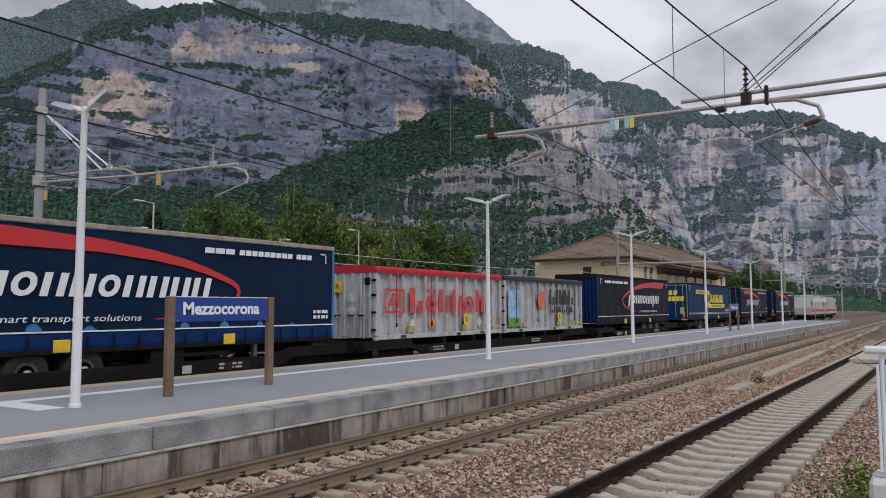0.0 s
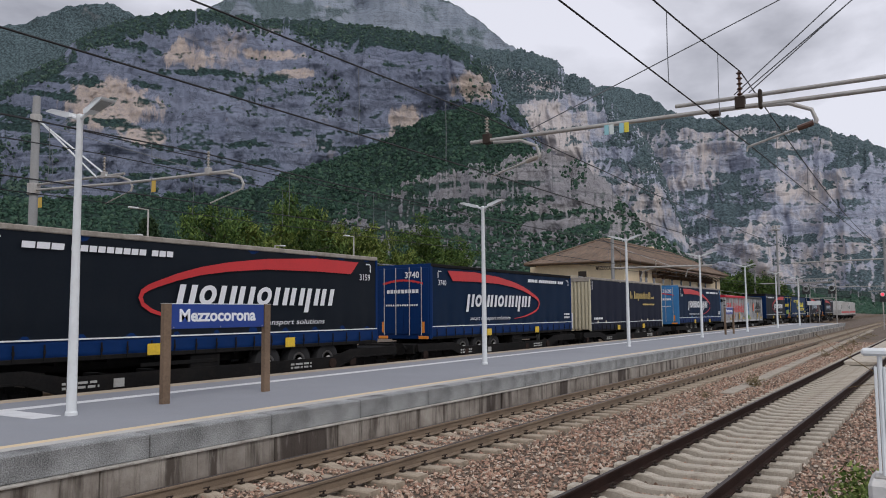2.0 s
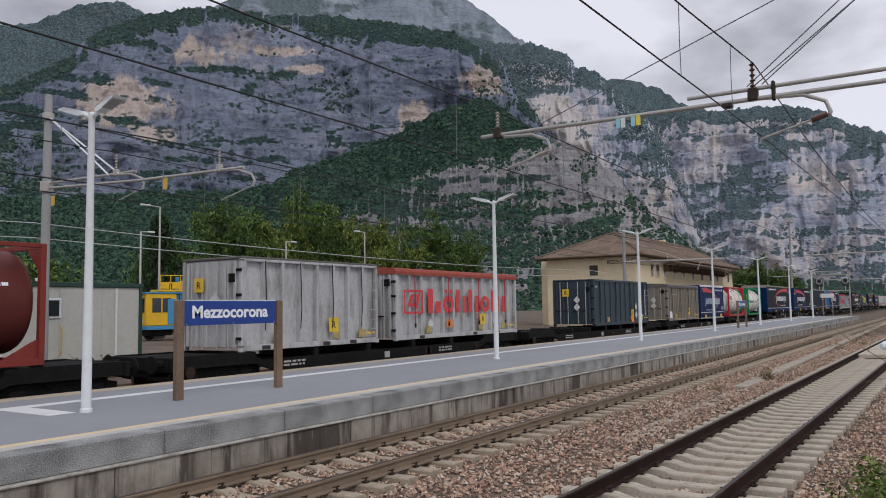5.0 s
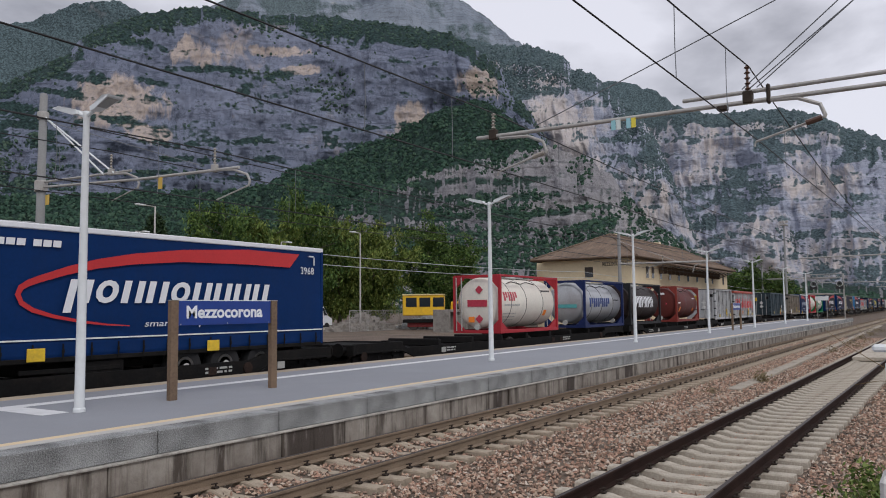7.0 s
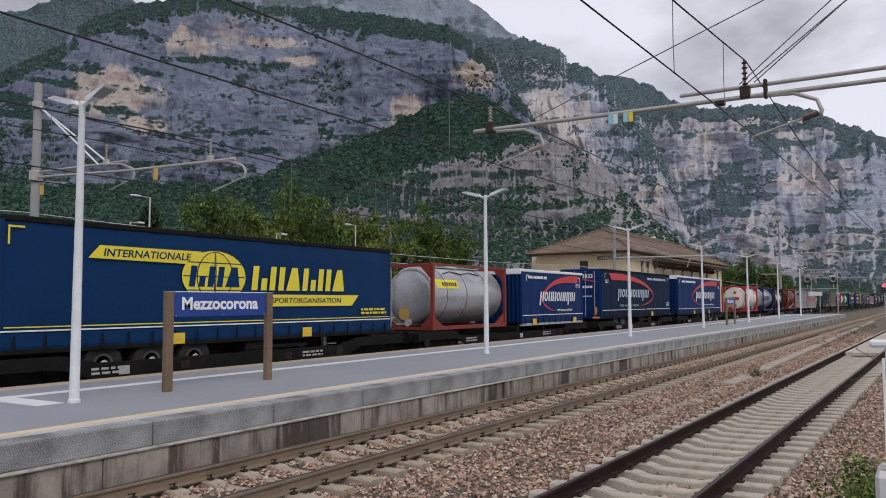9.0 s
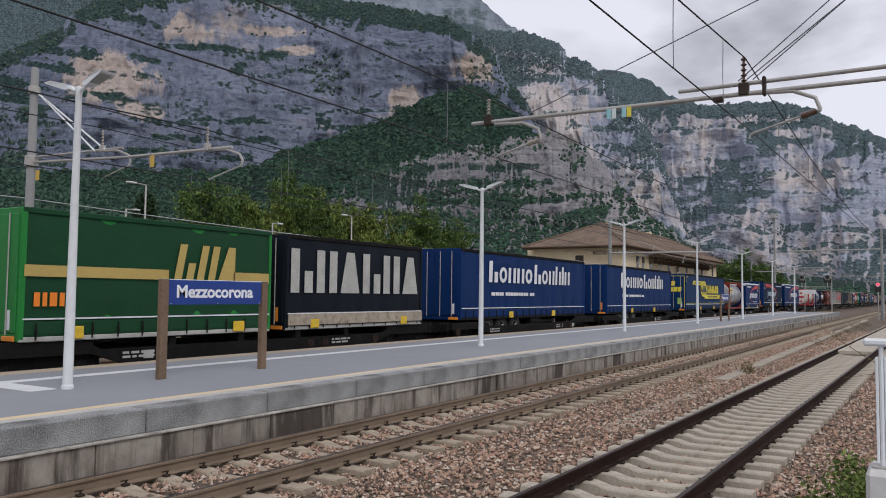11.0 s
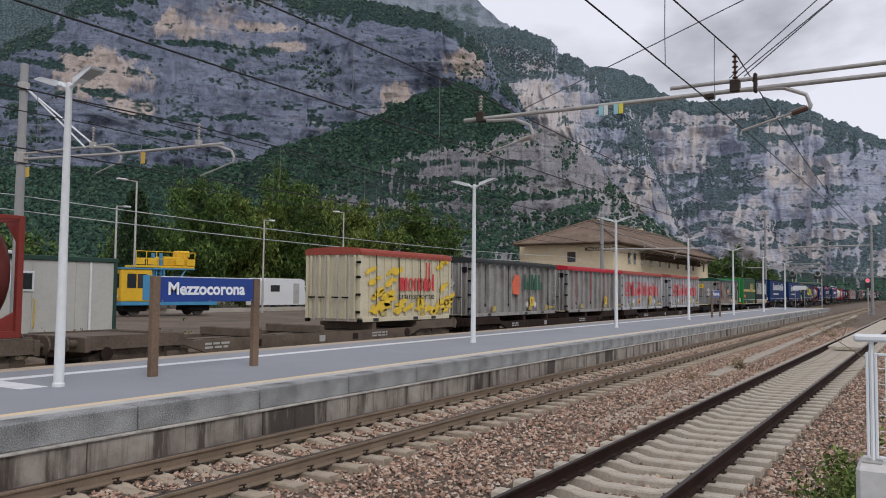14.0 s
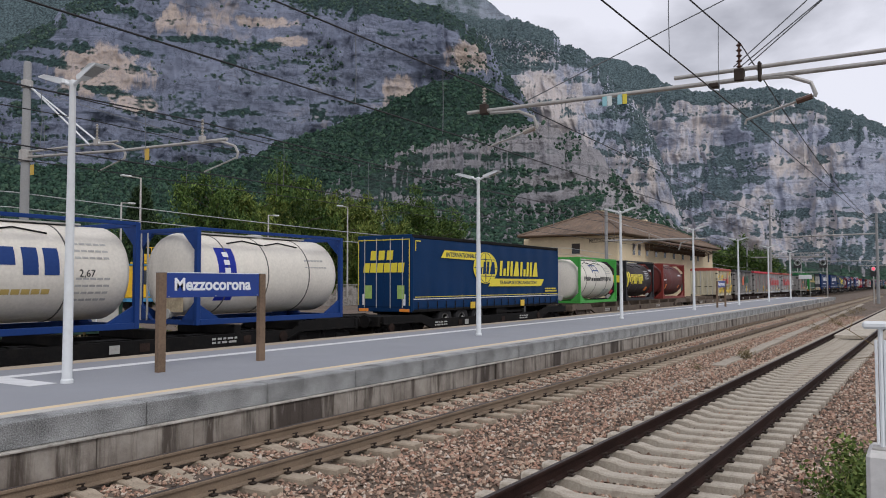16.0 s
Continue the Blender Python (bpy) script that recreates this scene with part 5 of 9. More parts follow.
def wagon(a, b, style="flat", material=None, middle=False, seed=0):
    """A container or pocket wagon from a to b on its bogies."""
    material = material or M_BLACKIRON
    c, h = (a + b) / 2, (b - a) / 2
    names = {M_BLACKIRON.name: "dirty black", M_TANIRON.name: "dusty tan", M_BROWNIRON.name: "rusty brown"}
    kind = "pocket" if style == "pocket" else "container"
    t = on_train("wagon", names[material.name] + " steel " + kind + " wagon on two bogies", "railway wagon", c, WAGON_GROUP)
    top = 0.86 if style == "pocket" else 1.08
    g = Geo()
    zb = 0.44
    ys = 1.33 if style == "pocket" else 1.16
    for s in (-1, 1):
        y = ys * s
        prof = [(-h + 0.55, 0.78), (-h + 2.9, 0.78), (-h + 3.9, zb), (h - 3.9, zb), (h - 2.9, 0.78), (h - 0.55, 0.78), (h - 0.55, 1.06), (h - 3.0, 1.06), (h - 3.9, top), (-h + 3.9, top), (-h + 3.0, 1.06), (-h + 0.55, 1.06)]
        if style == "flat":
            prof = [(-h + 0.55, 0.76), (-h + 3.2, 0.76), (-h + 4.2, zb), (h - 4.2, zb), (h - 3.2, 0.76), (h - 0.55, 0.76), (h - 0.55, top), (h - 3.0, top), (h - 3.5, 0.84), (-h + 3.5, 0.84), (-h + 3.0, top), (-h + 0.55, top)]
        g.prism(prof, y - 0.05, y + 0.05)
        for (x0, z0), (x1, z1) in zip(prof[:5], prof[1:6]):
            g.tube([(x0, y - 0.06 * s * -1, z0 + 0.02), (x1, y - 0.06 * s * -1, z1 + 0.02)], 0.035, 4)
    part("side_sill", g, material, t)
    g = Geo()
    for x in np.arange(-h + 1.2, h - 0.8, 1.6):
        g.box(x - 0.09, x + 0.09, -1.12, 1.12, 0.62, min(top - 0.1, 0.8))
    g.box(-h + 0.5, h - 0.5, -0.28, 0.28, 0.55, min(top - 0.12, 0.8))
    g.box(-h + 0.5, -h + 2.6, -1.12, 1.12, 0.86, 1.04)
    g.box(h - 2.6, h - 0.5, -1.12, 1.12, 0.86, 1.04)
    part("cross_frame", g, material, t)
    if style == "flat":
        n = max(3, int((2 * h - 6.4) / 2.3))
        for k in range(n + 1):
            x = -h + 3.2 + (2 * h - 6.4) * k / n
            part("saddle", Geo().box(x - 0.11, x + 0.11, -1.20, 1.20, 0.80, top - 0.005, 0.03), material, t)
    for x in (-h + 0.5, h - 0.5):
        part("headstock", Geo().box(x - 0.07, x + 0.07, -1.25, 1.25, 0.70, 1.06, 0.02), material, t)
        d = 1 if x > 0 else -1
        for y in (-0.87, 0.87):
            part("buffer", Geo().lathe([(0.10, 0), (0.09, 0.22), (0.06, 0.24), (0.06, 0.34), (0.22, 0.36), (0.23, 0.40)], "x", (0, 0, 0), 12), material, t).matrix_basis = pose(x, y, 0.9, 0, 0, 0 if d > 0 else 180)
    fm, wm = BOGIES[material.name]
    spots = [-h + 2.1, h - 2.1] + ([0.0] if middle else [])
    for x in spots:
        bo = shared("bogie", fm, t, pose(x, 0, 0))
        for dx in (-0.9, 0.9):
            shared("wheelset", wm, bo, pose(dx, 0, 0))
    for k, x in enumerate((-h * 0.55, h * 0.3)):
        bars(t, x, x + 0.9, (0.60, 0.70), 0.055, -ys - 0.062, M_MARK, seed * 7 + k)
    rs = random.Random(seed)
    for k in range(3):
        x = rs.uniform(-h * 0.7, h * 0.7)
        part("plate", Geo().box(x - 0.14, x + 0.14, -ys - 0.066, -ys - 0.052, 0.56, 0.76), M_BROWNIRON if k else M_GREY, t)
    for x in (-h + 2.4, h - 2.6):
        part("spigot", Geo().box(x - 0.1, x + 0.1, -ys - 0.04, -0.95, top, top + 0.06, 0.015), material, t)
        part("brake_wheel", Geo().lathe([(0.16, -ys - 0.09), (0.16, -ys - 0.05), (0.13, -ys - 0.04)], "y", (x - 1.4, 0, 0.66), 12), M_BROWNIRON, t)
    return t


# -- road trailers and swap bodies
def curtain_mesh(L, z0, z1, y, seed, material):
    nx, nz = int(L * 10), 22
    X, Z = np.meshgrid(np.linspace(-L / 2 + 0.06, L / 2 - 0.06, nx), np.linspace(z0, z1, nz))
    u = (Z - z0) / (z1 - z0)
    wave = 0.010 * np.sin(X * 4.8) * (0.3 + 0.7 * np.abs(u - 0.5) * 2) + 0.016 * fbm(X * 0.7, Z * 1.4, seed, 4) + 0.010 * np.sin(X * 9.6 + 1.0) * np.exp(-u * 7)
    edge = np.minimum(1, np.minimum(u, 1 - u) * 6)
    Y = y - 0.02 * edge - np.clip(wave, -0.02, 0.016)
    return grid_mesh("curtain", np.stack([X, Y, Z], -1), material)


def trailer(a, b, z0, z1, side, end, rim, label, seed, rear=True, swap=False, number="", livery=None, skirt=None, end_marks=None, liftpads=True):
    """A curtain-sided semi-trailer, or a swap body without wheels."""
    c, L = (a + b) / 2, b - a
    t = on_train("swap_body" if swap else "semi_trailer", label, "swap body" if swap else "semi-trailer", c, TRAILER_GROUP)
    W = 1.27
    part("body", Geo().box(-L / 2 + 0.05, L / 2 - 0.05, -W + 0.03, W, z0 + 0.06, z1 - 0.05, 0.03), end, t)
    part("curtain", curtain_mesh(L, z0 + 0.42, z1 - 0.12, -W + 0.02, seed, side), None, t)
    part("skirt", curtain_mesh(L, z0 + 0.04, z0 + 0.425, -W + 0.015, seed + 5, skirt or side), None, t)
    part("white_seam", Geo().box(-L / 2 + 0.06, L / 2 - 0.06, -W - 0.030, -W + 0.02, z0 + 0.415, z0 + 0.447), M_WHITEP, t)
    g = Geo().box(-L / 2, L / 2, -W - 0.02, -W + 0.10, z1 - 0.13, z1, 0.02)
    g.box(-L / 2, L / 2, W - 0.10, W + 0.02, z1 - 0.13, z1, 0.02)
    part("roof_rail", g, rim, t)
    part("roof", Geo().box(-L / 2 + 0.05, L / 2 - 0.05, -W + 0.06, W - 0.06, z1 - 0.06, z1 - 0.015), M_ROOF, t)
    part("bottom_rail", Geo().box(-L / 2, L / 2, -W - 0.01, -W + 0.12, z0 - 0.06, z0 + 0.05, 0.015), M_BLACKIRON if not swap else M_GREY, t)
    for x in (-L / 2, L / 2 - 0.10):
        part("corner_post", Geo().box(x, x + 0.10, -W - 0.025, -W + 0.09, z0, z1 - 0.1, 0.015), end, t)
    sg = Geo().box(-0.018, 0.018, -W - 0.050, -W - 0.036, z0 - 0.02, z0 + 0.34).box(-0.03, 0.03, -W - 0.062, -W - 0.040, z0 + 0.13, z0 + 0.22, 0.006).mesh("strap", M_BLACKIRON)
    n = int(L / 0.66)
    for k in range(n):
        shared("strap", sg, t, pose(-L / 2 + 0.35 + k * (L - 0.7) / (n - 1), 0, 0))
    if liftpads:
        for x in (-L * 0.17, L * 0.18) if not swap else (-L * 0.33, L * 0.33):
            part("lift_pad", Geo().box(x - 0.2, x + 0.2, -W - 0.075, -W - 0.045, z0 - 0.02, z0 + 0.26, 0.012), M_YEL, t, "yellow lifting pad")
    # the end that faces back along the line
    ex = -L / 2
    if rear:
        part("door_frame", Geo().box(ex - 0.02, ex + 0.05, -W, W, z0 - 0.05, z1, 0.02), end, t)
        for s in (-1, 1):
            y0, y1 = (-W + 0.08, -0.012) if s < 0 else (0.012, W - 0.08)
            part("rear_door", Geo().box(ex - 0.045, ex - 0.015, y0, y1, z0 + 0.14, z1 - 0.14, 0.012), end, t)
            for y in (y0 + 0.32, y1 - 0.30):
                part("lock_bar", Geo().tube([(ex - 0.06, y, z0 + 0.1), (ex - 0.06, y, z1 - 0.12)], 0.016, 6), M_GREY, t)
            part("tail_light", Geo().box(ex - 0.07, ex - 0.02, s * 0.95 - 0.22, s * 0.95 + 0.22, z0 - 0.04, z0 + 0.07, 0.01), M_LAMPOR, t)
            part("reflector", Geo().box(ex - 0.055, ex - 0.045, s * 0.95 - 0.05, s * 0.95 + 0.05, z0 + 0.2, z0 + 0.62), M_LAMPOR if seed % 2 else M_WHITEP, t)
    else:
        rib = Geo().box(ex - 0.035, ex + 0.01, -0.05, 0.05, z0 + 0.1, z1 - 0.25, 0.012).mesh("bulkhead_rib", end)
        for k in range(11):
            shared("bulkhead_rib", rib, t, pose(0, -W + 0.2 + k * (2 * W - 0.4) / 10, 0))
        part("bulkhead_cap", Geo().box(ex - 0.05, ex + 0.04, -W, W, z1 - 0.25, z1 + 0.01, 0.02), rim, t)
        if not swap:
            part("connector_panel", Geo().box(ex - 0.09, ex - 0.02, -0.25, 0.35, z0 + 0.15, z0 + 1.0, 0.02), M_WHITEP, t)
            part("connector", Geo().box(ex - 0.14, ex - 0.09, -0.18, 0.28, z0 + 0.52, z0 + 0.6, 0.02), M_BLACKIRON, t)
            part("tag", Geo().box(ex - 0.055, ex - 0.045, 0.55, 0.75, z0 + 0.35, z0 + 0.62), M_ORANGE, t)
    if number:
        lettering(number, 0.34, M_WHITEP, t, Matrix.Translation((ex - 0.075, -0.45 if rear else 0.1, z1 - 0.42 if rear else z1 - 1.35)) @ pose(0, 0, 0, 90, 0, -90), bold=0.006, label="white fleet number")
        lettering(number, 0.30, M_WHITEP, t, Matrix.Translation((-L / 2 + 0.75 if rear else L / 2 - 0.75, -W - 0.048, z1 - 0.72)) @ SIDE, label="white fleet number")
    if not swap:
        g = Geo()
        for y in (-0.5, 0.5):
            g.box(-L / 2 + 0.3, L / 2 - 0.2, y - 0.06, y + 0.06, z0 - 0.32, z0 - 0.04)
        for x in np.arange(-L / 2 + 0.8, L / 2 - 0.5, 1.3):
            g.box(x - 0.04, x + 0.04, -1.1, 1.1, z0 - 0.14, z0 - 0.05)
        part("chassis", g, M_BLACKIRON, t)
        d = -1 if rear else 1
        for k in range(3):
            x = d * (L / 2 - 2.5 - 1.31 * k)
            for s in (-1, 1):
                wl = part("wheel", Geo().lathe([(0.20, -0.15), (0.26, -0.17), (0.28, -0.12), (0.28, 0.15), (0.1, 0.16)], "y", n=18), M_RIM, t, smooth=True)
                wl.matrix_basis = pose(x, 1.02 * s, 0.80, 0, 0, 0 if s < 0 else 180)
                part("tyre", Geo().lathe([(0.285, -0.15), (0.42, -0.185), (0.50, -0.16), (0.515, -0.08), (0.515, 0.08), (0.50, 0.16), (0.42, 0.185), (0.285, 0.15)], "y", n=22), M_TYRE, wl, smooth=True)
                part("hub", Geo().lathe([(0.10, -0.17), (0.11, -0.20), (0.07, -0.22)], "y", n=12), M_GREY, wl)
            part("mudguard", Geo().tube([(x + 0.62 * math.cos(radians(q)), -1.02, 0.80 + 0.62 * math.sin(radians(q))) for q in range(25, 156, 13)], 0.035, 4), M_BLACKIRON, t)
        part("landing_leg", Geo().box(-d * (L / 2 - 2.8) - 0.07, -d * (L / 2 - 2.8) + 0.07, -0.72, -0.58, 0.72, z0 - 0.05, 0.01), M_GREY, t)
        part("landing_leg", Geo().box(-d * (L / 2 - 2.8) - 0.07, -d * (L / 2 - 2.8) + 0.07, 0.58, 0.72, 0.72, z0 - 0.05, 0.01), M_GREY, t)
        part("tool_box", Geo().box(-d * 0.6 - 0.5, -d * 0.6 + 0.5, -1.2, -0.7, z0 - 0.44, z0 - 0.07, 0.03), M_BLACKIRON, t)
        part("underride_guard", Geo().box(-d * 1.4 - 1.2, -d * 1.4 + 1.2, -1.22, -1.17, z0 - 0.3, z0 - 0.2, 0.01), M_BLACKIRON, t)
    else:
        for x in (-L / 2 + 1.1, L / 2 - 1.1):
            part("corner_casting", Geo().box(x - 0.09, x + 0.09, -1.25, -1.08, 1.08, z0 + 0.02, 0.015), M_BLACKIRON, t)
            part("corner_casting", Geo().box(x - 0.09, x + 0.09, 1.08, 1.25, 1.08, z0 + 0.02, 0.015), M_BLACKIRON, t)
        part("floor_frame", Geo().box(-L / 2 + 0.1, L / 2 - 0.1, -1.1, 1.1, z0 - 0.1, z0 + 0.06), M_BLACKIRON, t)
    if livery:
        livery(t, L, z0, z1, -W - 0.044)
    if end_marks:
        end_marks(t, ex - 0.066, z0, z1)
    return t


def pan_livery(flip, word_mat=None, url=True, slogan=True):
    def put(t, L, z0, z1, y):
        k = L / 13.6
        m = word_mat or M_WHITEP
        s = -1 if flip else 1
        v = (z1 - z0) / 2.84
        up = lambda z: z1 - (4.10 - z) * v
        # the band swings out of the wide end, round the loop and back in a thin tail
        line = [(-5.35, 3.67, 0.0), (-5.25, 3.67, 0.40), (-3.6, 3.69, 0.40), (-1.4, 3.61, 0.30), (0.0, 3.47, 0.25), (0.95, 3.32, 0.21), (1.7, 3.14, 0.18), (2.3, 2.95, 0.15)]
        swoosh(t, [((s * x + (0.05 if flip else 0)) * k, up(z), w * v) for x, z, w in line[1:]], y, M_REDP, "curved red band, wide at one end")
        flat(t, "swoosh_tip", [((s * x + (0.05 if flip else 0)) * k, up(z)) for x, z in ((-5.25, 3.47), (-5.25, 3.87), (-5.65, 3.87))][::s], y, M_REDP)
        loop = [(2.25, 2.97, 0.15), (2.55, 2.86, 0.14), (2.72, 2.76, 0.13), (2.78, 2.62, 0.12), (2.70, 2.45, 0.11), (2.45, 2.30, 0.10), (2.0, 2.17, 0.08), (1.3, 2.04, 0.06), (0.7, 1.97, 0.04), (0.1, 1.93, 0.02)]
        vs, pts = [], [((s * x + (0.05 if flip else 0)) * k, up(z), w) for x, z, w in loop]
        for i, (xa, za, w) in enumerate(pts):
            p, q = pts[max(i - 1, 0)], pts[min(i + 1, len(pts) - 1)]
            d = Vector((q[0] - p[0], q[1] - p[1])).normalized()
            vs += [(xa - d.y * w / 2, y - 0.001, za + d.x * w / 2), (xa + d.y * w / 2, y - 0.001, za - d.x * w / 2)]
        part("swoosh_tail", Geo().add(vs, [(2 * i, 2 * i + 1, 2 * i + 3, 2 * i + 2) for i in range(len(pts) - 1)]), M_REDP, t)
        wx = (-4.25 * k, 1.75 * k) if not flip else (-1.75 * k, 4.4 * k)
        if L < 9:
            wx = (-4.3 * k, 4.0 * k) if not flip else (-3.4 * k, 4.6 * k)
        blocks(t, "pxxxxxxpx", wx[0], wx[1], up(2.45), up(3.14), y - 0.006, m, 0.25)
        if url:
            ux = (1.55 * k, 5.7 * k) if not flip else (-5.7 * k, -1.8 * k)
            blocks(t, "www pxxxxxxpx xxx", ux[0], ux[1], up(3.60), up(3.82), y - 0.004, m, 0.1, "white line of plain rings")
        if slogan:
            sx = (-3.9 * k, -0.3 * k) if not flip else (0.35 * k, 4.0 * k)
            lettering("smart transport solutions", 0.22, m, t, Matrix.Translation(((sx[0] + sx[1]) / 2, y - 0.004, up(1.95))) @ SIDE, sx[1] - sx[0], slant=0.2, label="white italic slogan")
        for d in (-1, 1):
            flat(t, "corner_stripe", rect(d * (L / 2 - 0.45) - 0.02, d * (L / 2 - 0.45) + 0.02, z1 - 0.55, z1 - 0.3), y, m)
            flat(t, "corner_stripe", rect(d * (L / 2 - 0.58) - 0.11, d * (L / 2 - 0.58) + 0.11, z1 - 0.30, z1 - 0.26), y, m)
        if not flip:
            bars(t, L / 2 - 1.0, L / 2 - 0.35, (z0 + 0.62, z0 + 0.78), 0.1, y, m, 4)
    return put


def pan_end(number_z=0.4):
    def put(t, x, z0, z1):
        g = Geo()
        for i in range(10):
            a, b2 = i / 10, (i + 1) / 10
            za, zb = z1 - 0.72 + 0.14 * math.sin(a * 3.0), z1 - 0.72 + 0.14 * math.sin(b2 * 3.0)
            ya, yb = -0.95 + 1.9 * a, -0.95 + 1.9 * b2
            g.add([(x, ya, za), (x, yb, zb), (x, yb, zb - 0.05 - 0.03 * b2), (x, ya, za - 0.09)], [(0, 1, 2, 3)])
        part("door_swoosh", g, M_REDP, t)
        for i in range(9):
            y = 0.75 - i * 0.17
            part("door_mark_block", Geo().box(x - 0.003, x + 0.003, y - 0.13, y, z1 - 1.12, z1 - 0.98), M_WHITEP, t)
        g = Geo()
        for i in range(14):
            y = 0.8 - i * 0.11
            g.box(x - 0.003, x + 0.003, y - 0.07, y, z1 - 1.62, z1 - 1.55)
        part("door_print", g, M_WHITEP, t)
    return put


def lkw_livery(t, L, z0, z1, y):
    k = L / 13.6
    zt = z1 - 0.5
    flat(t, "upper_band", [(-4.83 * k, zt - 0.32), (-1.9 * k, zt - 0.36), (-1.6 * k, zt - 0.02), (-4.55 * k, zt - 0.02)], y, M_YELP, "slanted yellow band")
    lettering("INTERNATIONALE", 0.25, LKWB, t, Matrix.Translation((-3.2 * k, y - 0.008, zt - 0.18)) @ SIDE, 2.5 * k, bold=0.004, slant=0.15, label="blue capitals on the yellow band")
    flat(t, "lower_band", [(-0.9 * k, zt - 1.46), (4.6 * k, zt - 1.46), (4.95 * k, zt - 1.12), (-0.55 * k, zt - 1.12)], y, M_YELP, "slanted yellow band")
    lettering("TRANSPORTORGANISATION", 0.22, LKWB, t, Matrix.Translation((2.1 * k, y - 0.008, zt - 1.29)) @ SIDE, 3.9 * k, bold=0.003, slant=0.12, label="blue capitals on the yellow band")
    blocks(t, "BBBBBB", 0.1 * k, 4.25 * k, zt - 1.0, zt - 0.32, y, M_YELP, 0.12)
    # a filled globe with thin dark meridians and a row of shapes across it
    cx, cz = -1.15 * k, zt - 0.66
    flat(t, "globe", arc(cx, cz, 1.08 * k, 0.68, 0, 360, 32)[:-1], y - 0.003, M_YELP, "yellow globe")
    g = Geo()
    for rx in (0.62, 0.04):
        pts, inn = arc(cx, cz, rx * k, 0.66, 0, 360, 28), arc(cx, cz, max(0.0, rx - 0.035) * k, 0.64, 0, 360, 28)
        for i in range(28):
            g.prism([pts[i], pts[i + 1], inn[i + 1], inn[i]], y - 0.010, y - 0.004)
    for z in (0.36, -0.36, 0.0):
        w = 1.06 * k * math.sqrt(1 - (z / 0.68) ** 2)
        g.prism(rect(cx - w, cx + w, cz + z - 0.014, cz + z + 0.014), y - 0.010, y - 0.004)
    part("meridians", g, LKWB, t, "thin dark globe lines")
    blocks(t, "BBB", cx - 0.92 * k, cx + 0.9 * k, cz - 0.27, cz + 0.27, y - 0.013, LKWB, 0.15)
    flat(t, "corner_stripe", rect(-L / 2 + 0.15, -L / 2 + 0.19, z1 - 0.62, z1 - 0.22), y, M_YELP)
    flat(t, "corner_stripe", rect(-L / 2 + 0.19, -L / 2 + 0.5, z1 - 0.26, z1 - 0.22), y, M_YELP)
    flat(t, "seam_stripe", rect(-L / 2 + 0.12, L / 2 - 0.12, z0 + 0.50, z0 + 0.525), y, M_YELP)
    bars(t, L / 2 - 1.7, L / 2 - 0.3, (z0 + 0.62, z0 + 0.74), 0.07, y, M_YELP, 9)


def lkw_end(t, x, z0, z1):
    g = Geo()
    for y0, n, z in ((0.62, 3, z1 - 0.95), (0.95, 6, z1 - 1.42)):
        for i in range(n):
            y = y0 - i * (0.38 if n == 3 else 0.32)
            part("door_mark_block", Geo().add([(x, y, z), (x, y - 0.28, z), (x, y - 0.32, z + 0.36), (x, y - 0.04, z + 0.36)], [(0, 1, 2, 3)]), M_YELP, t)
    for y in (0.7, -0.8):
        part("door_sticker", Geo().box(x - 0.004, x + 0.002, y - 0.16, y + 0.16, z0 + 0.45, z0 + 0.95), mat("sticker_green", (0.30, 0.45, 0.12), 0.5, var=0.2, big=6, fine=30), t, "pale green sticker")
    g = Geo()
    for y in (-1.2, 1.17):
        g.box(x - 0.003, x + 0.003, y, y + 0.03, z0 + 0.2, z1 - 0.2)
    g.box(x - 0.003, x + 0.003, -1.2, 1.2, z1 - 0.2, z1 - 0.17)
    part("door_outline", g, M_YELP, t)


def dag_livery(t, L, z0, z1, y):
    blocks(t, "B BxpxxixxB", -0.06, 4.1, z1 - 1.12, z1 - 0.66, y, M_GOLD)
    blocks(t, "xxi", 4.2, 4.85, z1 - 1.12, z1 - 0.95, y, M_GOLD)
    blocks(t, "xxxpxpxxxxxxx xxx", 2.4, 4.9, z1 - 1.55, z1 - 1.38, y, M_GOLD, 0.1)
    flat(t, "corner_stripe", rect(-6.55, -6.5, z1 - 0.7, z1 - 0.2), y, M_WHITEP)
    bars(t, -6.3, -5.0, (z0 + 0.62,), 0.12, y, M_WHITEP, 3)


def sae_livery(t, L, z0, z1, y):
    flat(t, "gold_band", rect(-3.63, 0.05, z1 - 1.47, z1 - 1.22), y, M_GOLD)
    flat(t, "gold_band", rect(2.2, 3.55, z1 - 1.50, z1 - 1.22), y, M_GOLD)
    blocks(t, "BBB", 0.15, 2.3, z1 - 1.50, z1 - 0.55, y, M_GOLD, 0.2)
    bars(t, -3.4, -2.6, (z0 + 0.7,), 0.3, y, M_ORANGE, 4)


def fer_livery(t, L, z0, z1, y):
    blocks(t, "BBBBBB", -3.6, 3.4, z1 - 1.75, z1 - 0.42, y, mat("livery_greyish", (0.40, 0.40, 0.37), 0.6, var=0.2, big=2, fine=20), 0.0)
    flat(t, "tan_skirt", rect(-L / 2 + 0.05, L / 2 - 0.05, z0 + 0.08, z0 + 0.42), y - 0.02, mat("skirt_tan", (0.36, 0.31, 0.24), 0.7, var=0.2, big=2, fine=20, dirt=(0.1, 0.08, 0.06), dirt_amt=0.8))


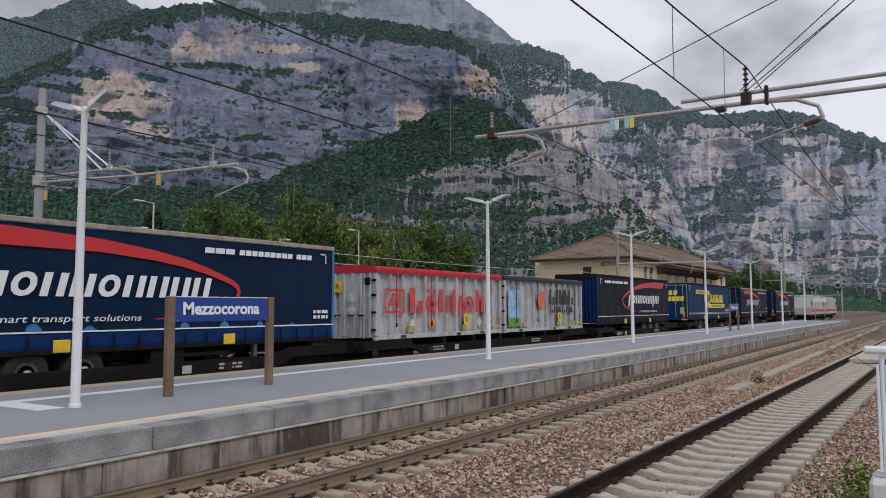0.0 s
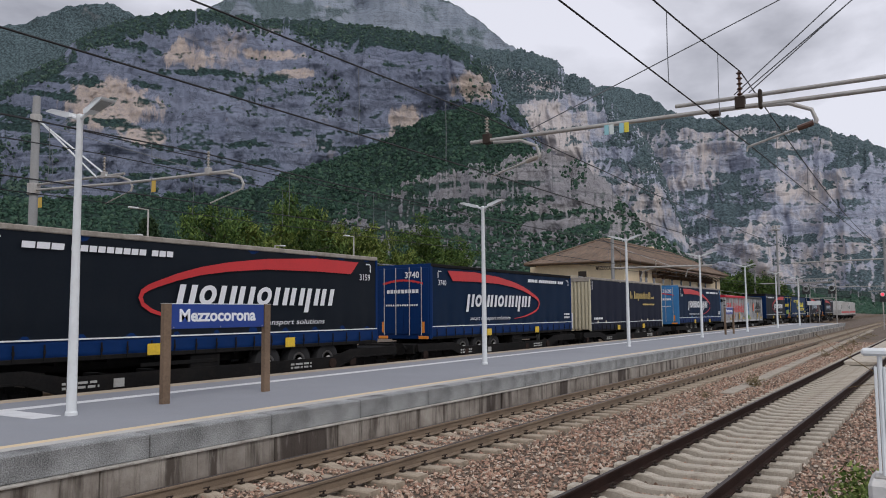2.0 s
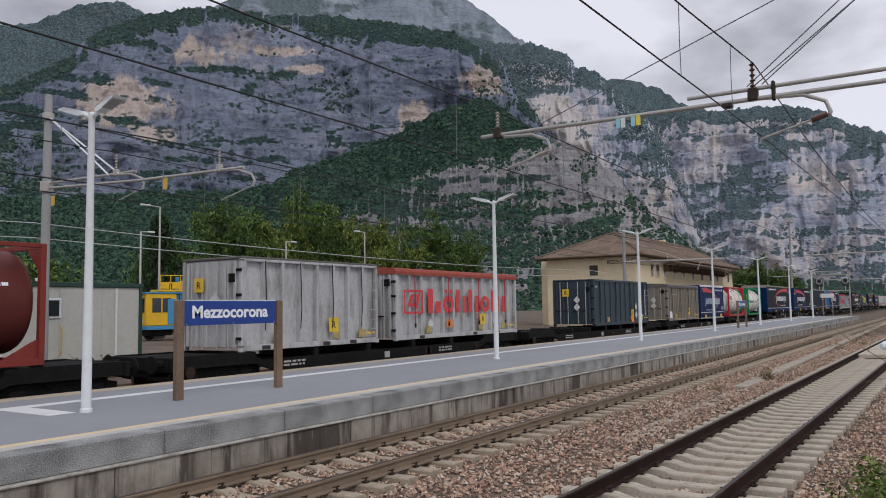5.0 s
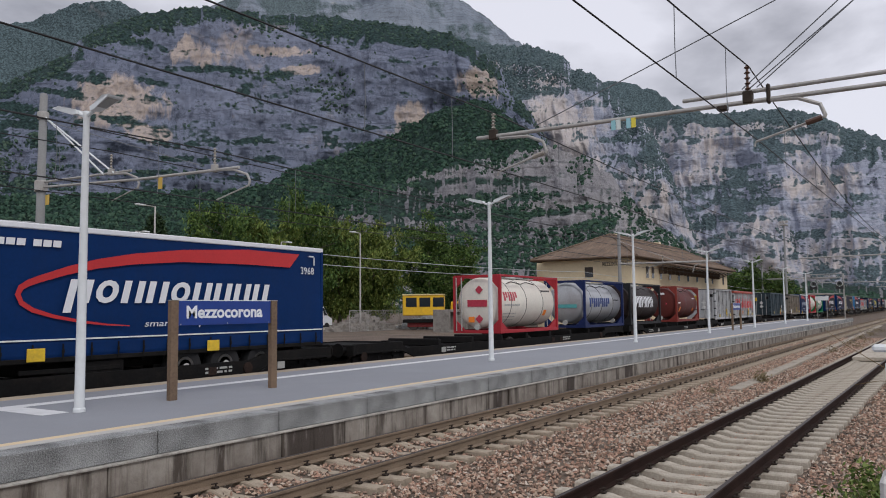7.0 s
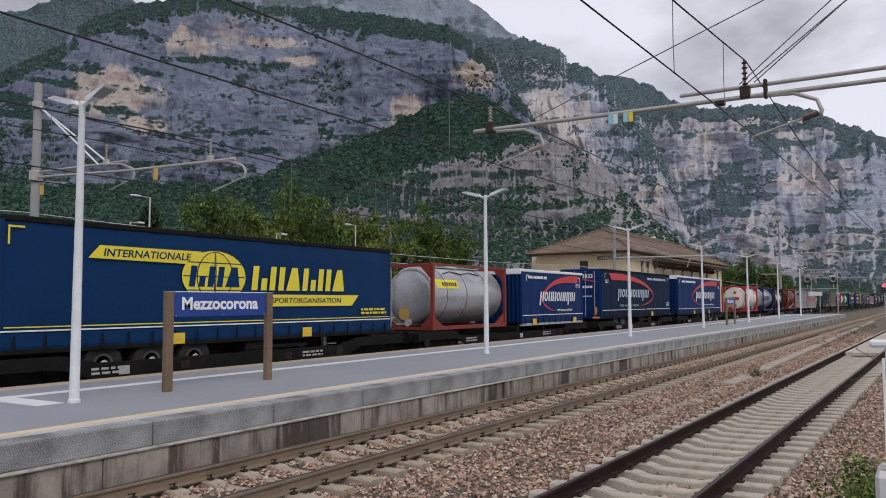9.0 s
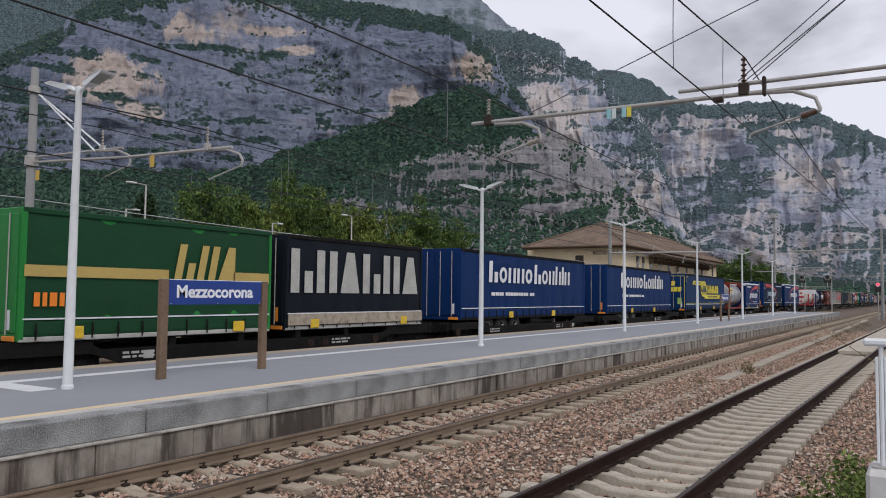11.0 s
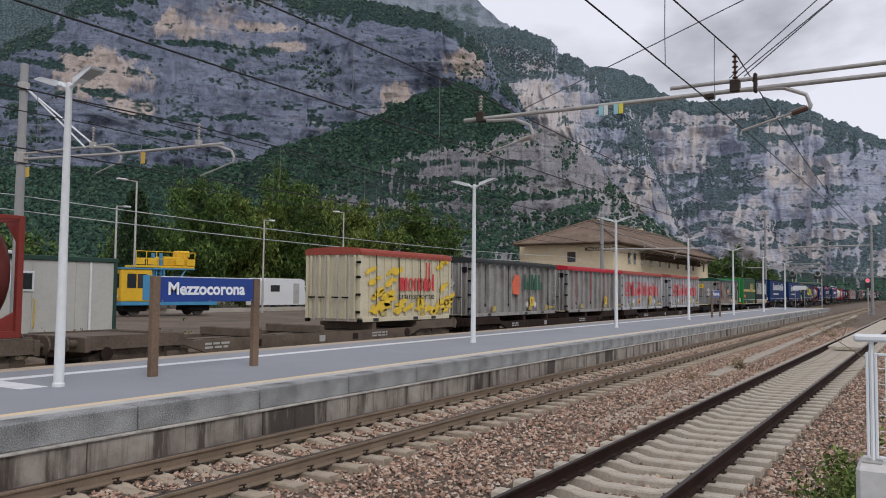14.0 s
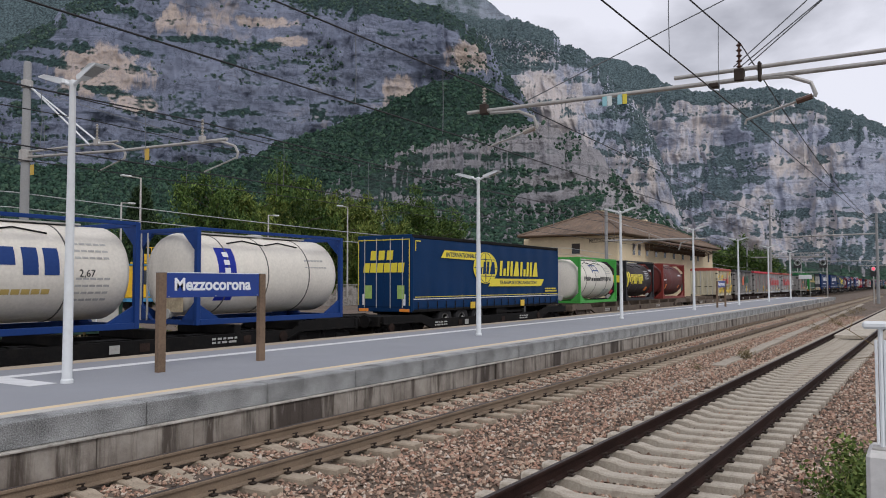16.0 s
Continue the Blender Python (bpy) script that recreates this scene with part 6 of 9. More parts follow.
def tra_livery(t, L, z0, z1, y):
    blocks(t, "Bxxxx", -4.5, 0.0, z1 - 1.35, z1 - 0.42, y, M_WHITEP, 0.05)
    blocks(t, "Bxxbix", 0.1, 4.6, z1 - 1.35, z1 - 0.42, y, M_WHITEP, 0.05)
    blocks(t, "www xxxxxxxxx xx", -4.2, 0.2, z1 - 1.95, z1 - 1.72, y, M_WHITEP)


def plain_marks(t, L, z0, z1, y):
    bars(t, L / 2 - 1.5, L / 2 - 0.3, (z0 + 0.62,), 0.1, y, M_WHITEP, 6)


# -- tank containers
M_BANDS = mat("tank_band_steel", (0.12, 0.115, 0.105), 0.5, metal=0.3, var=0.2, big=2, fine=20)
def tank(a, b, tank_mat, frame_mat, label, seed, mark=None, saddle=None, closed=False):
    """A round tank in an open frame of container size."""
    c, L = (a + b) / 2, b - a
    t = on_train("tank_container", label, "tank container", c, TANK_GROUP)
    z0, z1, W = 1.12, 3.71, 1.22
    r, zc = 1.13, 2.47
    hl = L / 2 - 0.08
    prof = [(0.02, -hl), (r * 0.5, -hl + 0.015), (r * 0.82, -hl + 0.05), (r * 0.95, -hl + 0.12), (r, -hl + 0.24), (r, 0), (r, hl - 0.24), (r * 0.95, hl - 0.12), (r * 0.82, hl - 0.05), (r * 0.5, hl - 0.015), (0.02, hl)]
    part("tank", Geo().lathe(prof, "x", (0, 0, zc), 40), tank_mat, t, smooth=True)
    for x in (-hl * 0.62, -0.05 * L, hl * 0.5):
        part("band", Geo().lathe([(r + 0.001, -0.018), (r + 0.012, -0.016), (r + 0.012, 0.016), (r + 0.001, 0.018)], "x", (x, 0, zc), 40), M_BANDS, t, smooth=True)
    for x in (-L / 2, L / 2 - 0.13):
        for y in (-W, W - 0.13):
            part("corner_post", Geo().box(x, x + 0.13, y, y + 0.13, z0, z1, 0.012), frame_mat, t)
    for s in (-1, 1):
        for x in (-L / 2, L / 2 - 0.11):
            part("end_rail", Geo().box(x, x + 0.11, -W + 0.13, W - 0.13, (z1 - 0.12) if s > 0 else z0, z1 if s > 0 else z0 + 0.13, 0.01), frame_mat, t)
        part("bottom_rail", Geo().box(-L / 2 + 0.13, L / 2 - 0.13, s * (W - 0.06) - 0.055, s * (W - 0.06) + 0.055, z0, z0 + 0.15, 0.01), frame_mat, t)
        part("top_rail", Geo().box(-L / 2 + 0.13, L / 2 - 0.13, s * (W - 0.05) - 0.04, s * (W - 0.05) + 0.04, z1 - 0.09, z1, 0.01), frame_mat, t)
    for x in (-L / 2, L / 2 - 0.1):
        for sy in (-1, 1):
            for sz in (-1, 1):
                g = Geo()
                zz = z0 if sz < 0 else z1
                g.add([(x + u, sy * (W - 0.1), zz - sz * dz) for u in (0, 0.1) for dz in (0.12, 0.62)] + [(x + u, sy * (W - dy), zz - sz * 0.1) for u in (0, 0.1) for dy in (0.62, 0.12)],
                      [(0, 1, 4, 5), (2, 3, 6, 7), (1, 3, 6, 4), (0, 2, 7, 5)])
                part("gusset", g, frame_mat, t)
    for s in (-1, 1):
        for d in (-1, 1):
            g = Geo().prism([(d * (L / 2 - 0.13), z0 + 0.15), (d * (L / 2 - 0.85), z0 + 0.15), (d * (L / 2 - 0.13), z0 + 0.55)][::d], s * 1.12 - 0.03, s * 1.12 + 0.03)
            part("saddle_brace", g, saddle or frame_mat, t)
    part("walkway", Geo().box(-L * 0.36, L * 0.36, -0.28, 0.28, z1 - 0.10, z1 - 0.06), M_GREY, t)
    part("manhole", Geo().lathe([(0.26, 3.55), (0.28, 3.60), (0.28, 3.66), (0.2, 3.70)], "z", (0.2, 0, 0), 16), M_GREY, t)
    g = Geo()
    for x in (-hl * 0.3, hl * 0.2):
        g.tube([(x - 0.7, -0.75, 3.35), (x, -0.62, 3.45), (x + 0.7, -0.75, 3.34)], 0.02, 5)
    part("cable_loop", g, M_BLACKIRON, t)
    part("ladder", Geo().box(-L / 2 - 0.02, -L / 2 + 0.02, 0.75, 0.79, z0 + 0.1, z1 - 0.1).box(-L / 2 - 0.02, -L / 2 + 0.02, 1.02, 1.06, z0 + 0.1, z1 - 0.1), M_GREY, t)
    part("discharge_valve", Geo().lathe([(0.14, 0), (0.14, 0.12), (0.09, 0.16), (0.09, 0.3)], "x", (-L / 2 + 0.02, 0, z0 + 0.28), 12), M_GREY, t)
    if mark:
        mark(t, L)
    return t


def bent_sheet(g, x0, x1, z0, z1, r=1.137, zc=2.47, n=6):
    """Adds a sheet bent round the tank's side."""
    a0, a1 = math.asin(max(-1, min(1, (z0 - zc) / r))), math.asin(max(-1, min(1, (z1 - zc) / r)))
    vs = []
    for k in range(n + 1):
        q = a0 + (a1 - a0) * k / n
        for x in (x0, x1):
            vs.append((x, -r * math.cos(q), zc + r * math.sin(q)))
    return g.add(vs, [(2 * k, 2 * k + 1, 2 * k + 3, 2 * k + 2) for k in range(n)])


def tank_patch(parent, name, x0, x1, z0, z1, material, label="", r=1.137):
    return part(name, bent_sheet(Geo(), x0, x1, z0, z1, r), material, parent, label)


def tank_blocks(parent, pattern, x0, x1, z0, z1, material, label="row of plain shapes of the owner's mark"):
    """B: a tall pair of bars, x: a low bar."""
    k = (x1 - x0) / len(pattern)
    for i, c in enumerate(pattern):
        if c == " ":
            continue
        a, b = x0 + (i + 0.08) * k, x0 + (i + 0.92) * k
        g = Geo()
        if c == "B":
            part("mark_block", bent_sheet(Geo(), a, a + 0.42 * (b - a), z0, z1), material, parent, "")
            bent_sheet(g, b - 0.42 * (b - a), b, z0 + (0.0 if i % 2 else 0.35 * (z1 - z0)), z1)
        else:
            bent_sheet(g, a, b, z0, z0 + (z1 - z0) * 0.72)
        part("mark_block", g, material, parent, label if i == 0 else "")


def diamond(parent, x, y, z, s, material, axis="y", name="hazard_diamond"):
    g = Geo()
    if axis == "y":
        g.prism([(x - s, z), (x, z - s), (x + s, z), (x, z + s)], y - 0.004, y + 0.004)
    else:
        g.add([(x, y - s, z), (x, y, z - s), (x, y + s, z), (x, y, z + s)], [(0, 1, 2, 3)])
    part(name, g, material, parent)


DIAM = mat("diamond_pale", (0.52, 0.52, 0.50), 0.5, var=0.3, big=8, fine=40)
DIAR = mat("diamond_red", (0.42, 0.03, 0.06), 0.5, var=0.15, big=8, fine=40)


def tws_mark(t, L):
    tank_blocks(t, "BBB", -2.55, -1.2, 2.55, 2.95, DIAR)
    tank_blocks(t, "xxxxxxxxxxx", -2.5, -1.0, 2.32, 2.44, M_GREY)
    tank_blocks(t, "xxxxx", 1.5, 2.5, 3.0, 3.1, M_BLACKP)
    tank_patch(t, "orange_plate", 1.65, 1.95, 1.85, 2.12, M_ORANGE)
    for z, s, m in ((3.05, 0.2, DIAR), (1.75, 0.2, DIAR)):
        diamond(t, -L / 2 + 0.065, -0.1, z, s, m, "x")
    part("end_mark", Geo().box(-L / 2 + 0.060, -L / 2 + 0.075, -0.5, 0.5, 2.3, 2.6), DIAR, t)
    part("orange_plate", Geo().box(-L / 2 + 0.058, -L / 2 + 0.075, 0.15, 0.45, 1.6, 1.85), M_ORANGE, t)
    for i in range(3):
        tank_blocks(t, "xxxxxxxx", -2.5, -1.2, 1.95 - 0.14 * i, 2.02 - 0.14 * i, M_GREY)


def green_mark(t, L):
    tank_blocks(t, "Bxxxxxxx", -2.3, -0.5, 2.3, 2.6, paint("mark_green", (0.03, 0.25, 0.12)))
    tank_blocks(t, "xxxxxxxx", -0.2, 1.4, 2.3, 2.5, M_GREY)
    tank_blocks(t, "xxxx", 1.6, 2.4, 2.5, 2.8, M_BLACKP)
    part("end_panel", Geo().box(-L / 2 + 0.02, -L / 2 + 0.05, -1.05, 1.05, 1.3, 3.55, 0.01), FGREEN, t, "closed green end panel")
    part("end_sticker", Geo().box(-L / 2 + 0.01, -L / 2 + 0.02, -0.75, -0.35, 2.2, 2.55), M_WHITEP, t)


def adami_mark(t, L):
    tank_blocks(t, "BBBBB", -2.2, 0.9, 2.25, 2.75, paint("mark_navy", (0.02, 0.05, 0.18)))
    tank_blocks(t, "xxxx", 1.5, 2.4, 2.6, 2.7, M_BLACKP)
    part("end_mark", Geo().box(-L / 2 + 0.060, -L / 2 + 0.075, -0.7, 0.5, 2.2, 2.4), paint("mark_teal", (0.10, 0.35, 0.35)), t)


def exs_mark(t, L):
    tank_patch(t, "blue_panel", -2.2, -1.55, 1.75, 3.2, paint("mark_exblue", (0.015, 0.03, 0.28)), "dark blue sticker panel")
    for i in range(5):
        tank_patch(t, "mark_block", -1.98, -1.78, 2.95 - 0.22 * i, 3.09 - 0.22 * i, M_WHITEP, r=1.143)
    tank_blocks(t, "xxxxxx", 1.3, 2.2, 2.9, 2.98, M_GREY)
    tank_blocks(t, "xxxxxxxx", 1.3, 2.3, 2.7, 2.75, M_GREY)
    part("end_mark", Geo().box(-L / 2 + 0.060, -L / 2 + 0.075, -0.2, 0.15, 2.0, 2.45), paint("mark_exblue", (0.015, 0.03, 0.28)), t)
    part("end_rust", Geo().box(-L / 2 + 0.062, -L / 2 + 0.075, -0.6, 0.2, 1.45, 1.9), mat("stain_tan", (0.40, 0.33, 0.22), 0.8, var=0.3, big=4, fine=20), t)


def white_mark(t, L):
    tank_blocks(t, "BBBB", -2.4, 1.55, 2.4, 3.0, paint("mark_navy", (0.02, 0.05, 0.18)))
    tank_blocks(t, "xxxxxxxxxxxxxx", -1.8, 1.3, 1.98, 2.14, M_GOLD)
    lettering("2,67", 0.24, M_BLACKP, t, Matrix.Translation((2.15, -1.140, 2.44)) @ SIDE, label="dark stencilled figure")
    for i in (0, 1, 2, 5, 6, 7, 8):
        tank_blocks(t, "xxxxx", 1.85, 2.75, 3.1 - 0.16 * i, 3.17 - 0.16 * i, M_GREY)


def bert_mark(t, L):
    tank_patch(t, "yellow_panel", -2.55, -0.9, 2.75, 3.1, M_YELP, "yellow sticker panel")
    for i in range(7):
        tank_patch(t, "mark_block", -2.1 + i * 0.16, -1.99 + i * 0.16, 2.84, 3.0, M_BLACKP, r=1.143)
    tank_blocks(t, "xxxxxx", 1.2, 2.2, 2.9, 2.98, M_GREY)
    part("end_disc", Geo().lathe([(0.25, 0), (0.25, 0.01)], "x", (-L / 2 + 0.09, 0.2, 1.75), 16), mat("disc_ochre", (0.42, 0.27, 0.08), 0.5, var=0.2, big=5, fine=30), t)


def rin_mark(t, L):
    tank_blocks(t, "B", -2.55, -1.75, 2.0, 3.0, M_YELP)
    tank_blocks(t, "BBBBB", -1.7, 0.85, 2.2, 2.85, M_YELP)
    for i in range(5):
        tank_blocks(t, "xxxxxx", 1.35, 2.2, 3.05 - 0.13 * i, 3.11 - 0.13 * i, M_WHITEP)
    tank_patch(t, "orange_plate", 1.5, 2.0, 1.75, 2.0, M_ORANGE)
    part("end_mark", Geo().box(-L / 2 + 0.058, -L / 2 + 0.075, -0.9, 0.7, 2.3, 2.75), M_YELP, t)
    diamond(t, -L / 2 + 0.09, -0.1, 1.75, 0.2, DIAR, "x")


def maroon_mark(t, L):
    tank_blocks(t, "xxxx", -2.4, -1.8, 2.45, 2.6, M_WHITEP)
    tank_patch(t, "orange_plate", -1.9, -1.6, 1.85, 2.2, M_ORANGE)
    tank_patch(t, "orange_plate", 1.6, 1.9, 1.9, 2.1, M_ORANGE)
    tank_blocks(t, "xxxxx", 1.5, 2.3, 2.8, 2.9, M_WHITEP)
    diamond(t, -L / 2 + 0.09, -0.3, 2.45, 0.17, DIAR, "x")
    part("end_mark", Geo().box(-L / 2 + 0.058, -L / 2 + 0.075, -0.3, 0.2, 3.1, 3.25), M_WHITEP, t)


def hs_mark(t, L):
    tank_blocks(t, "BBBxxxxBBBBB", -2.2, 2.2, 2.38, 2.62, M_BLACKP)
    g = paint("mark_navy", (0.02, 0.05, 0.18))
    tank_patch(t, "mark_block", -0.8, 0.35, 3.24, 3.31, g)
    tank_patch(t, "mark_block", -0.6, 0.35, 2.95, 3.02, g)
    tank_patch(t, "mark_block", -0.72, -0.62, 2.85, 3.3, g)
    tank_patch(t, "mark_block", 0.18, 0.28, 2.85, 3.3, g)
    for i in range(3):
        tank_blocks(t, "xxxxx", 1.4, 2.2, 3.1 - 0.15 * i, 3.17 - 0.15 * i, M_GREY)
    tank_patch(t, "stain", 1.2, 2.2, 1.6, 1.9, M_GREY)


def dark_mark(t, L):
    tank_blocks(t, "BBBBBB", -1.9, 1.7, 2.2, 2.9, M_WHITEP)


# -- bulk containers
def ribbed_side(L, z0, z1, y, pitch, depth, out, material):
    g = Geo()
    n = int(L / pitch)
    p = L / n
    pts = []
    for k in range(n):
        x = -L / 2 + k * p
        pts += [(x, 0), (x + p * 0.01, -depth), (x + p * 0.15, -depth), (x + p * 0.16, 0)]
    pts.append((L / 2, 0))
    vs = [(x, y + d, z) for x, d in pts for z in (z0, z1)]
    fs = [(2 * i, 2 * i + 2, 2 * i + 3, 2 * i + 1) for i in range(len(pts) - 1)]
    return g.add(vs, fs)


def box_container(a, b, body, top, label, seed, pitch=0.72, z1=3.72, tarp=True, mark=None, straps=None, end_items=True, ribs=0.14, rope=None):
    """A ribbed steel container; its open top is covered by a tarpaulin."""
    c, L = (a + b) / 2, b - a
    t = on_train("bulk_container", label, "container", c, BOX_GROUP)
    z0, W = 1.10, 1.22
    zt = z1 - (0.26 if tarp else 0.08)
    part("body", Geo().box(-L / 2 + 0.05, L / 2 - 0.05, -W + 0.02 + ribs, W - 0.02, z0 + 0.1, zt, 0.01), body, t)
    part("side_sheet", ribbed_side(L - 0.2, z0 + 0.16, zt - 0.04, -W + 0.005 + ribs, pitch, ribs, True, body), body, t)
    part("bottom_rail", Geo().box(-L / 2, L / 2, -W - 0.005, -W + 0.1, z0, z0 + 0.16, 0.012), body, t)
    part("top_rail", Geo().box(-L / 2, L / 2, -W - 0.005, -W + 0.09, zt - 0.06, zt + 0.02, 0.012), body, t)
    for x in (-L / 2, L / 2 - 0.12):
        for y in (-W - 0.005, W - 0.12):
            part("corner_post", Geo().box(x, x + 0.12, y, y + 0.125, z0, zt, 0.012), body, t)
            part("corner_casting", Geo().box(x - 0.005, x + 0.17, y - 0.004, y + 0.13, z0 - 0.02, z0 + 0.12, 0.015), M_BLACKIRON if body is not SILVER else body, t)
    rib = Geo().box(-L / 2 - 0.02, -L / 2 + 0.06, -0.05, 0.05, z0 + 0.1, zt - 0.05, 0.01).mesh("end_rib", body)
    for k in range(6):
        shared("end_rib", rib, t, pose(0, -W + 0.25 + k * (2 * W - 0.5) / 5, 0))
    for y in (-0.75, -0.3, 0.3, 0.75):
        part("lock_bar", Geo().tube([(-L / 2 - 0.045, y, z0 + 0.05), (-L / 2 - 0.045, y, zt - 0.05)], 0.022, 6), M_GREY, t)
        part("lock_handle", Geo().box(-L / 2 - 0.075, -L / 2 - 0.03, y - 0.02, y + 0.28, z0 + 0.82, z0 + 0.87, 0.01), M_BLACKIRON, t)
    for z in (z0 + 0.35, z0 + 0.95, z0 + 1.55, zt - 0.3):
        part("hinge", Geo().box(-L / 2 - 0.05, -L / 2 + 0.02, -W - 0.02, -W + 0.16, z - 0.04, z + 0.04, 0.01), M_BLACKIRON, t)
    if tarp:
        g = Geo()
        n = int(L / 0.42)
        prof = [(-W - 0.03, zt - 0.03), (-W - 0.035, zt + 0.07), (-W + 0.01, zt + 0.16), (-W + 0.30, zt + 0.21), (0, zt + 0.25), (W - 0.3, zt + 0.21), (W, zt + 0.16), (W + 0.03, zt - 0.03)]
        vs, fs = [], []
        for k in range(2 * n + 1):
            x = -L / 2 - 0.02 + (L + 0.04) * k / (2 * n)
            dip = 0.03 * (k % 2)
            for i, (y, z) in enumerate(prof):
                vs.append((x, y, z - (dip if i == 0 else 0.012 * (k % 2))))
        m = len(prof)
        for k in range(2 * n):
            for i in range(m - 1):
                fs.append((k * m + i, k * m + i + 1, (k + 1) * m + i + 1, (k + 1) * m + i))
        fs += [tuple(range(m)), tuple(range(2 * n * m, 2 * n * m + m))]
        part("tarpaulin", g.add(vs, fs), top, t, "folded tarpaulin over the top")
    else:
        part("roof", Geo().box(-L / 2, L / 2, -W, W, zt + 0.0, z1, 0.02), top, t)
    if straps:
        for k in range(4):
            x = -L / 2 + L * (0.13 + 0.25 * k)
            part("strap", Geo().box(x - 0.022, x + 0.022, -W - 0.03, -W - 0.016, z0 + 0.55, zt), straps, t)
            part("buckle", Geo().box(x - 0.05, x + 0.05, -W - 0.045, -W - 0.018, z0 + 0.42, z0 + 0.58, 0.01), M_BLACKIRON, t)
    y = -W - 0.012
    xr = 0.25 * L - 0.75
    flat(t, "yellow_sticker", rect(xr - 0.22, xr + 0.22, z0 + 0.42, z0 + 0.86), y - 0.004, M_YEL)
    lettering("R", 0.32, M_BLACKP, t, Matrix.Translation((xr, y - 0.013, z0 + 0.64)) @ SIDE)
    for x in (-L * 0.27, L * 0.15, L * 0.36):
        part("side_plate", Geo().box(x - 0.17, x + 0.17, -W - 0.018, -W + 0.02, z0 + 0.20, z0 + 0.46, 0.008), M_YELDULL, t, "dirty yellow plate")
        part("fork_pocket", Geo().box(x - 0.62, x - 0.30, -W - 0.012, -W + 0.02, z0 + 0.02, z0 + 0.13), M_BLACKP, t)
    for k in range(0 if straps else 4):
        x = -L / 2 + 0.9 + k * (L - 1.8) / 3
        part("tarp_hook", Geo().tube([(x, y, zt - 0.02), (x + 0.02, y - 0.03, z0 + 1.2), (x - 0.03, y - 0.03, z0 + 0.55)], 0.014, 5), M_BLACKIRON, t, "dark hanging cord")
    if rope:
        part("rope", Geo().tube([(-L / 2 + 0.05, y - 0.03, zt - 0.15), (-L / 2 + 2.0, y - 0.05, z0 + 0.5)], 0.035, 6), rope, t, "orange lashing strap")
        part("rope", Geo().tube([(L / 2 - 0.05, y - 0.03, zt - 0.35), (L / 2 - 1.3, y - 0.05, z0 + 0.45)], 0.025, 6), M_BLACKIRON, t, "dark lashing strap")
    bars(t, L / 2 - 0.9, L / 2 - 0.2, (z0 + 0.30,), 0.06, y, M_YEL, seed)
    if end_items:
        for yy, z, m in ((-0.2, 2.2, DIAM), (-0.2, 1.8, DIAM)):
            diamond(t, -L / 2 - 0.082, yy - 0.05, z + 0.35, 0.2, m, "x")
        part("end_sticker", Geo().box(-L / 2 - 0.085, -L / 2 - 0.078, 0.2, 0.6, 2.75, 3.15), M_YEL, t)
        lettering("R", 0.30, M_BLACKP, t, Matrix.Translation((-L / 2 - 0.092, 0.4, 2.95)) @ pose(0, 0, 0, 90, 0, -90))
        part("vent_box", Geo().box(-L / 2 - 0.05, -L / 2, -1.0, -0.7, 3.0, 3.25, 0.02), M_BLACKIRON, t)
    g = Geo()
    for k in range(6):
        g.tube([(L / 2 - 0.45, y - 0.02, z0 + 0.45 + 0.32 * k), (L / 2 - 0.14, y - 0.02, z0 + 0.45 + 0.32 * k)], 0.012, 5)
    part("ladder", g, M_GREY, t)
    if mark:
        mark(t, L, y)
    return t


M_YELDULL = mat("plate_dirty_yellow", (0.38, 0.30, 0.10), 0.7, var=0.3, big=4, fine=30, dirt=(0.25, 0.24, 0.20), dirt_amt=0.8)
REDMARK = mat("mark_red", (0.55, 0.035, 0.04), 0.5, var=0.10, big=1.5, fine=20, dirt=(0.45, 0.15, 0.13), dirt_amt=0.5)


def lob_mark(t, L, y):
    g = Geo()
    for x0, x1, z0, z1 in ((-4.05, -2.85, 2.80, 2.88), (-4.05, -2.85, 2.02, 2.10), (-4.05, -3.96, 2.10, 2.80), (-2.94, -2.85, 2.10, 2.80)):
        g.prism(rect(x0, x1, z0, z1), y - 0.004, y + 0.004)
    g.prism([(-3.85, 2.28), (-3.6, 2.72), (-3.42, 2.72), (-3.6, 2.40), (-3.3, 2.40), (-3.3, 2.28)], y - 0.004, y + 0.004)
    g.prism([(-3.35, 2.72), (-3.05, 2.72), (-3.25, 2.18), (-3.4, 2.18), (-3.24, 2.6), (-3.35, 2.6)], y - 0.004, y + 0.004)
    part("emblem", g, REDMARK, t, "red square emblem of plain shapes")
    blocks(t, "Bdbbxix", -2.6, 3.55, 2.02, 2.92, y, REDMARK, 0.0)
    for x in (-2.35, 2.55):
        diamond(t, x, y, 1.62, 0.2, DIAM)
    flat(t, "orange_plate", rect(-1.25, -0.85, 1.48, 1.76), y, M_ORANGE)
    lettering("90", 0.12, M_BLACKP, t, Matrix.Translation((-1.05, y - 0.007, 1.69)) @ SIDE)
    lettering("3077", 0.12, M_BLACKP, t, Matrix.Translation((-1.05, y - 0.007, 1.55)) @ SIDE)


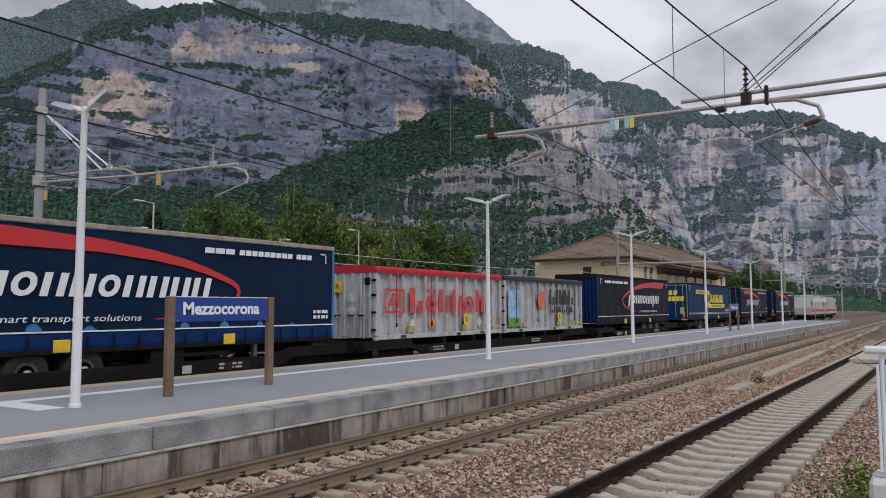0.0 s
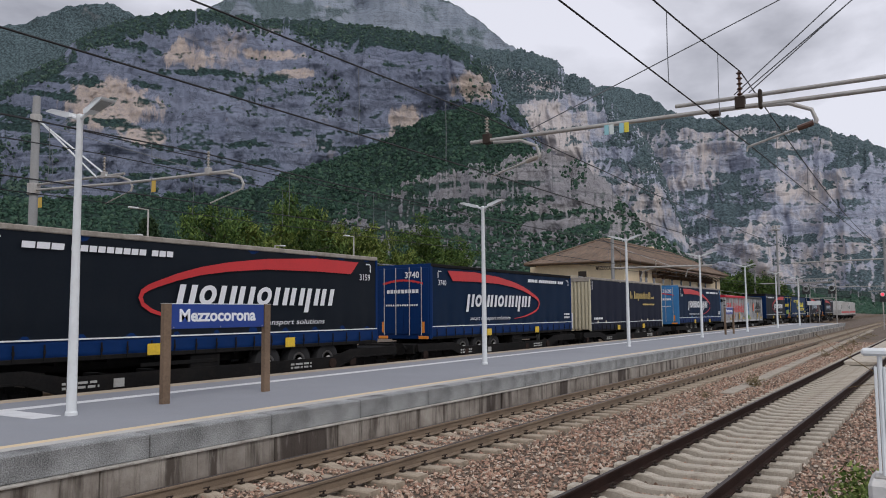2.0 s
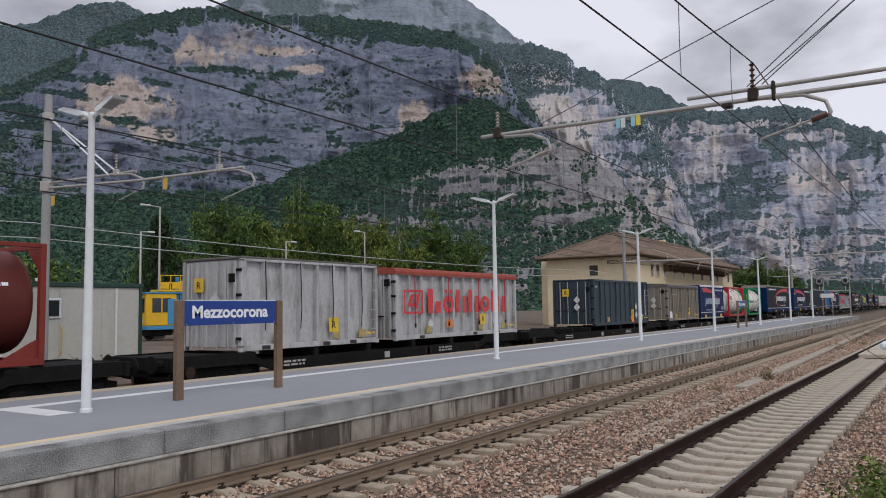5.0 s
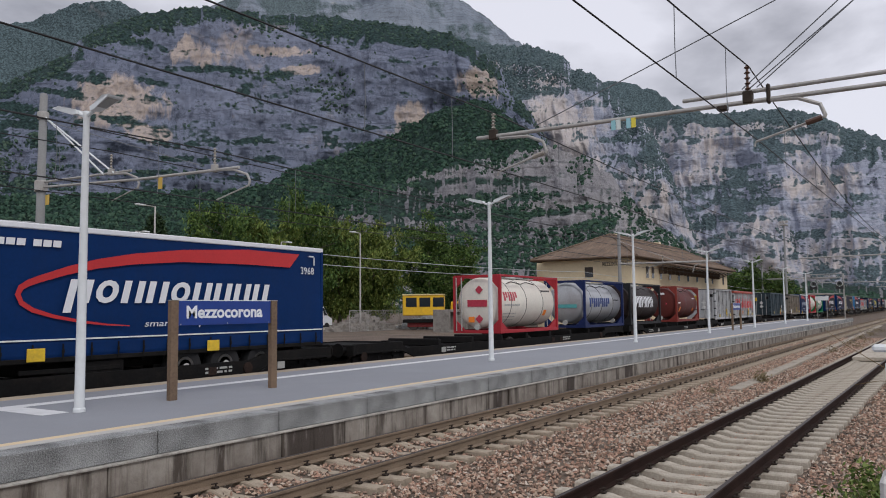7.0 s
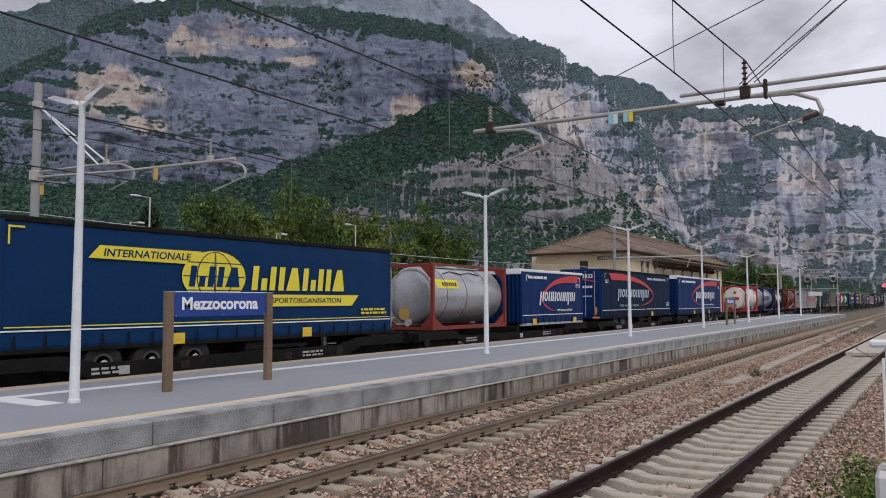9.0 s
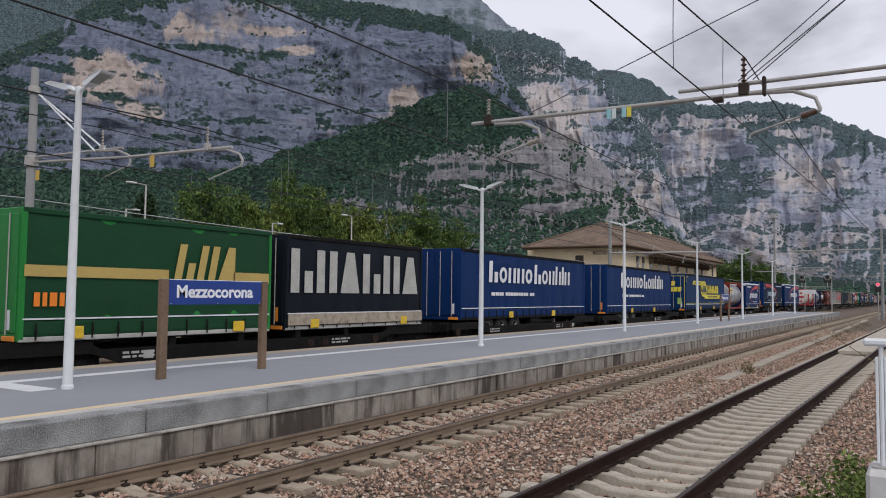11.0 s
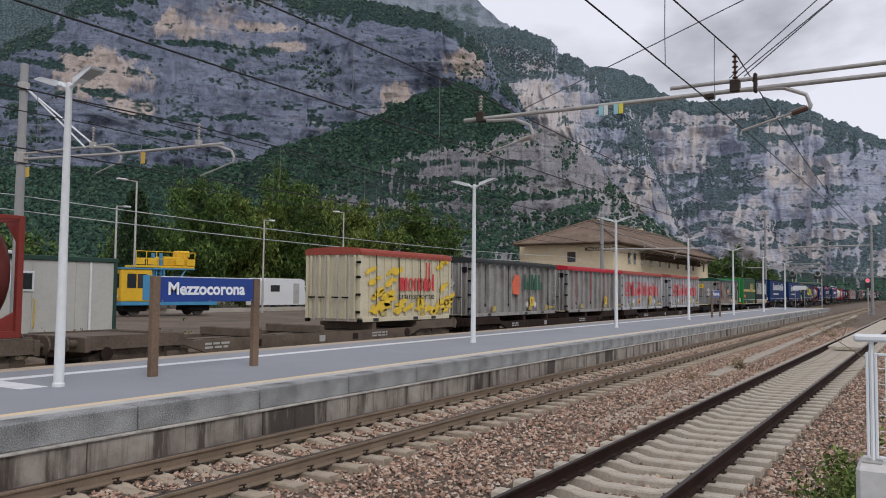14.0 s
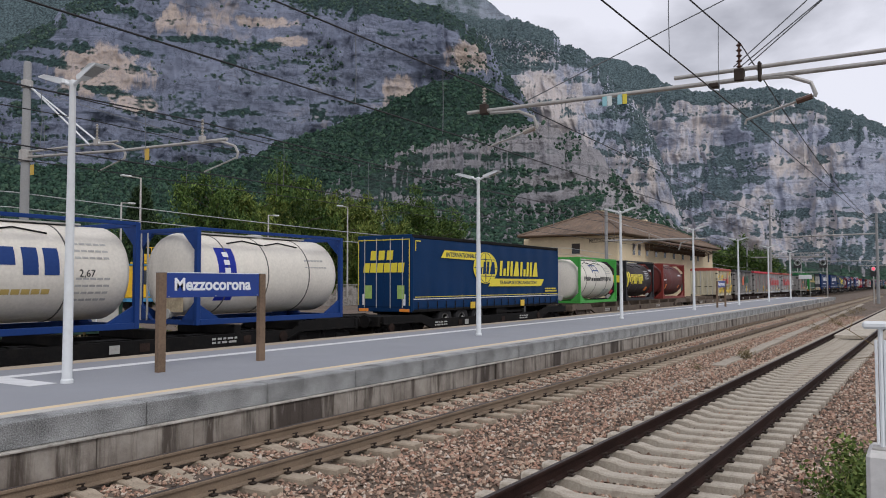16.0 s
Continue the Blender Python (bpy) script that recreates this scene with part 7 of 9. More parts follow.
def mar_mark(t, L, y):
    gm, om = paint("mark_dark_green", (0.02, 0.10, 0.06)), mat("mark_orange", (0.62, 0.22, 0.06), 0.5, var=0.2, big=2, fine=20)
    g = Geo()
    for k in range(4):
        pts = arc(-0.35, 2.75, 0.42 - 0.09 * k, 0.34 - 0.07 * k, 10, 200, 10)
        inn = arc(-0.35, 2.75, 0.38 - 0.09 * k, 0.30 - 0.07 * k, 10, 200, 10)
        for i in range(10):
            g.prism([pts[i], pts[i + 1], inn[i + 1], inn[i]], y - 0.004, y + 0.004)
    part("emblem", g, gm, t, "green and orange emblem of curves")
    flat(t, "emblem_base", arc(-0.3, 2.55, 0.55, 0.28, 180, 360, 12), y, om)
    blocks(t, "BBB", 0.7, 2.7, 2.2, 3.05, y, gm, 0.2)
    blocks(t, "www xxxxxxxxpp xxx", -0.6, 2.6, 1.95, 2.12, y, M_BLACKP)
    flat(t, "orange_plate", rect(0.15, 0.5, 1.42, 1.72), y, M_ORANGE)
    for x in (1.1, 1.75):
        diamond(t, x, y, 1.6, 0.2, DIAM)


def star_mark(t, L, y):
    flat(t, "picture_panel", rect(-4.1, -2.9, 1.5, 3.0), y, mat("panel_sky", (0.22, 0.36, 0.52), 0.5, var=0.4, big=1.2, fine=6))
    flat(t, "picture_meadow", rect(-4.1, -2.9, 1.35, 1.75), y - 0.008, mat("panel_green", (0.12, 0.26, 0.05), 0.5, var=0.4, big=2, fine=8))
    blocks(t, "BBBB", 0.2, 3.3, 2.35, 3.1, y, M_BLACKP)
    blocks(t, "BBBBBB", 0.3, 3.2, 1.95, 2.25, y, M_BLACKP)
    flat(t, "emblem", [(-0.9, 2.2), (-0.5, 2.1), (-0.2, 2.9), (-0.7, 3.0), (-1.1, 2.6)], y, mat("mark_redorange", (0.62, 0.12, 0.05), 0.5, var=0.2, big=2, fine=20))


def star2_mark(t, L, y):
    flat(t, "emblem", [(-0.6, 2.1), (0.1, 2.05), (0.2, 2.9), (-0.3, 3.05), (-0.7, 2.6)], y, mat("mark_redorange", (0.62, 0.12, 0.05), 0.5, var=0.2, big=2, fine=20))
    blocks(t, "BBBB", 0.6, 2.8, 2.3, 3.05, y, paint("mark_dark_green", (0.02, 0.10, 0.06)))
    for x in (1.0, 1.9):
        diamond(t, x, y, 1.6, 0.18, DIAM)


def slate_mark(t, L, y):
    flat(t, "orange_plate", rect(1.32, 1.75, 1.20, 1.50), y - 0.006, M_ORANGE)
    for z in (1.63, 2.12):
        diamond(t, 2.2, y, z, 0.22, DIAM)
    flat(t, "white_strip", rect(2.9, 3.5, 1.55, 1.62), y, M_WHITEP)
    bars(t, L / 2 - 0.75, L / 2 - 0.6, tuple(1.6 + 0.15 * k for k in range(11)), 0.09, y, M_WHITEP, 8)
    lettering("3039", 0.17, M_WHITEP, t, Matrix.Translation((-L / 2 + 0.35, y - 0.006, 3.25)) @ SIDE, label="white fleet number")


def main_mark(t, L, y):
    rs = random.Random(3)
    g = Geo()
    for k in range(40):
        x, z = rs.uniform(-2.9, 2.9), 1.4 + 1.9 * rs.random() ** 2
        if -0.9 < x < 2.0 and z > 1.75:
            continue
        # a splash: a long drop with a few smaller ones beside it
        for q in range(4):
            r, tilt = rs.uniform(0.05, 0.16), rs.uniform(-0.4, 0.9)
            cx, cz = x + q * 0.14 + rs.uniform(-0.05, 0.05), z + q * 0.05 + rs.uniform(-0.05, 0.05)
            g.prism([(cx + 1.5 * r * math.cos(a) - 0.4 * tilt * r * math.sin(a), cz + 0.7 * r * math.sin(a) + tilt * r * math.cos(a)) for a in (0, 0.7, 1.4, 2.1, 2.8, 3.5, 4.2, 4.9, 5.6)], y - 0.004 - 0.001 * q, y + 0.004)
    part("yellow_splashes", g, M_YEL, t, "scattered yellow splashes")
    blocks(t, "wxxxxi", -0.75, 1.75, 2.2, 2.85, y, REDMARK)
    flat(t, "red_line", rect(1.12, 1.20, 2.2, 3.3), y, REDMARK)
    flat(t, "red_line", rect(1.34, 1.42, 2.2, 3.3), y, REDMARK)
    lettering("transporte", 0.34, M_BLACKP, t, Matrix.Translation((0.5, y - 0.006, 1.95)) @ SIDE, 2.5, label="thin dark lettering")


def grey_mark(t, L, y):
    flat(t, "notice", rect(-3.6, -3.0, 1.3, 1.75), y, M_WHITEP)
    flat(t, "hatch_a", rect(-2.9, -1.9, 2.9, 2.94), y, M_GREY)
    flat(t, "hatch_b", rect(2.2, 3.1, 2.9, 2.94), y, M_GREY)


# ---- the consist, from the locomotives back ----
def locomotive(a, b, body, label):
    c, h = (a + b) / 2, (b - a) / 2
    t = on_train("locomotive", label, "locomotive", c, "locomotives")
    g = Geo()
    sec = [(-h + 0.4, 1.1), (h - 0.4, 1.1), (h - 0.3, 2.1), (h - 1.0, 3.75), (-h + 1.0, 3.75), (-h + 0.3, 2.1)]
    g.prism(sec, -1.45, 1.45)
    part("body", g, body, t)
    part("underframe", Geo().box(-h + 0.4, h - 0.4, -1.4, 1.4, 0.75, 1.1, 0.03), M_BLACKIRON, t)
    part("roof", Geo().box(-h + 1.2, h - 1.2, -1.1, 1.1, 3.75, 3.95, 0.08), M_GREY, t)
    part("stripe", Geo().box(-h + 0.8, h - 0.8, -1.462, -1.45, 1.5, 1.85), M_REDP, t)
    for x in (-h + 1.6, h - 1.6):
        part("cab_window", Geo().box(x - 0.45, x + 0.45, -1.465, -1.45, 2.35, 3.1, 0.01), M_GLASS, t)
    part("grille", Geo().box(-h + 3.0, h - 3.0, -1.462, -1.45, 2.6, 3.3), M_GREY, t)
    g = Geo()
    g.tube([(2.0, 0, 3.95), (3.6, 0, 4.6), (2.4, 0, 5.0)], 0.04, 5).tube([(2.4, -0.9, 5.02), (2.4, 0.9, 5.02)], 0.04, 5)
    part("pantograph", g, M_BLACKIRON, t)
    fm, wm = BOGIES[M_BLACKIRON.name]
    for x in (-h + 3.6, h - 3.6):
        bo = shared("bogie", fm, t, pose(x, 0, 0))
        for dx in (-0.9, 0.9):
            shared("wheelset", wm, bo, pose(dx, 0, 0))


locomotive(143.2, 160.4, M_GREY, "pale grey electric locomotive with a red stripe")
locomotive(125.4, 142.6, M_GREY, "pale grey electric locomotive with a red stripe")
WAGONS = [(97, 113.6, 1), (78, 95.4, 1), (59.2, 76.2, 1), (40.7, 57.6, 1), (20.3, 40.5, 0), (3.7, 20.1, 1), (-14.2, 3.5, 1), (-30.3, -14.4, 1), (-47.4, -30.6, 1), (-63.8, -47.6, 0), (-81.6, -64.1, 0), (-102.4, -81.9, 0), (-122.0, -102.7, 0), (-141.8, -122.3, 0), (-168.4, -142.0, 0), (-184.3, -168.7, 1), (-200.3, -184.5, 1), (-218.0, -200.6, 0), (-234.6, -218.3, 1), (-252.4, -234.9, 1), (-269.3, -252.7, 1), (-287.6, -269.6, 0), (-305.2, -287.9, 0)]
for k, (a, b, pk) in enumerate(WAGONS):
    wagon(a, b, "pocket" if pk else "flat", None, b - a > 24, k)
for k, (a, b) in enumerate([(-327.0, -305.4), (-347.4, -327.3)]):
    wagon(a, b, "flat", M_BROWNIRON, False, 40 + k)
for k, (a, b) in enumerate([(-365.3, -347.7), (-390.3, -365.5)]):
    wagon(a, b, "flat", M_TANIRON, k == 1, 50 + k)
wagon(-408.0, -390.6, "pocket", None, False, 60)
wagon(-427.5, -408.3, "flat", None, False, 61)

PALE = mat("livery_pale_blue", (0.42, 0.48, 0.56), 0.5, var=0.1, big=1, fine=20)
trailer(98.4, 112.0, 1.26, 4.1, DARK, NAVY, M_ROOF, "dark curtain-sided semi-trailer riding on a pocket wagon", 1, livery=pan_livery(False, PALE, slogan=False))
trailer(79.2, 92.8, 1.26, 4.1, DARK, NAVY, M_ROOF, "dark navy curtain-sided semi-trailer with a red band", 2, livery=pan_livery(False, PALE, slogan=False))
trailer(60.6, 74.2, 1.26, 4.1, LKWB, LKWB, M_BLACKIRON, "royal blue curtain-sided semi-trailer with yellow bands and globe", 3, livery=lkw_livery, end_marks=lkw_end)
trailer(41.7, 55.3, 1.26, 4.1, DARK, BLUE, M_BLACKIRON, "dark curtain-sided semi-trailer with a red band and blue bulkhead", 4, rear=False, livery=pan_livery(True))
box_container(30.7, 39.6, SILVER, TARPDARK, "silver ribbed container with a dark tarpaulin and picture panel", 5, mark=star_mark, straps=M_BLACKIRON)
box_container(21.35, 30.45, SILVER, TARPRED, "silver ribbed container with a red tarpaulin and red mark", 6, mark=lob_mark, straps=TARPRED)
trailer(5.5, 19.1, 1.26, 4.14, NAVY, SKYB, M_ROOF, "navy curtain-sided semi-trailer with light blue rear doors", 7, number="3620", livery=pan_livery(False), end_marks=pan_end(), skirt=BLUE)
trailer(-12.4, 1.2, 1.14, 4.14, MIDN, CREAM, M_ROOF, "midnight-blue curtain-sided semi-trailer with cream bulkhead and gold mark", 8, rear=False, livery=dag_livery)
trailer(-28.7, -15.1, 1.26, 4.10, NAVY, BLUE, M_BLACKIRON, "navy curtain-sided semi-trailer with blue rear doors and red band", 9, number="3740", livery=pan_livery(False), end_marks=pan_end(), skirt=BLUE)
trailer(-45.7, -32.1, 1.26, 4.14, DARK, BLUE, M_ROOF, "black curtain-sided semi-trailer with blue ribbed bulkhead", 10, rear=False, number="3159", livery=pan_livery(True), skirt=BLUE)
tank(-54.65, -48.6, TANKW, FGREEN, "white tank container in a green frame", 11, green_mark)
tank(-62.65, -56.6, TANKW, FRED, "white tank container in a red frame", 12, tws_mark)
trailer(-72.4, -65.0, 1.14, 3.72, paint("curtain_dull_blue", (0.005, 0.018, 0.066), 0.6), BLUE, M_WHITEP, "dull blue curtain-sided swap body with a red band", 13, swap=True, livery=pan_livery(False, PALE, url=True))
box_container(-80.6, -72.75, OLIVE, TARPGREY, "taupe ribbed bulk container under a grey tarpaulin", 14, pitch=0.40, mark=grey_mark, ribs=0.07)
box_container(-93.95, -84.8, SLATE, SLATE, "slate-grey ribbed container with hazard diamonds", 15, pitch=0.75, tarp=False, z1=3.68, mark=slate_mark, ribs=0.05)
box_container(-112.2, -103.1, SILVER, TARPRUST, "silver ribbed container with a faded red tarpaulin", 16, mark=lob_mark, straps=TARPRED)
box_container(-119.3, -113.2, SILVER, TARPGREY, "short pale ribbed container", 17, tarp=False, mark=None)
tank(-130.85, -124.8, TANKBR, FMAR, "maroon tank container in a maroon frame", 18, maroon_mark)
tank(-140.9, -134.75, TANKDK, FBLACK, "black tank container in a black frame", 19, dark_mark)
tank(-148.2, -142.15, TANKS, paint("frame_navy", (0.014, 0.024, 0.085)), "steel tank container in a navy frame", 20, adami_mark)
tank(-157.8, -151.75, TANKW, FRED, "white tank container in a red frame with hazard diamonds", 21, tws_mark)
trailer(-183.1, -169.5, 1.2, 4.12, BLUE, BLUE, M_WHITEP, "bright blue curtain-sided semi-trailer with a red band", 22, rear=False, number="3968", livery=pan_livery(True))
trailer(-198.8, -185.2, 1.26, 4.1, NAVY, BLUE, M_BLACKIRON, "navy curtain-sided semi-trailer with red-edged blue doors", 23, number="3833", livery=pan_livery(False, PALE), end_marks=pan_end(), skirt=NAVY)
trailer(-209.1, -201.7, 1.14, 3.74, BLUE, BLUE, M_WHITEP, "blue curtain-sided swap body with a red band and white url line", 24, swap=True, rear=False, number="0713", livery=pan_livery(True))
tank(-216.55, -210.5, TANKS, FMAR, "steel tank container in a maroon frame with a yellow sticker", 25, bert_mark)
trailer(-233.0, -219.4, 1.2, 4.06, LKWB, LKWB, M_BLACKIRON, "royal blue curtain-sided semi-trailer with yellow globe and bands", 26, livery=lkw_livery, end_marks=lkw_end)
trailer(-250.8, -237.2, 1.2, 4.1, BLUE, BLUE, M_BLACKIRON, "blue curtain-sided semi-trailer with large white mark", 27, livery=tra_livery)
trailer(-267.9, -254.4, 1.2, 4.1, BLUE, BLUE, M_BLACKIRON, "blue curtain-sided semi-trailer with large white mark", 28, livery=tra_livery)
trailer(-278.1, -270.8, 1.14, 3.95, DARK, DARK, M_BLACKIRON, "dark grey swap body with a tan skirt and grey mark", 29, swap=True, livery=fer_livery)
trailer(-286.1, -278.75, 1.14, 3.95, GREEN, GREEND, GREEN, "dark green swap body with gold mark and bright green end", 30, swap=True, livery=sae_livery)
box_container(-298.05, -288.95, ZINC, TARPGREEN, "zinc-grey ribbed container under a green tarpaulin", 31, mark=mar_mark, rope=paint("strap_orange_red", (0.62, 0.10, 0.05)))
box_container(-315.25, -306.15, SILVER, TARPRUST, "silver ribbed container with a red tarpaulin and red mark", 32, mark=lob_mark, straps=TARPRED)
box_container(-326.8, -317.7, SILVER, TARPRUST, "silver ribbed container with a faded red tarpaulin and red mark", 33, mark=lob_mark, straps=TARPRED)
box_container(-336.1, -327.0, ZINC, TARPRED, "weathered grey ribbed container under a bright red tarpaulin", 34, straps=TARPRED)
box_container(-346.8, -337.7, ZINC, TARPDARK, "grey ribbed container with a dark tarpaulin and orange emblem", 35, mark=star2_mark, straps=M_BLACKIRON)
box_container(-354.6, -348.55, CREAM, TARPRUST, "cream container with yellow splashes and a rust-red tarpaulin", 36, pitch=0.42, mark=main_mark, ribs=0.05, end_items=False)
tank(-372.4, -366.35, TANKBR, FMAR, "maroon tank container in a red-brown frame", 37, maroon_mark)
tank(-380.75, -374.7, TANKDK, FBLACK, "dark brown tank container with large yellow mark", 38, rin_mark)
tank(-388.65, -382.6, TANKW, FLIME, "white tank container in a lime green frame", 39, hs_mark)
trailer(-405.5, -391.9, 1.2, 4.06, LKWB, LKWB, M_BLACKIRON, "royal blue curtain-sided semi-trailer with green door stickers", 40, livery=lkw_livery, end_marks=lkw_end)
tank(-415.55, -409.5, TANKW, FBLUE, "white tank container in a blue frame with a dark blue sticker", 41, exs_mark)
tank(-424.3, -417.3, TANKW, FBLUE, "cream tank container in a blue frame with large navy mark", 42, white_mark)
# ---- station house ----
M_STUCCO = mat("cream_stucco", (0.68, 0.57, 0.385), 0.9, var=0.10, big=0.25, fine=12.0, bump=0.15, dirt=(0.52, 0.43, 0.29), dirt_amt=0.5)
M_TILE = mat("roof_tile", (0.165, 0.115, 0.082), 0.9, var=0.35, big=0.5, fine=5.0, bump=0.5, dirt=(0.085, 0.072, 0.06), dirt_amt=0.8)
M_EAVE = mat("eave_wood", (0.10, 0.065, 0.04), 0.8, var=0.2, big=1, fine=10)
M_SHUT = mat("shutter_brown", (0.045, 0.035, 0.028), 0.7, var=0.2, big=2, fine=20)


def station_house():
    t = thing("station_house", "two-storey cream station building with a brown hipped tile roof", "house")
    x0, x1, y0, y1, z0, ze = 72.7, 112.5, 25.0, 34.3, 0.0, 7.05
    part("wall_front", Geo().box(x0, x1, y0, y0 + 0.4, z0, ze), M_STUCCO, t)
    part("wall_back", Geo().box(x0, x1, y1 - 0.4, y1, z0, ze), M_STUCCO, t)
    part("wall_end", Geo().box(x0, x0 + 0.4, y0 + 0.4, y1 - 0.4, z0, ze), M_STUCCO, t)
    part("wall_end", Geo().box(x1 - 0.4, x1, y0 + 0.4, y1 - 0.4, z0, ze), M_STUCCO, t)
    part("wing", Geo().box(x0 + 2.0, x0 + 14, y1 + 0.003, y1 + 1.6, z0, ze - 0.1), M_STUCCO, t)
    # hipped roof of ribbed tile slopes
    o, zr, ym = 0.9, 9.95, (y0 + y1) / 2
    ax, bx, ay, by = x0 - o, x1 + o, y0 - o, y1 + o
    r0, r1 = x0 + 7.0, x1 - 7.0
    slopes = {"roof_front": [(ax, ay), (bx, ay), (r1, ym), (r0, ym)], "roof_back": [(bx, by), (ax, by), (r0, ym), (r1, ym)]}
    for name, (p, q, r, s) in slopes.items():
        n = 150
        vs, fs = [], []
        for k in range(n + 1):
            u = k / n
            lift = 0.07 * (k % 2)
            vs.append((p[0] + (q[0] - p[0]) * u, p[1], ze + lift))
            vs.append((s[0] + (r[0] - s[0]) * u, s[1], zr + lift))
        fs = [(2 * k, 2 * k + 2, 2 * k + 3, 2 * k + 1) for k in range(n)]
        part(name, Geo().add(vs, fs), M_TILE, t)
    for name, xe, xr in (("roof_hip", ax, r0), ("roof_hip", bx, r1)):
        n = 46
        vs = []
        for k in range(n + 1):
            y = ay + (by - ay) * k / n
            w = 1 - abs(2 * k / n - 1)
            vs += [(xe, y, ze + 0.07 * (k % 2)), (xe + (xr - xe) * w, y if w >= 1 else y + (ym - y) * 0.0, ze + (zr - ze) * w + 0.07 * (k % 2))]
        part(name, Geo().add(vs, [(2 * k, 2 * k + 2, 2 * k + 3, 2 * k + 1) for k in range(n)]), M_TILE, t)
    part("soffit", Geo().box(ax, bx, ay, by, ze - 0.12, ze - 0.004), M_EAVE, t)
    part("ridge_tile", Geo().tube([(r0, ym, zr + 0.06), (r1, ym, zr + 0.06)], 0.14, 8), M_TILE, t)
    for q in (ay, by):
        part("hip_tile", Geo().tube([(ax, q, ze + 0.06), (r0, ym, zr + 0.06)], 0.12, 6), M_TILE, t)
        part("hip_tile", Geo().tube([(bx, q, ze + 0.06), (r1, ym, zr + 0.06)], 0.12, 6), M_TILE, t)
    part("gutter", Geo().tube([(ax - 0.05, ay - 0.05, ze - 0.02), (bx + 0.05, ay - 0.05, ze - 0.02)], 0.09, 6), M_EAVE, t)
    part("gutter", Geo().tube([(ax - 0.05, ay - 0.05, ze - 0.02), (ax - 0.05, by, ze - 0.02)], 0.09, 6), M_EAVE, t)
    # deep bracketed canopy along the middle of the track side
    part("canopy", Geo().add([(81.0, 25.0, 6.95), (106.5, 25.0, 6.95), (106.5, 22.9, 6.45), (81.0, 22.9, 6.45), (81.0, 25.0, 7.05), (106.5, 25.0, 7.05), (106.5, 22.9, 6.55), (81.0, 22.9, 6.55)], [(0, 1, 2, 3), (4, 5, 6, 7), (0, 1, 5, 4), (1, 2, 6, 5), (2, 3, 7, 6), (3, 0, 4, 7)]), M_TILE, t)
    br = Geo().prism([(-0.07, 0), (0.07, 0), (0.07, 0.7), (-0.07, 0.7)], 0, 0.4).mesh("bracket", M_EAVE)
    for k in range(17):
        shared("bracket", br, t, pose(81.4 + k * 1.55, 24.55, 5.75))
        part("bracket_arm", Geo().tube([(81.4 + k * 1.55, 24.9, 5.8), (81.4 + k * 1.55, 23.2, 6.4)], 0.07, 4), M_EAVE, t)
    for x, z in ((r0 + 4, 10.4), (r1 - 6, 10.5)):
        part("chimney", Geo().box(x - 0.4, x + 0.4, ym + 0.6, ym + 1.3, 9.0, z, 0.03), M_STUCCO, t)

    def window(x, y, z, w, h, front):
        f = part("window", Geo().box(x - (w / 2 + 0.1 if front else 0.04), x + (w / 2 + 0.1 if front else 0.02), y - (0.04 if front else w / 2 + 0.1), y + (0.02 if front else w / 2 + 0.1), z - 0.1, z + h + 0.1, 0.01), M_STUCCO, t)
        part("pane", Geo().box(x - (w / 2 if front else 0.06), x + (w / 2 if front else -0.035), y - (0.06 if front else w / 2), y + (-0.035 if front else w / 2), z, z + h), M_GLASS, f)
        part("shutter", Geo().box(x - (w / 2 if front else 0.09), x + (w / 2 if front else -0.062), y - (0.09 if front else w / 2), y + (-0.062 if front else w / 2), z + h * 0.45, z + h), M_SHUT, f)

    for x in (77.5, 79.3, 82.0, 85.3, 88.7, 92.5, 96.5, 100.5, 104.0, 109.9):
        window(x, y0, 5.15, 0.75, 1.15, True)
    for y in (29.25,):
        window(x0, y, 5.2, 0.85, 1.0, False)
    window(x0, 31.9, 1.4, 1.0, 1.6, False)
    window(x0 + 2.0, 34.95, 5.4, 0.35, 1.0, False)
    for x in (78, 84, 90, 96, 102, 108):
        window(x, y0, 1.2, 1.1, 2.2, True)
    bt = plain("faded_lettering", (0.10, 0.075, 0.05), 0.8)
    lettering("MEZZOCORONA", 0.55, bt, t, Matrix.Translation((x0 - 0.012, 26.55, 6.45)) @ pose(0, 0, 0, 90, 0, -90), 2.6, bold=0.01, label="dark faded station name")
    return t


station_house()


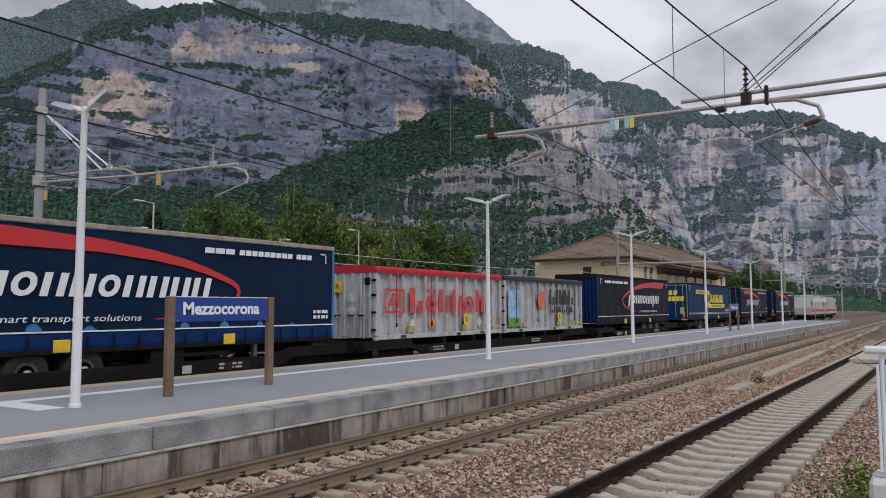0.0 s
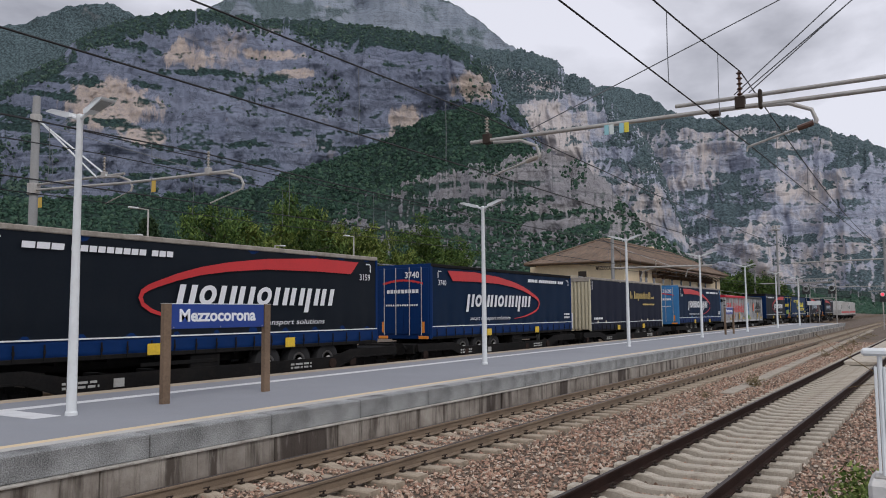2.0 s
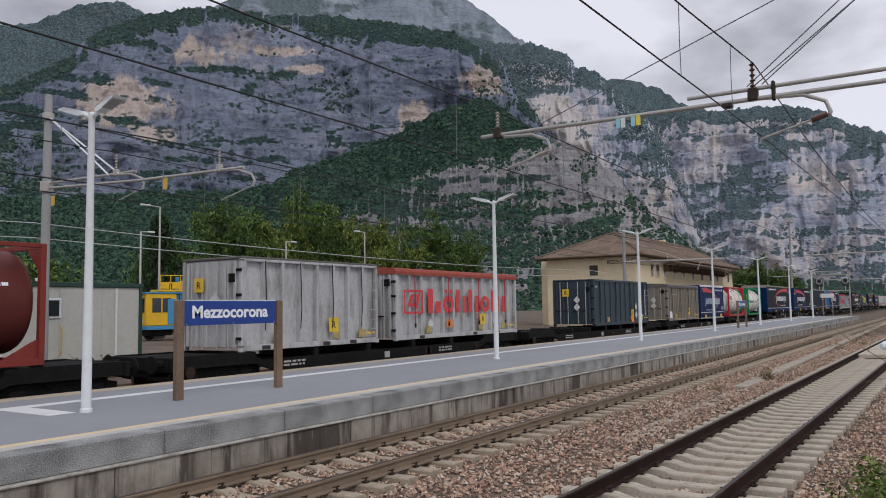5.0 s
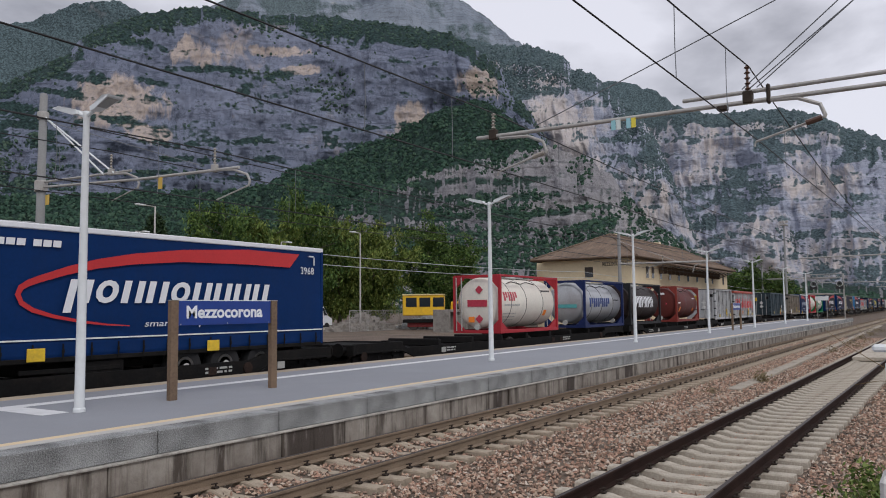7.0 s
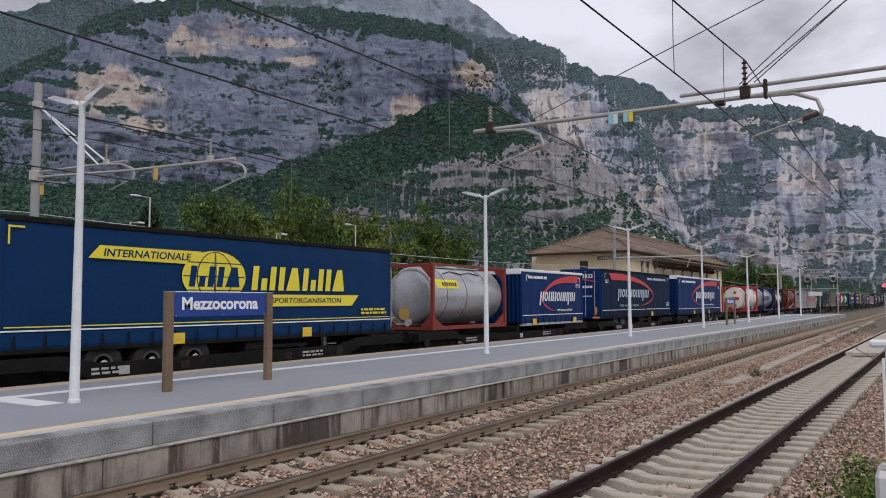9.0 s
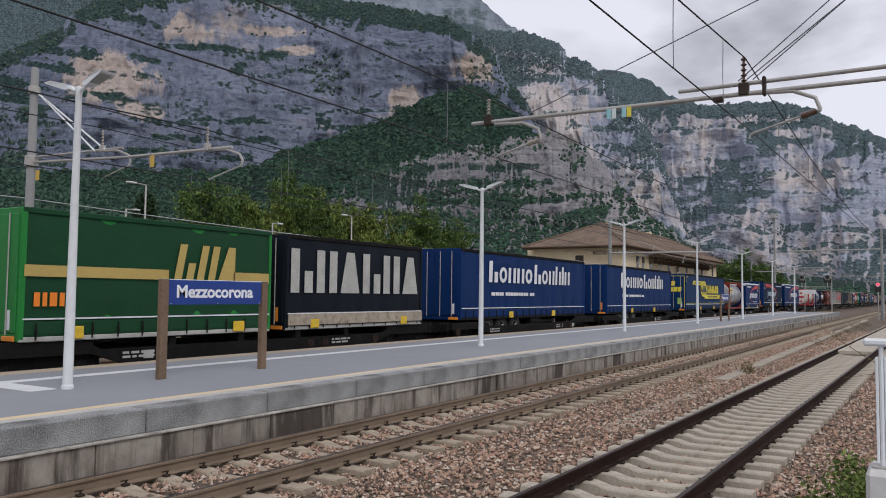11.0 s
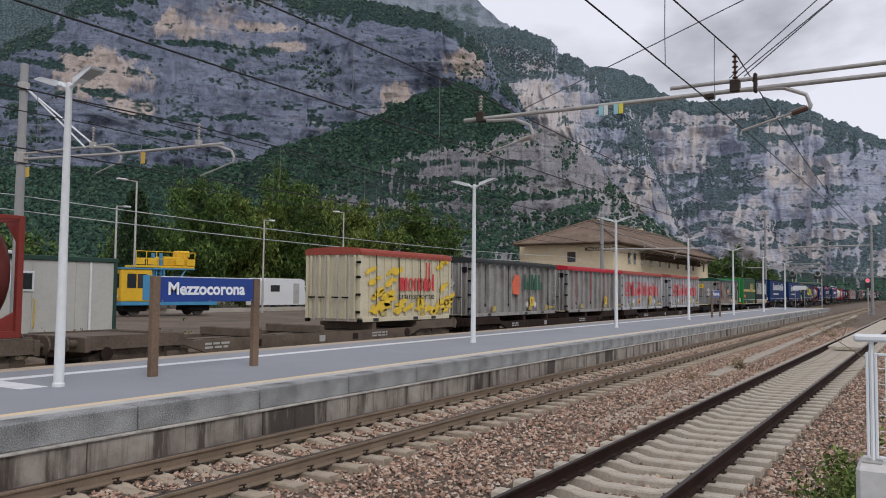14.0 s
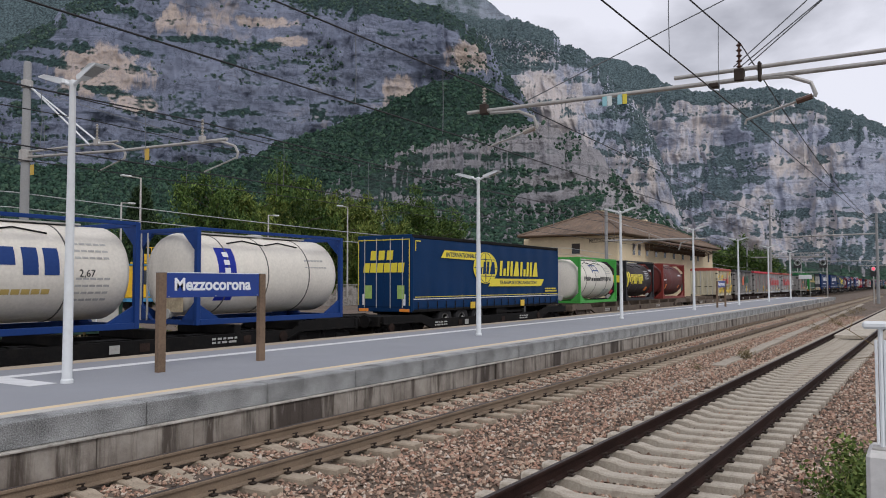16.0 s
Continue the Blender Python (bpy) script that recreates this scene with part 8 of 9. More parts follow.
# ---- site cabin and yard ----
def site_cabin():
    t = thing("site_cabin", "pale grey prefabricated cabin with a dark green roof edge", "cabin", at=pose(14.0, 28.9, 0.28))
    wall_m = mat("cabin_panel", (0.50, 0.50, 0.46), 0.6, var=0.06, big=0.5, fine=10, dirt=(0.40, 0.39, 0.35), dirt_amt=0.5)
    gm = mat("cabin_green", (0.020, 0.055, 0.040), 0.5, var=0.1, big=1, fine=10)
    for k in range(7):
        x = -6.0 + k * 1.72
        part("wall_panel", Geo().box(x, x + 1.712, -1.25, -1.18, 0.12, 2.92, 0.008), wall_m, t)
    part("wall_end", Geo().box(6.0, 6.05, -1.25, 1.25, 0.1, 2.95), wall_m, t)
    part("wall_back", Geo().box(-6.0, 6.0, 1.18, 1.25, 0.12, 2.92), wall_m, t)
    part("roof_edge", Geo().box(-6.1, 6.15, -1.32, 1.32, 2.92, 3.10, 0.02), gm, t)
    part("floor_edge", Geo().box(-6.05, 6.08, -1.29, 1.29, 0.0, 0.12, 0.01), gm, t)
    part("corner_trim", Geo().box(5.96, 6.1, -1.31, -1.22, 0.12, 2.92, 0.01), gm, t)
    w = part("window", Geo().box(1.75, 2.65, -1.30, -1.24, 1.75, 2.5, 0.02), M_WHITE, t)
    part("pane", Geo().box(1.85, 2.55, -1.315, -1.30, 1.84, 2.42), M_GLASS, w)
    part("downpipe", Geo().tube([(4.9, -1.32, 0.1), (4.9, -1.32, 2.9)], 0.045, 6), M_WHITE, t)
    part("handle", Geo().tube([(2.6, -1.33, 0.4), (2.6, -1.42, 0.5), (2.6, -1.42, 1.4), (2.6, -1.33, 1.5)], 0.025, 6), M_YEL, t)
    part("floodlight", Geo().box(1.6, 1.95, -1.45, -1.3, 3.1, 3.22, 0.02), M_WHITE, t)


site_cabin()


def rail_tower_car():
    t = thing("maintenance_vehicle", "yellow rail maintenance car with blue lattice work platform", "rail vehicle", at=pose(36.3, 45.0, 0.3, 0, 0, -14))
    yel, blu = mat("machine_yellow", (0.72, 0.43, 0.02), 0.5, var=0.1, big=1, fine=12, dirt=(0.45, 0.27, 0.04), dirt_amt=0.5), mat("machine_blue", (0.06, 0.25, 0.45), 0.5, var=0.1, big=1, fine=12)
    part("deck", Geo().box(-3.3, 3.6, -1.3, 1.3, 0.75, 1.0, 0.02), blu, t)
    part("cab", Geo().box(-3.3, -1.2, -1.25, 1.25, 1.0, 3.15, 0.06), yel, t)
    part("cab_window", Geo().box(-2.9, -1.6, -1.27, -1.24, 1.9, 2.85, 0.01), M_GLASS, t)
    part("cab_window", Geo().box(-3.33, -3.28, -0.95, 0.95, 1.9, 2.85, 0.01), M_GLASS, t)
    part("cab_roof", Geo().box(-3.4, -1.1, -1.3, 1.3, 3.15, 3.25, 0.02), blu, t)
    part("mast_post", Geo().box(-0.95, -0.75, -0.6, -0.4, 1.0, 4.3, 0.02), blu, t)
    part("mast_post", Geo().box(-0.4, -0.2, -0.6, -0.4, 1.0, 4.3, 0.02), blu, t)
    part("basket", Geo().box(-2.2, 2.0, -0.9, 0.9, 3.3, 3.45, 0.02), yel, t)
    part("basket_motor", Geo().box(-0.2, 1.6, -0.7, 0.7, 3.45, 4.1, 0.06), yel, t)
    for x in (-2.2, -1.5, -0.8, 1.2, 2.0):
        part("basket_rail", Geo().tube([(x, -0.9, 3.45), (x, -0.9, 4.4)], 0.03, 5), yel, t)
    for z in (3.9, 4.4):
        part("basket_rail", Geo().tube([(-2.2, -0.9, z), (2.0, -0.9, z)], 0.03, 5), yel, t)
    for x in (-0.85, -0.3):
        for y in (-1.05, 1.05):
            part("lattice_post", Geo().box(x - 0.05, x + 0.05, y - 0.05, y + 0.05, 1.0, 3.3, 0.01), blu, t)
    for k in range(5):
        part("ladder_rung", Geo().tube([(-0.85, -1.05, 1.25 + 0.42 * k), (-0.3, -1.05, 1.25 + 0.42 * k)], 0.025, 5), blu, t)
    part("lattice_brace", Geo().tube([(-0.3, -1.05, 1.1), (1.4, -0.9, 3.25)], 0.05, 6), blu, t)
    part("lattice_brace", Geo().tube([(-1.2, -1.2, 3.2), (2.0, -0.95, 3.25)], 0.05, 6), blu, t)
    for x in (-1.9, -1.1, 0.9, 1.7):
        part("basket_panel", Geo().box(x - 0.3, x + 0.3, -0.93, -0.90, 3.5, 3.95, 0.01), yel, t)
    part("basket_crane", Geo().box(1.0, 1.9, -0.4, 0.5, 4.05, 4.55, 0.08), yel, t)
    part("cab_pillar", Geo().box(-2.29, -2.21, -1.29, -1.25, 1.85, 2.9, 0.01), yel, t)
    part("cab_door", Geo().box(-1.85, -1.30, -1.28, -1.25, 1.1, 2.8, 0.02), blu, t)
    part("headlight", Geo().lathe([(0.10, -0.03), (0.10, 0.0)], "x", (-3.34, -0.8, 1.35), 10), M_WHITE, t)
    part("headlight", Geo().lathe([(0.10, -0.03), (0.10, 0.0)], "x", (-3.34, 0.8, 1.35), 10), M_WHITE, t)
    for x in (0.9, 1.9, 2.9):
        part("load_stake", Geo().box(x - 0.06, x + 0.06, -1.24, -1.16, 1.25, 1.75, 0.01), yel, t)
    part("flat_rack", Geo().box(0.2, 3.4, -1.2, 1.2, 1.0, 1.25, 0.02), yel, t)
    for x in (-2.2, 2.4):
        for y in (-0.75, 0.75):
            part("wheel", Geo().lathe([(0.1, -0.06), (0.42, -0.06), (0.45, 0.07), (0.1, 0.06)], "y", (x, y, 0.45), 16), M_WHEEL, t)
    part("axle_box", Geo().box(-3.0, -1.4, -1.0, 1.0, 0.35, 0.75, 0.05), M_BLACKIRON, t)
    part("axle_box", Geo().box(1.6, 3.2, -1.0, 1.0, 0.35, 0.75, 0.05), M_BLACKIRON, t)


rail_tower_car()


def crane_car():
    t = thing("crane_vehicle", "yellow rail crane car with a glazed cab", "rail vehicle", at=pose(61.0, 40.2, 0.3, 0, 0, -60))
    yel = mat("machine_yellow", (0.72, 0.43, 0.02))
    part("deck", Geo().box(-2.6, 4.0, -1.2, 1.2, 0.7, 1.0, 0.02), M_BLACKIRON, t)
    part("cab", Geo().box(-2.6, 1.2, -1.2, 1.2, 1.35, 3.2, 0.06), yel, t)
    part("cab_roof", Geo().box(-2.65, 1.25, -1.25, 1.25, 3.2, 3.32, 0.03), mat("roof_cream", (0.6, 0.5, 0.25), 0.6), t)
    for x in (-2.3, -1.05, 0.2):
        part("cab_window", Geo().box(x, x + 1.0, -1.23, -1.19, 2.15, 3.0, 0.01), M_GLASS, t)
    part("cab_window", Geo().box(-2.63, -2.58, -1.0, 1.0, 2.15, 3.0, 0.01), M_GLASS, t)
    part("crane_arm", Geo().tube([(1.8, 0, 1.0), (1.9, 0, 2.5), (3.4, 0, 2.6), (4.0, 0, 1.5)], 0.14, 6), yel, t)
    part("counter_box", Geo().box(2.0, 3.8, -0.9, 0.9, 1.0, 1.5, 0.04), yel, t)
    for x in (-1.7, 2.8):
        for y in (-0.75, 0.75):
            part("wheel", Geo().lathe([(0.1, -0.06), (0.42, -0.06), (0.45, 0.07), (0.1, 0.06)], "y", (x, y, 0.45), 16), M_WHEEL, t)
    part("underbody", Geo().box(-2.2, 3.4, -0.9, 0.9, 0.3, 0.7, 0.04), mat("under_red", (0.22, 0.03, 0.03), 0.7), t)


crane_car()


def camper_van():
    t = thing("camper_van", "white camper van parked before the trees", "camper van", at=pose(56.3, 52.4, 0.3))
    wm = mat("camper_white", (0.68, 0.70, 0.71), 0.35, var=0.04, big=1, fine=10)
    part("body", Geo().prism([(-3.5, 0.45), (2.0, 0.45), (2.1, 2.75), (1.6, 2.95), (-3.2, 2.95), (-3.5, 2.7)], -1.1, 1.1), wm, t)
    part("cab", Geo().prism([(2.0, 0.45), (3.6, 0.45), (3.65, 1.1), (3.0, 1.35), (2.35, 2.3), (2.0, 2.4)], -1.0, 1.0), wm, t)
    part("windscreen", Geo().prism([(2.40, 1.42), (2.9, 1.42), (2.42, 2.15), (2.2, 2.2)], -1.02, -0.99), M_GLASS, t)
    part("side_window", Geo().box(-2.6, -1.4, -1.12, -1.09, 1.7, 2.3, 0.01), M_GLASS, t)
    part("door", Geo().box(0.5, 1.3, -1.13, -1.09, 0.55, 2.5, 0.01), M_GREY, t)
    for x in (-2.0, 2.8):
        for s in (-1, 1):
            part("wheel", Geo().lathe([(0.1, -0.1), (0.34, -0.1), (0.36, 0.1), (0.1, 0.1)], "y", (x, 0.95 * s, 0.36), 16), M_TYRE, t)


camper_van()

kerb_wall = thing("yard_wall", "low pale concrete wall along the car park", "wall", kind="structure")
wm = mat("yard_wall_concrete", (0.40, 0.37, 0.32), 0.9, var=0.12, big=0.5, fine=12, dirt=(0.28, 0.25, 0.2), dirt_amt=0.5)
for k in range(16):
    part("wall_block", Geo().box(40 + k * 2.5, 42.49 + k * 2.5, 48.6, 48.9, 0.1, 0.62 + 0.01 * (k % 3), 0.02), wm, kerb_wall)


def heap(name, label, x, y, rx, ry, h, n, size, material, seed):
    rs = np.random.RandomState(seed)
    g = Geo()
    for k in range(n):
        a, r = rs.rand() * 6.28, math.sqrt(rs.rand())
        px, py = x + rx * r * math.cos(a), y + ry * r * math.sin(a)
        pz = 0.28 + h * (1 - r) * rs.rand() ** 0.3
        s = size * rs.uniform(0.6, 1.3)
        q = [(px + s * rs.uniform(0.7, 1.1) * dx, py + s * rs.uniform(0.7, 1.1) * dy, pz + 0.6 * s * dz * rs.uniform(0.7, 1.1)) for dx in (-1, 1) for dy in (-1, 1) for dz in (-1, 1)]
        g.add(q, [(0, 1, 3, 2), (4, 6, 7, 5), (0, 4, 5, 1), (2, 3, 7, 6), (0, 2, 6, 4), (1, 5, 7, 3)])
    return tagged(part(name, g, material), label, "rubble", kind="stuff")


heap("rubble_heap", "heap of broken pale concrete and stones behind the tracks", 58, 46, 4.5, 2.0, 1.7, 260, 0.32, M_CONC, 5)
heap("rubble_heap", "heap of grey rubble in the yard", 66, 44, 4.0, 2.5, 1.4, 220, 0.3, M_GRANITE, 6)
for x, y, w in ((55.5, 35.0, 1.0), (56.6, 34.2, 0.7)):
    t = thing("concrete_ring", "square concrete pipe section lying in the yard", "concrete block", "concrete sections", at=pose(x, y, 0.28))
    for a, b, c, d in ((-w, w, 0.0, 0.2), (-w, w, 1.7 * w, 1.7 * w + 0.2)):
        part("slab", Geo().box(a, b, -0.8, 0.8, c, d, 0.02), M_CONC, t)
    for s in (-1, 1):
        part("side", Geo().box(s * (w - 0.1) - 0.1, s * (w - 0.1) + 0.1, -0.8, 0.8, 0.2, 1.7 * w, 0.02), M_CONC, t)
yard_fence = thing("mesh_fence", "grey wire-mesh site fence panels in the yard", "fence", kind="structure")
for k in range(5):
    p = pose(54.0 + k * 2.4, 43.2, 0.28, 0, 0, -8)
    fr = part("fence_panel", Geo().tube([(-1.15, 0, 0.1), (-1.15, 0, 1.9), (1.15, 0, 1.9), (1.15, 0, 0.1), (-1.15, 0, 0.1)], 0.025, 5), M_GALV, yard_fence)
    fr.matrix_basis = p
    g = Geo()
    for i in range(22):
        x = -1.1 + i * 0.105
        g.box(x - 0.004, x + 0.004, -0.004, 0.004, 0.1, 1.9)
    for i in range(8):
        g.box(-1.15, 1.15, -0.004, 0.004, 0.2 + 0.23 * i, 0.208 + 0.23 * i)
    part("mesh", g, M_GALV, fr)


def yard_lamp(x, y, h, arm):
    t = thing("yard_lamp", "thin grey street lamp with a flat arm", "street lamp", "yard lamps", at=pose(x, y, 0.28))
    part("pole", Geo().lathe([(0.09, 0), (0.055, h), (0.04, h + 0.03)], "z", n=10), M_GALV, t, smooth=True)
    part("arm", Geo().tube([(0, 0, h), (arm * 0.6, 0, h + 0.03)], 0.04, 6), M_GALV, t)
    part("lamp_head", Geo().box(min(arm * 0.55, arm), max(arm * 0.55, arm), -0.16, 0.16, h - 0.02, h + 0.09, 0.03), M_WHITE, t)


yard_lamp(34.08, 45.0, 9.1, -1.5)
yard_lamp(56.4, 45.0, 9.0, -1.4)
yard_lamp(46.2, 45.0, 7.5, 1.1)
yard_lamp(32.6, 45.0, 7.3, 1.0)

# ---- trees ----
def leaf_material(name, a, b, c):
    m = bpy.data.materials.new(name)
    m.use_nodes = True
    nt = m.node_tree
    bs = nt.nodes["Principled BSDF"]
    bs.inputs["Roughness"].default_value, bs.inputs["Specular IOR Level"].default_value = 0.7, 0.2
    g, r = nt.nodes.new("ShaderNodeNewGeometry"), nt.nodes.new("ShaderNodeValToRGB")
    r.color_ramp.elements[0].color, r.color_ramp.elements[1].color = (*a, 1), (*c, 1)
    r.color_ramp.elements.new(0.55).color = (*b, 1)
    nt.links.new(g.outputs["Random Per Island"], r.inputs["Fac"])
    nt.links.new(r.outputs["Color"], bs.inputs["Base Color"])
    return m


LEAF_A = leaf_material("leaf_green", (0.024, 0.056, 0.014), (0.066, 0.120, 0.028), (0.150, 0.214, 0.052))
LEAF_B = leaf_material("leaf_yellow_green", (0.042, 0.074, 0.015), (0.116, 0.166, 0.034), (0.235, 0.27, 0.07))
LEAF_C = leaf_material("needle_green", (0.012, 0.028, 0.012), (0.025, 0.05, 0.02), (0.045, 0.08, 0.03))
LEAF_D = leaf_material("weed_green", (0.05, 0.085, 0.02), (0.10, 0.15, 0.035), (0.20, 0.24, 0.07))
LEAF_E = leaf_material("dry_weed", (0.13, 0.10, 0.055), (0.20, 0.16, 0.09), (0.28, 0.23, 0.13))
M_BARK = mat("bark", (0.11, 0.09, 0.07), 0.9, var=0.35, big=1.5, fine=15, bump=0.5)


def leaves(centers, spread, n, size, seed, droop=0.0):
    """Many small leaf blades round the twig ends."""
    rs = np.random.RandomState(seed)
    C = centers[rs.randint(0, len(centers), n)]
    off = rs.randn(n, 3) * spread
    if droop:
        off[:, 2] -= np.abs(rs.randn(n)) * droop
    C = C + off
    u = rs.randn(n, 3)
    u /= np.linalg.norm(u, axis=1)[:, None]
    v = np.cross(u, rs.randn(n, 3))
    v /= np.linalg.norm(v, axis=1)[:, None]
    s = size * rs.uniform(0.6, 1.4, (n, 1))
    if droop:
        u = u * 0.85 + np.array([0, 0, -0.55])
    P = np.stack([C - u * s, C + v * s * 0.42, C + u * s, C - v * s * 0.42], 1).reshape(-1, 3)
    return P, np.arange(4 * n).reshape(-1, 4)


def tree(label, x, y, h, r, material, seed, n=9000, leaf=0.17, droop=0.0, low=0.12):
    rs = np.random.RandomState(seed)
    t = thing("tree", label, "tree", "trees behind the yard", at=pose(x, y, 0.2))
    g = Geo()
    g.tube([(0, 0, -0.2), (0.1, 0.05, h * 0.3), (-0.1, 0.1, h * 0.62), (0.05, 0, h * 0.9)], 0.035 * h * 0.6, 9, r1=0.03)
    tips = []
    for k in range(26):
        z = h * (low + (0.93 - low) * (k + 0.5) / 26)
        a = k * 2.4 + rs.rand()
        env = math.sin(math.pi * min(0.94, max(0.05, (z / h - low * 0.5) / (1.08 - low * 0.5))) ** 1.25)
        L = r * env * rs.uniform(0.65, 1.12)
        p0 = np.array([0, 0, z * 0.86])
        p1 = np.array([L * math.cos(a), L * math.sin(a), z + rs.uniform(-0.2, 0.6)])
        g.tube([p0, (p0 + p1) / 2 + [0, 0, 0.25], p1], 0.07, 5, r1=0.015)
        for q in range(9):
            w = rs.uniform(0.25, 1.0)
            c = p0 + (p1 - p0) * w + rs.randn(3) * [0.55, 0.55, 0.45] * (0.5 + 0.15 * r)
            tips.append(c)
            if droop:
                for d in range(3):
                    tips.append(c - [0, 0, droop * (d + 1) * rs.uniform(0.6, 1.2)])
    part("trunk", g, M_BARK, t, smooth=True)
    tips = np.array(tips)
    tips = tips[tips[:, 2] > 0.3]
    P, F = leaves(tips, 0.34, int(n * 1.7), leaf * 1.05, seed + 1, droop * 0.4)
    me = bpy.data.meshes.new("crown")
    me.from_pydata(P.tolist(), [], F.tolist())
    me.materials.append(material)
    part("crown", me, None, t)
    return t


tree("tall green birch with hanging twigs", 53.8, 60, 13.3, 4.5, LEAF_A, 1, 9500, 0.19, 0.24)
tree("broad yellow-green birch with hanging twigs", 59.5, 60.5, 12.5, 4.7, LEAF_B, 2, 9500, 0.19, 0.22)
tree("tall leafy birch with hanging twigs", 65.6, 60, 15.8, 5.2, LEAF_A, 3, 11000, 0.2, 0.24)
tree("broad yellow-green deciduous tree behind the car park", 72.5, 61, 14.0, 5.2, LEAF_B, 4, 10000, 0.2, 0.16)
tree("broad yellow-green deciduous tree behind the car park", 78.6, 60.5, 13.6, 5.2, LEAF_B, 5, 10000, 0.2, 0.16)
tree("round green deciduous tree behind the yard", 90.5, 60, 14.5, 5.6, LEAF_A, 6, 10000, 0.2, 0.0)
tree("round green deciduous tree behind the yard", 98.5, 60.5, 12.7, 5.2, LEAF_A, 7, 9000, 0.2, 0.0)
tree("dark green deciduous tree behind others", 84.0, 66, 11.9, 5.0, LEAF_A, 8, 8000, 0.22, 0.0)
tree("dark green deciduous tree behind others", 69.0, 67, 12.4, 5.6, LEAF_A, 9, 8000, 0.22, 0.12)
tree("dark green deciduous tree behind others", 48.5, 62, 8.6, 4.0, LEAF_A, 10, 6500, 0.2, 0.1)
tree("low green tree beside the yard", 33.0, 58, 6.0, 3.8, LEAF_A, 11, 5000, 0.18, 0.0)
tree("low green tree beside the yard", 104.5, 64, 8.6, 4.5, LEAF_A, 14, 6000, 0.2, 0.0)
tree("round green tree beyond the station house", 150, 30.5, 9.6, 5.2, LEAF_A, 12, 9000, 0.24, 0.0, 0.05)
tree("green shrub tree beyond the station house", 156, 26.5, 8.6, 4.7, LEAF_A, 13, 7000, 0.24, 0.0, 0.05)


def conifer(x, y, h, r, seed):
    rs = np.random.RandomState(seed)
    t = thing("tree", "dark green spruce with drooping tiers", "tree", "trees behind the yard", at=pose(x, y, 0.2))
    part("trunk", Geo().tube([(0, 0, -0.2), (0, 0, h)], 0.22, 8, r1=0.02), M_BARK, t)
    tips = []
    for k in range(24):
        z = h * (0.12 + 0.86 * k / 24)
        L = r * (1 - z / h) ** 0.8 + 0.15
        for q in range(11):
            a = q * 0.571 + k * 0.7
            for w in (0.35, 0.6, 0.8, 1.0):
                tips.append((L * w * math.cos(a), L * w * math.sin(a), z - 0.35 * w * w * L * 0.6))
    P, F = leaves(np.array(tips), 0.13, 8000, 0.16, seed, 0.05)
    me = bpy.data.meshes.new("crown")
    me.from_pydata(P.tolist(), [], F.tolist())
    me.materials.append(LEAF_C)
    part("crown", me, None, t)


conifer(44.0, 58.0, 11.0, 3.4, 21)


def clump(name, label, category, x, y, z, r, h, n, leaf, material, seed):
    rs = np.random.RandomState(seed)
    tips = np.stack([x + rs.randn(60) * r * 0.5, y + rs.randn(60) * r * 0.5, z + np.abs(rs.randn(60)) * h * 0.45], -1)
    P, F = leaves(tips, 0.05 + 0.1 * r, n, leaf, seed)
    P[:, 2] = np.maximum(P[:, 2], z - 0.02)
    me = bpy.data.meshes.new(name)
    me.from_pydata(P.tolist(), [], F.tolist())
    me.materials.append(material)
    return tagged(part(name, me), label, category, kind="stuff")


clump("weeds", "green flowering weeds along the fence", "weeds", 8.9, 0.62, -0.15, 0.40, 0.5, 2600, 0.035, LEAF_D, 1)
clump("weeds", "green weeds along the fence", "weeds", 9.6, 0.50, -0.15, 0.5, 0.6, 2600, 0.035, LEAF_D, 2)
clump("weeds", "small dry weed in the ballast", "weeds", 26.8, 5.02, -0.2, 0.22, 0.28, 300, 0.04, LEAF_E, 3)
clump("weeds", "small dry weed in the ballast", "weeds", 22.8, 5.6, -0.22, 0.2, 0.12, 120, 0.03, LEAF_E, 4)
for k in range(14):
    clump("weeds", "tufts of dry grass between the tracks", "weeds", 45 + k * 3.1, 4.9 + 0.5 * math.sin(k * 2.1) + 0.02 * k, -0.2, 0.4, 0.15, 90, 0.05, LEAF_E, 10 + k)
for k in range(9):
    clump("weeds", "tufts of weeds before the cabin", "weeds", 9.5 + k * 1.4, 24.2 + 0.6 * math.sin(k * 1.7), 0.0, 0.4, 0.5, 260, 0.08, LEAF_E if k % 2 else LEAF_D, 40 + k)

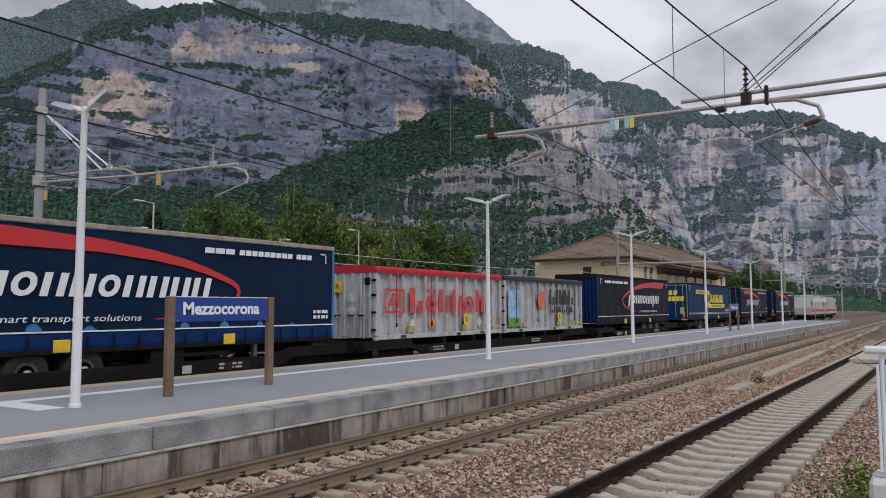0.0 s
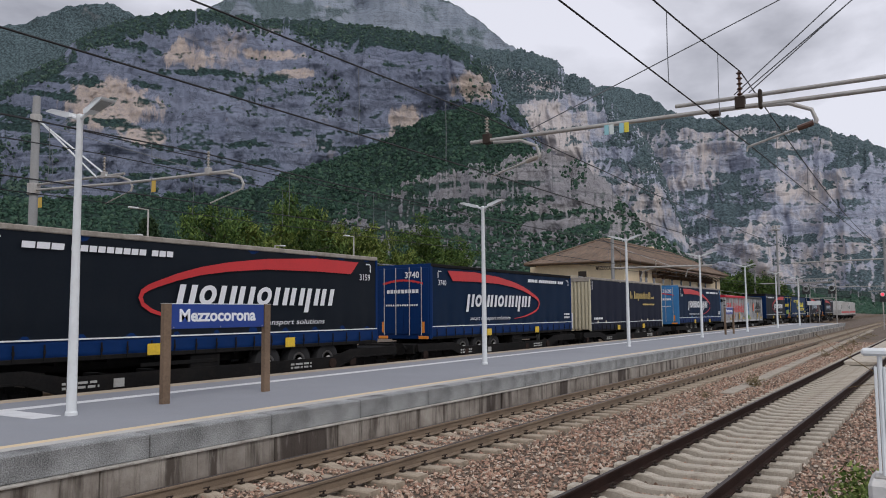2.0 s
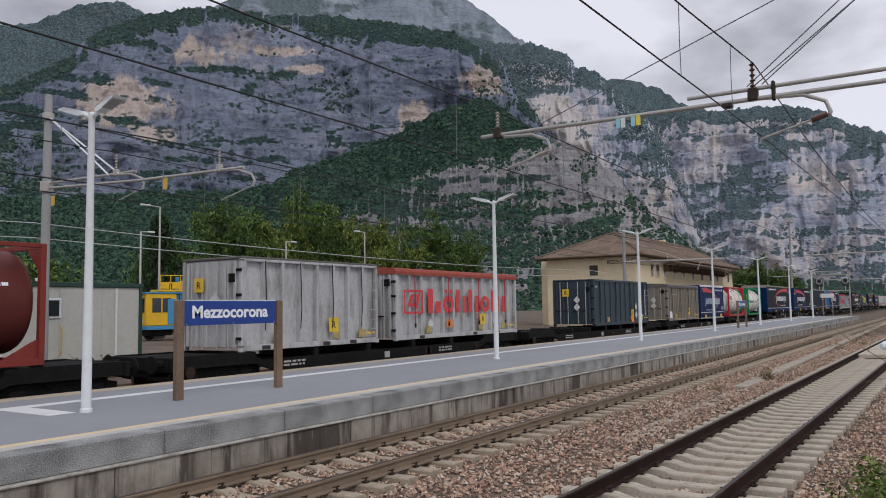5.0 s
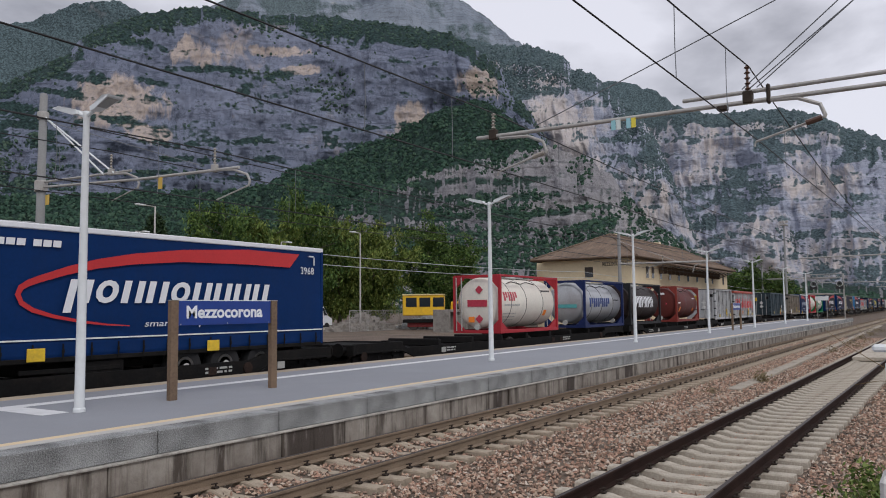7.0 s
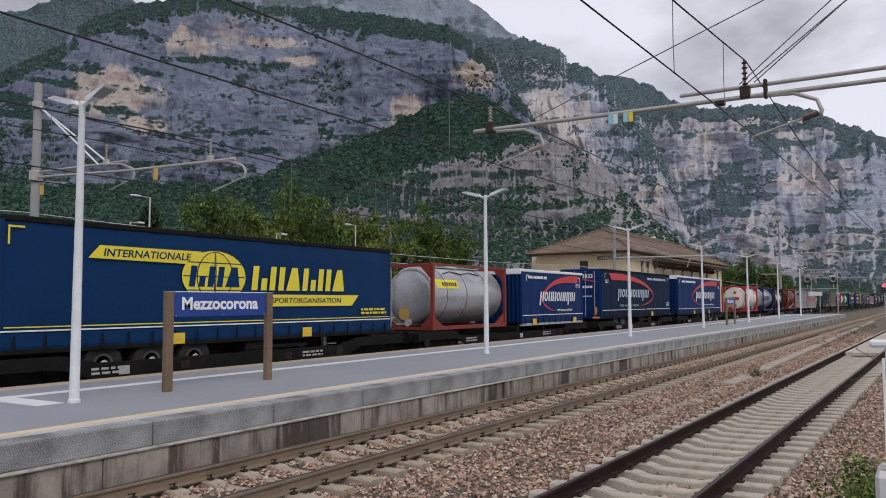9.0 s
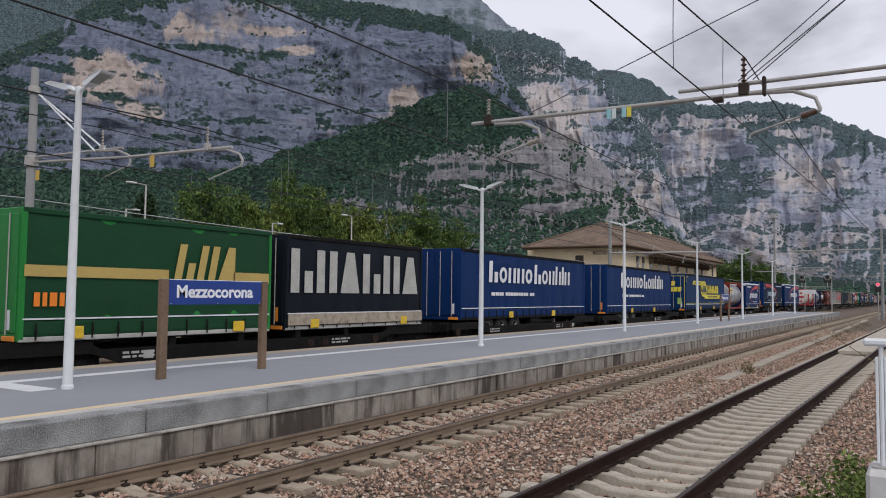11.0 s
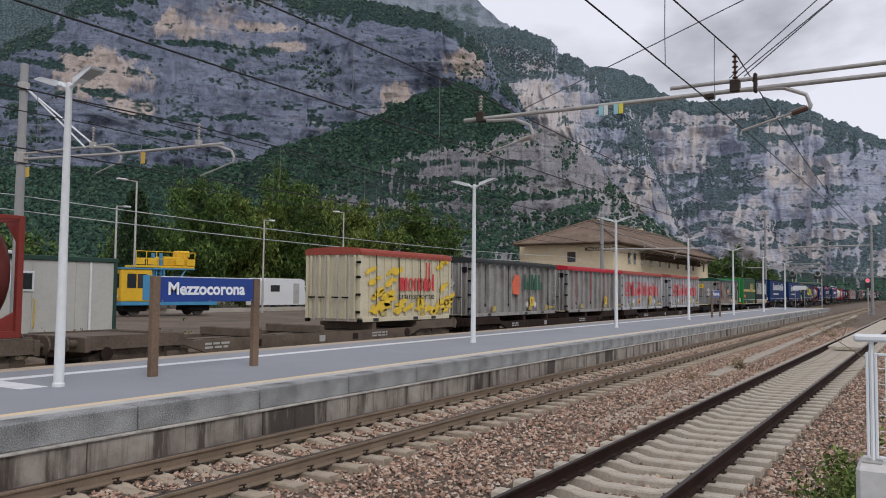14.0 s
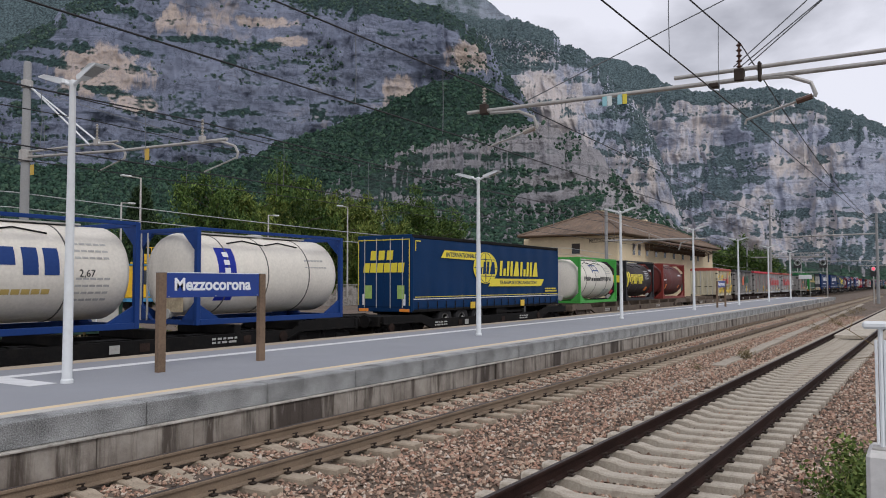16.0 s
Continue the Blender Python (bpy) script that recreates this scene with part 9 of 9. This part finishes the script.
# ---- white railing at the near platform's ramp ----
railing = thing("railing", "white painted steel railing on a concrete plinth", "railing")
part("plinth", Geo().box(4.45, 4.80, -3.0, 0.335, -0.5, 1.34, 0.02), mat("plinth_concrete", (0.52, 0.51, 0.49), 0.85, var=0.1, big=1, fine=20), railing)
part("top_rail", Geo().box(4.57, 4.63, -3.0, 0.345, 1.955, 1.995, 0.012), M_WHITE, railing)
part("post", Geo().tube([(4.6, 0.262, 1.33), (4.6, 0.262, 1.96)], 0.012, 8), M_WHITE, railing)
part("frame_bar", Geo().box(4.59, 4.61, 0.276, 0.290, 1.36, 1.90, 0.003), M_WHITE, railing)
part("frame_bar", Geo().box(4.59, 4.61, 0.236, 0.250, 1.36, 1.90, 0.003), M_WHITE, railing)
part("foot_plate", Geo().box(4.55, 4.65, 0.22, 0.31, 1.34, 1.352, 0.003), M_GALV, railing)
for z in (1.36, 1.885):
    part("frame_bar", Geo().box(4.59, 4.61, -3.0, 0.236, z, z + 0.014, 0.003), M_WHITE, railing)
g = Geo()
for k in range(22):
    y = 0.20 - k * 0.06
    g.tube([(4.6, y, 1.37), (4.6, y, 1.89)], 0.0025, 4)
for k in range(6):
    g.tube([(4.6, 0.23, 1.42 + 0.08 * k), (4.6, -1.1, 1.42 + 0.08 * k)], 0.0025, 4)
part("mesh", g, M_WHITE, railing, "thin white wire mesh")
twig = thing("bramble", "thin dry bramble shoots reaching past the railing", "plant")
part("stem", Geo().tube([(5.2, -0.5, 0.0), (5.2, -0.2, 1.2), (5.2, 0.08, 1.66), (5.2, 0.26, 1.79), (5.2, 0.37, 1.86), (5.2, 0.52, 1.96), (5.2, 0.63, 2.05)], 0.004, 5, r1=0.0015), mat("twig_brown", (0.16, 0.11, 0.05), 0.8), twig)
part("stem", Geo().tube([(5.2, 0.2, 1.75), (5.3, 0.36, 1.75), (5.3, 0.5, 1.72)], 0.0025, 5, r1=0.001), mat("twig_brown", (0.16, 0.11, 0.05)), twig)
part("stem", Geo().tube([(5.2, 0.45, 1.91), (5.25, 0.42, 2.0), (5.25, 0.47, 2.08)], 0.002, 5, r1=0.001), mat("twig_brown", (0.16, 0.11, 0.05)), twig)

# ground behind the near platform, never turned to
near_platform = thing("near_platform", "grey platform behind the ramp", "platform", kind="structure")
part("deck", Geo().box(-60, 4.4, -6.0, 0.9, -0.5, 0.556, 0.02), M_PAVE, near_platform)


def motions():
    """The train runs steadily along its track."""
    for ob, x in RUNNERS:
        walk(ob, [(0.0, pose(x, YT, 0)), (16.0, pose(x + SPEED * 16.0, YT, 0))])


motions()
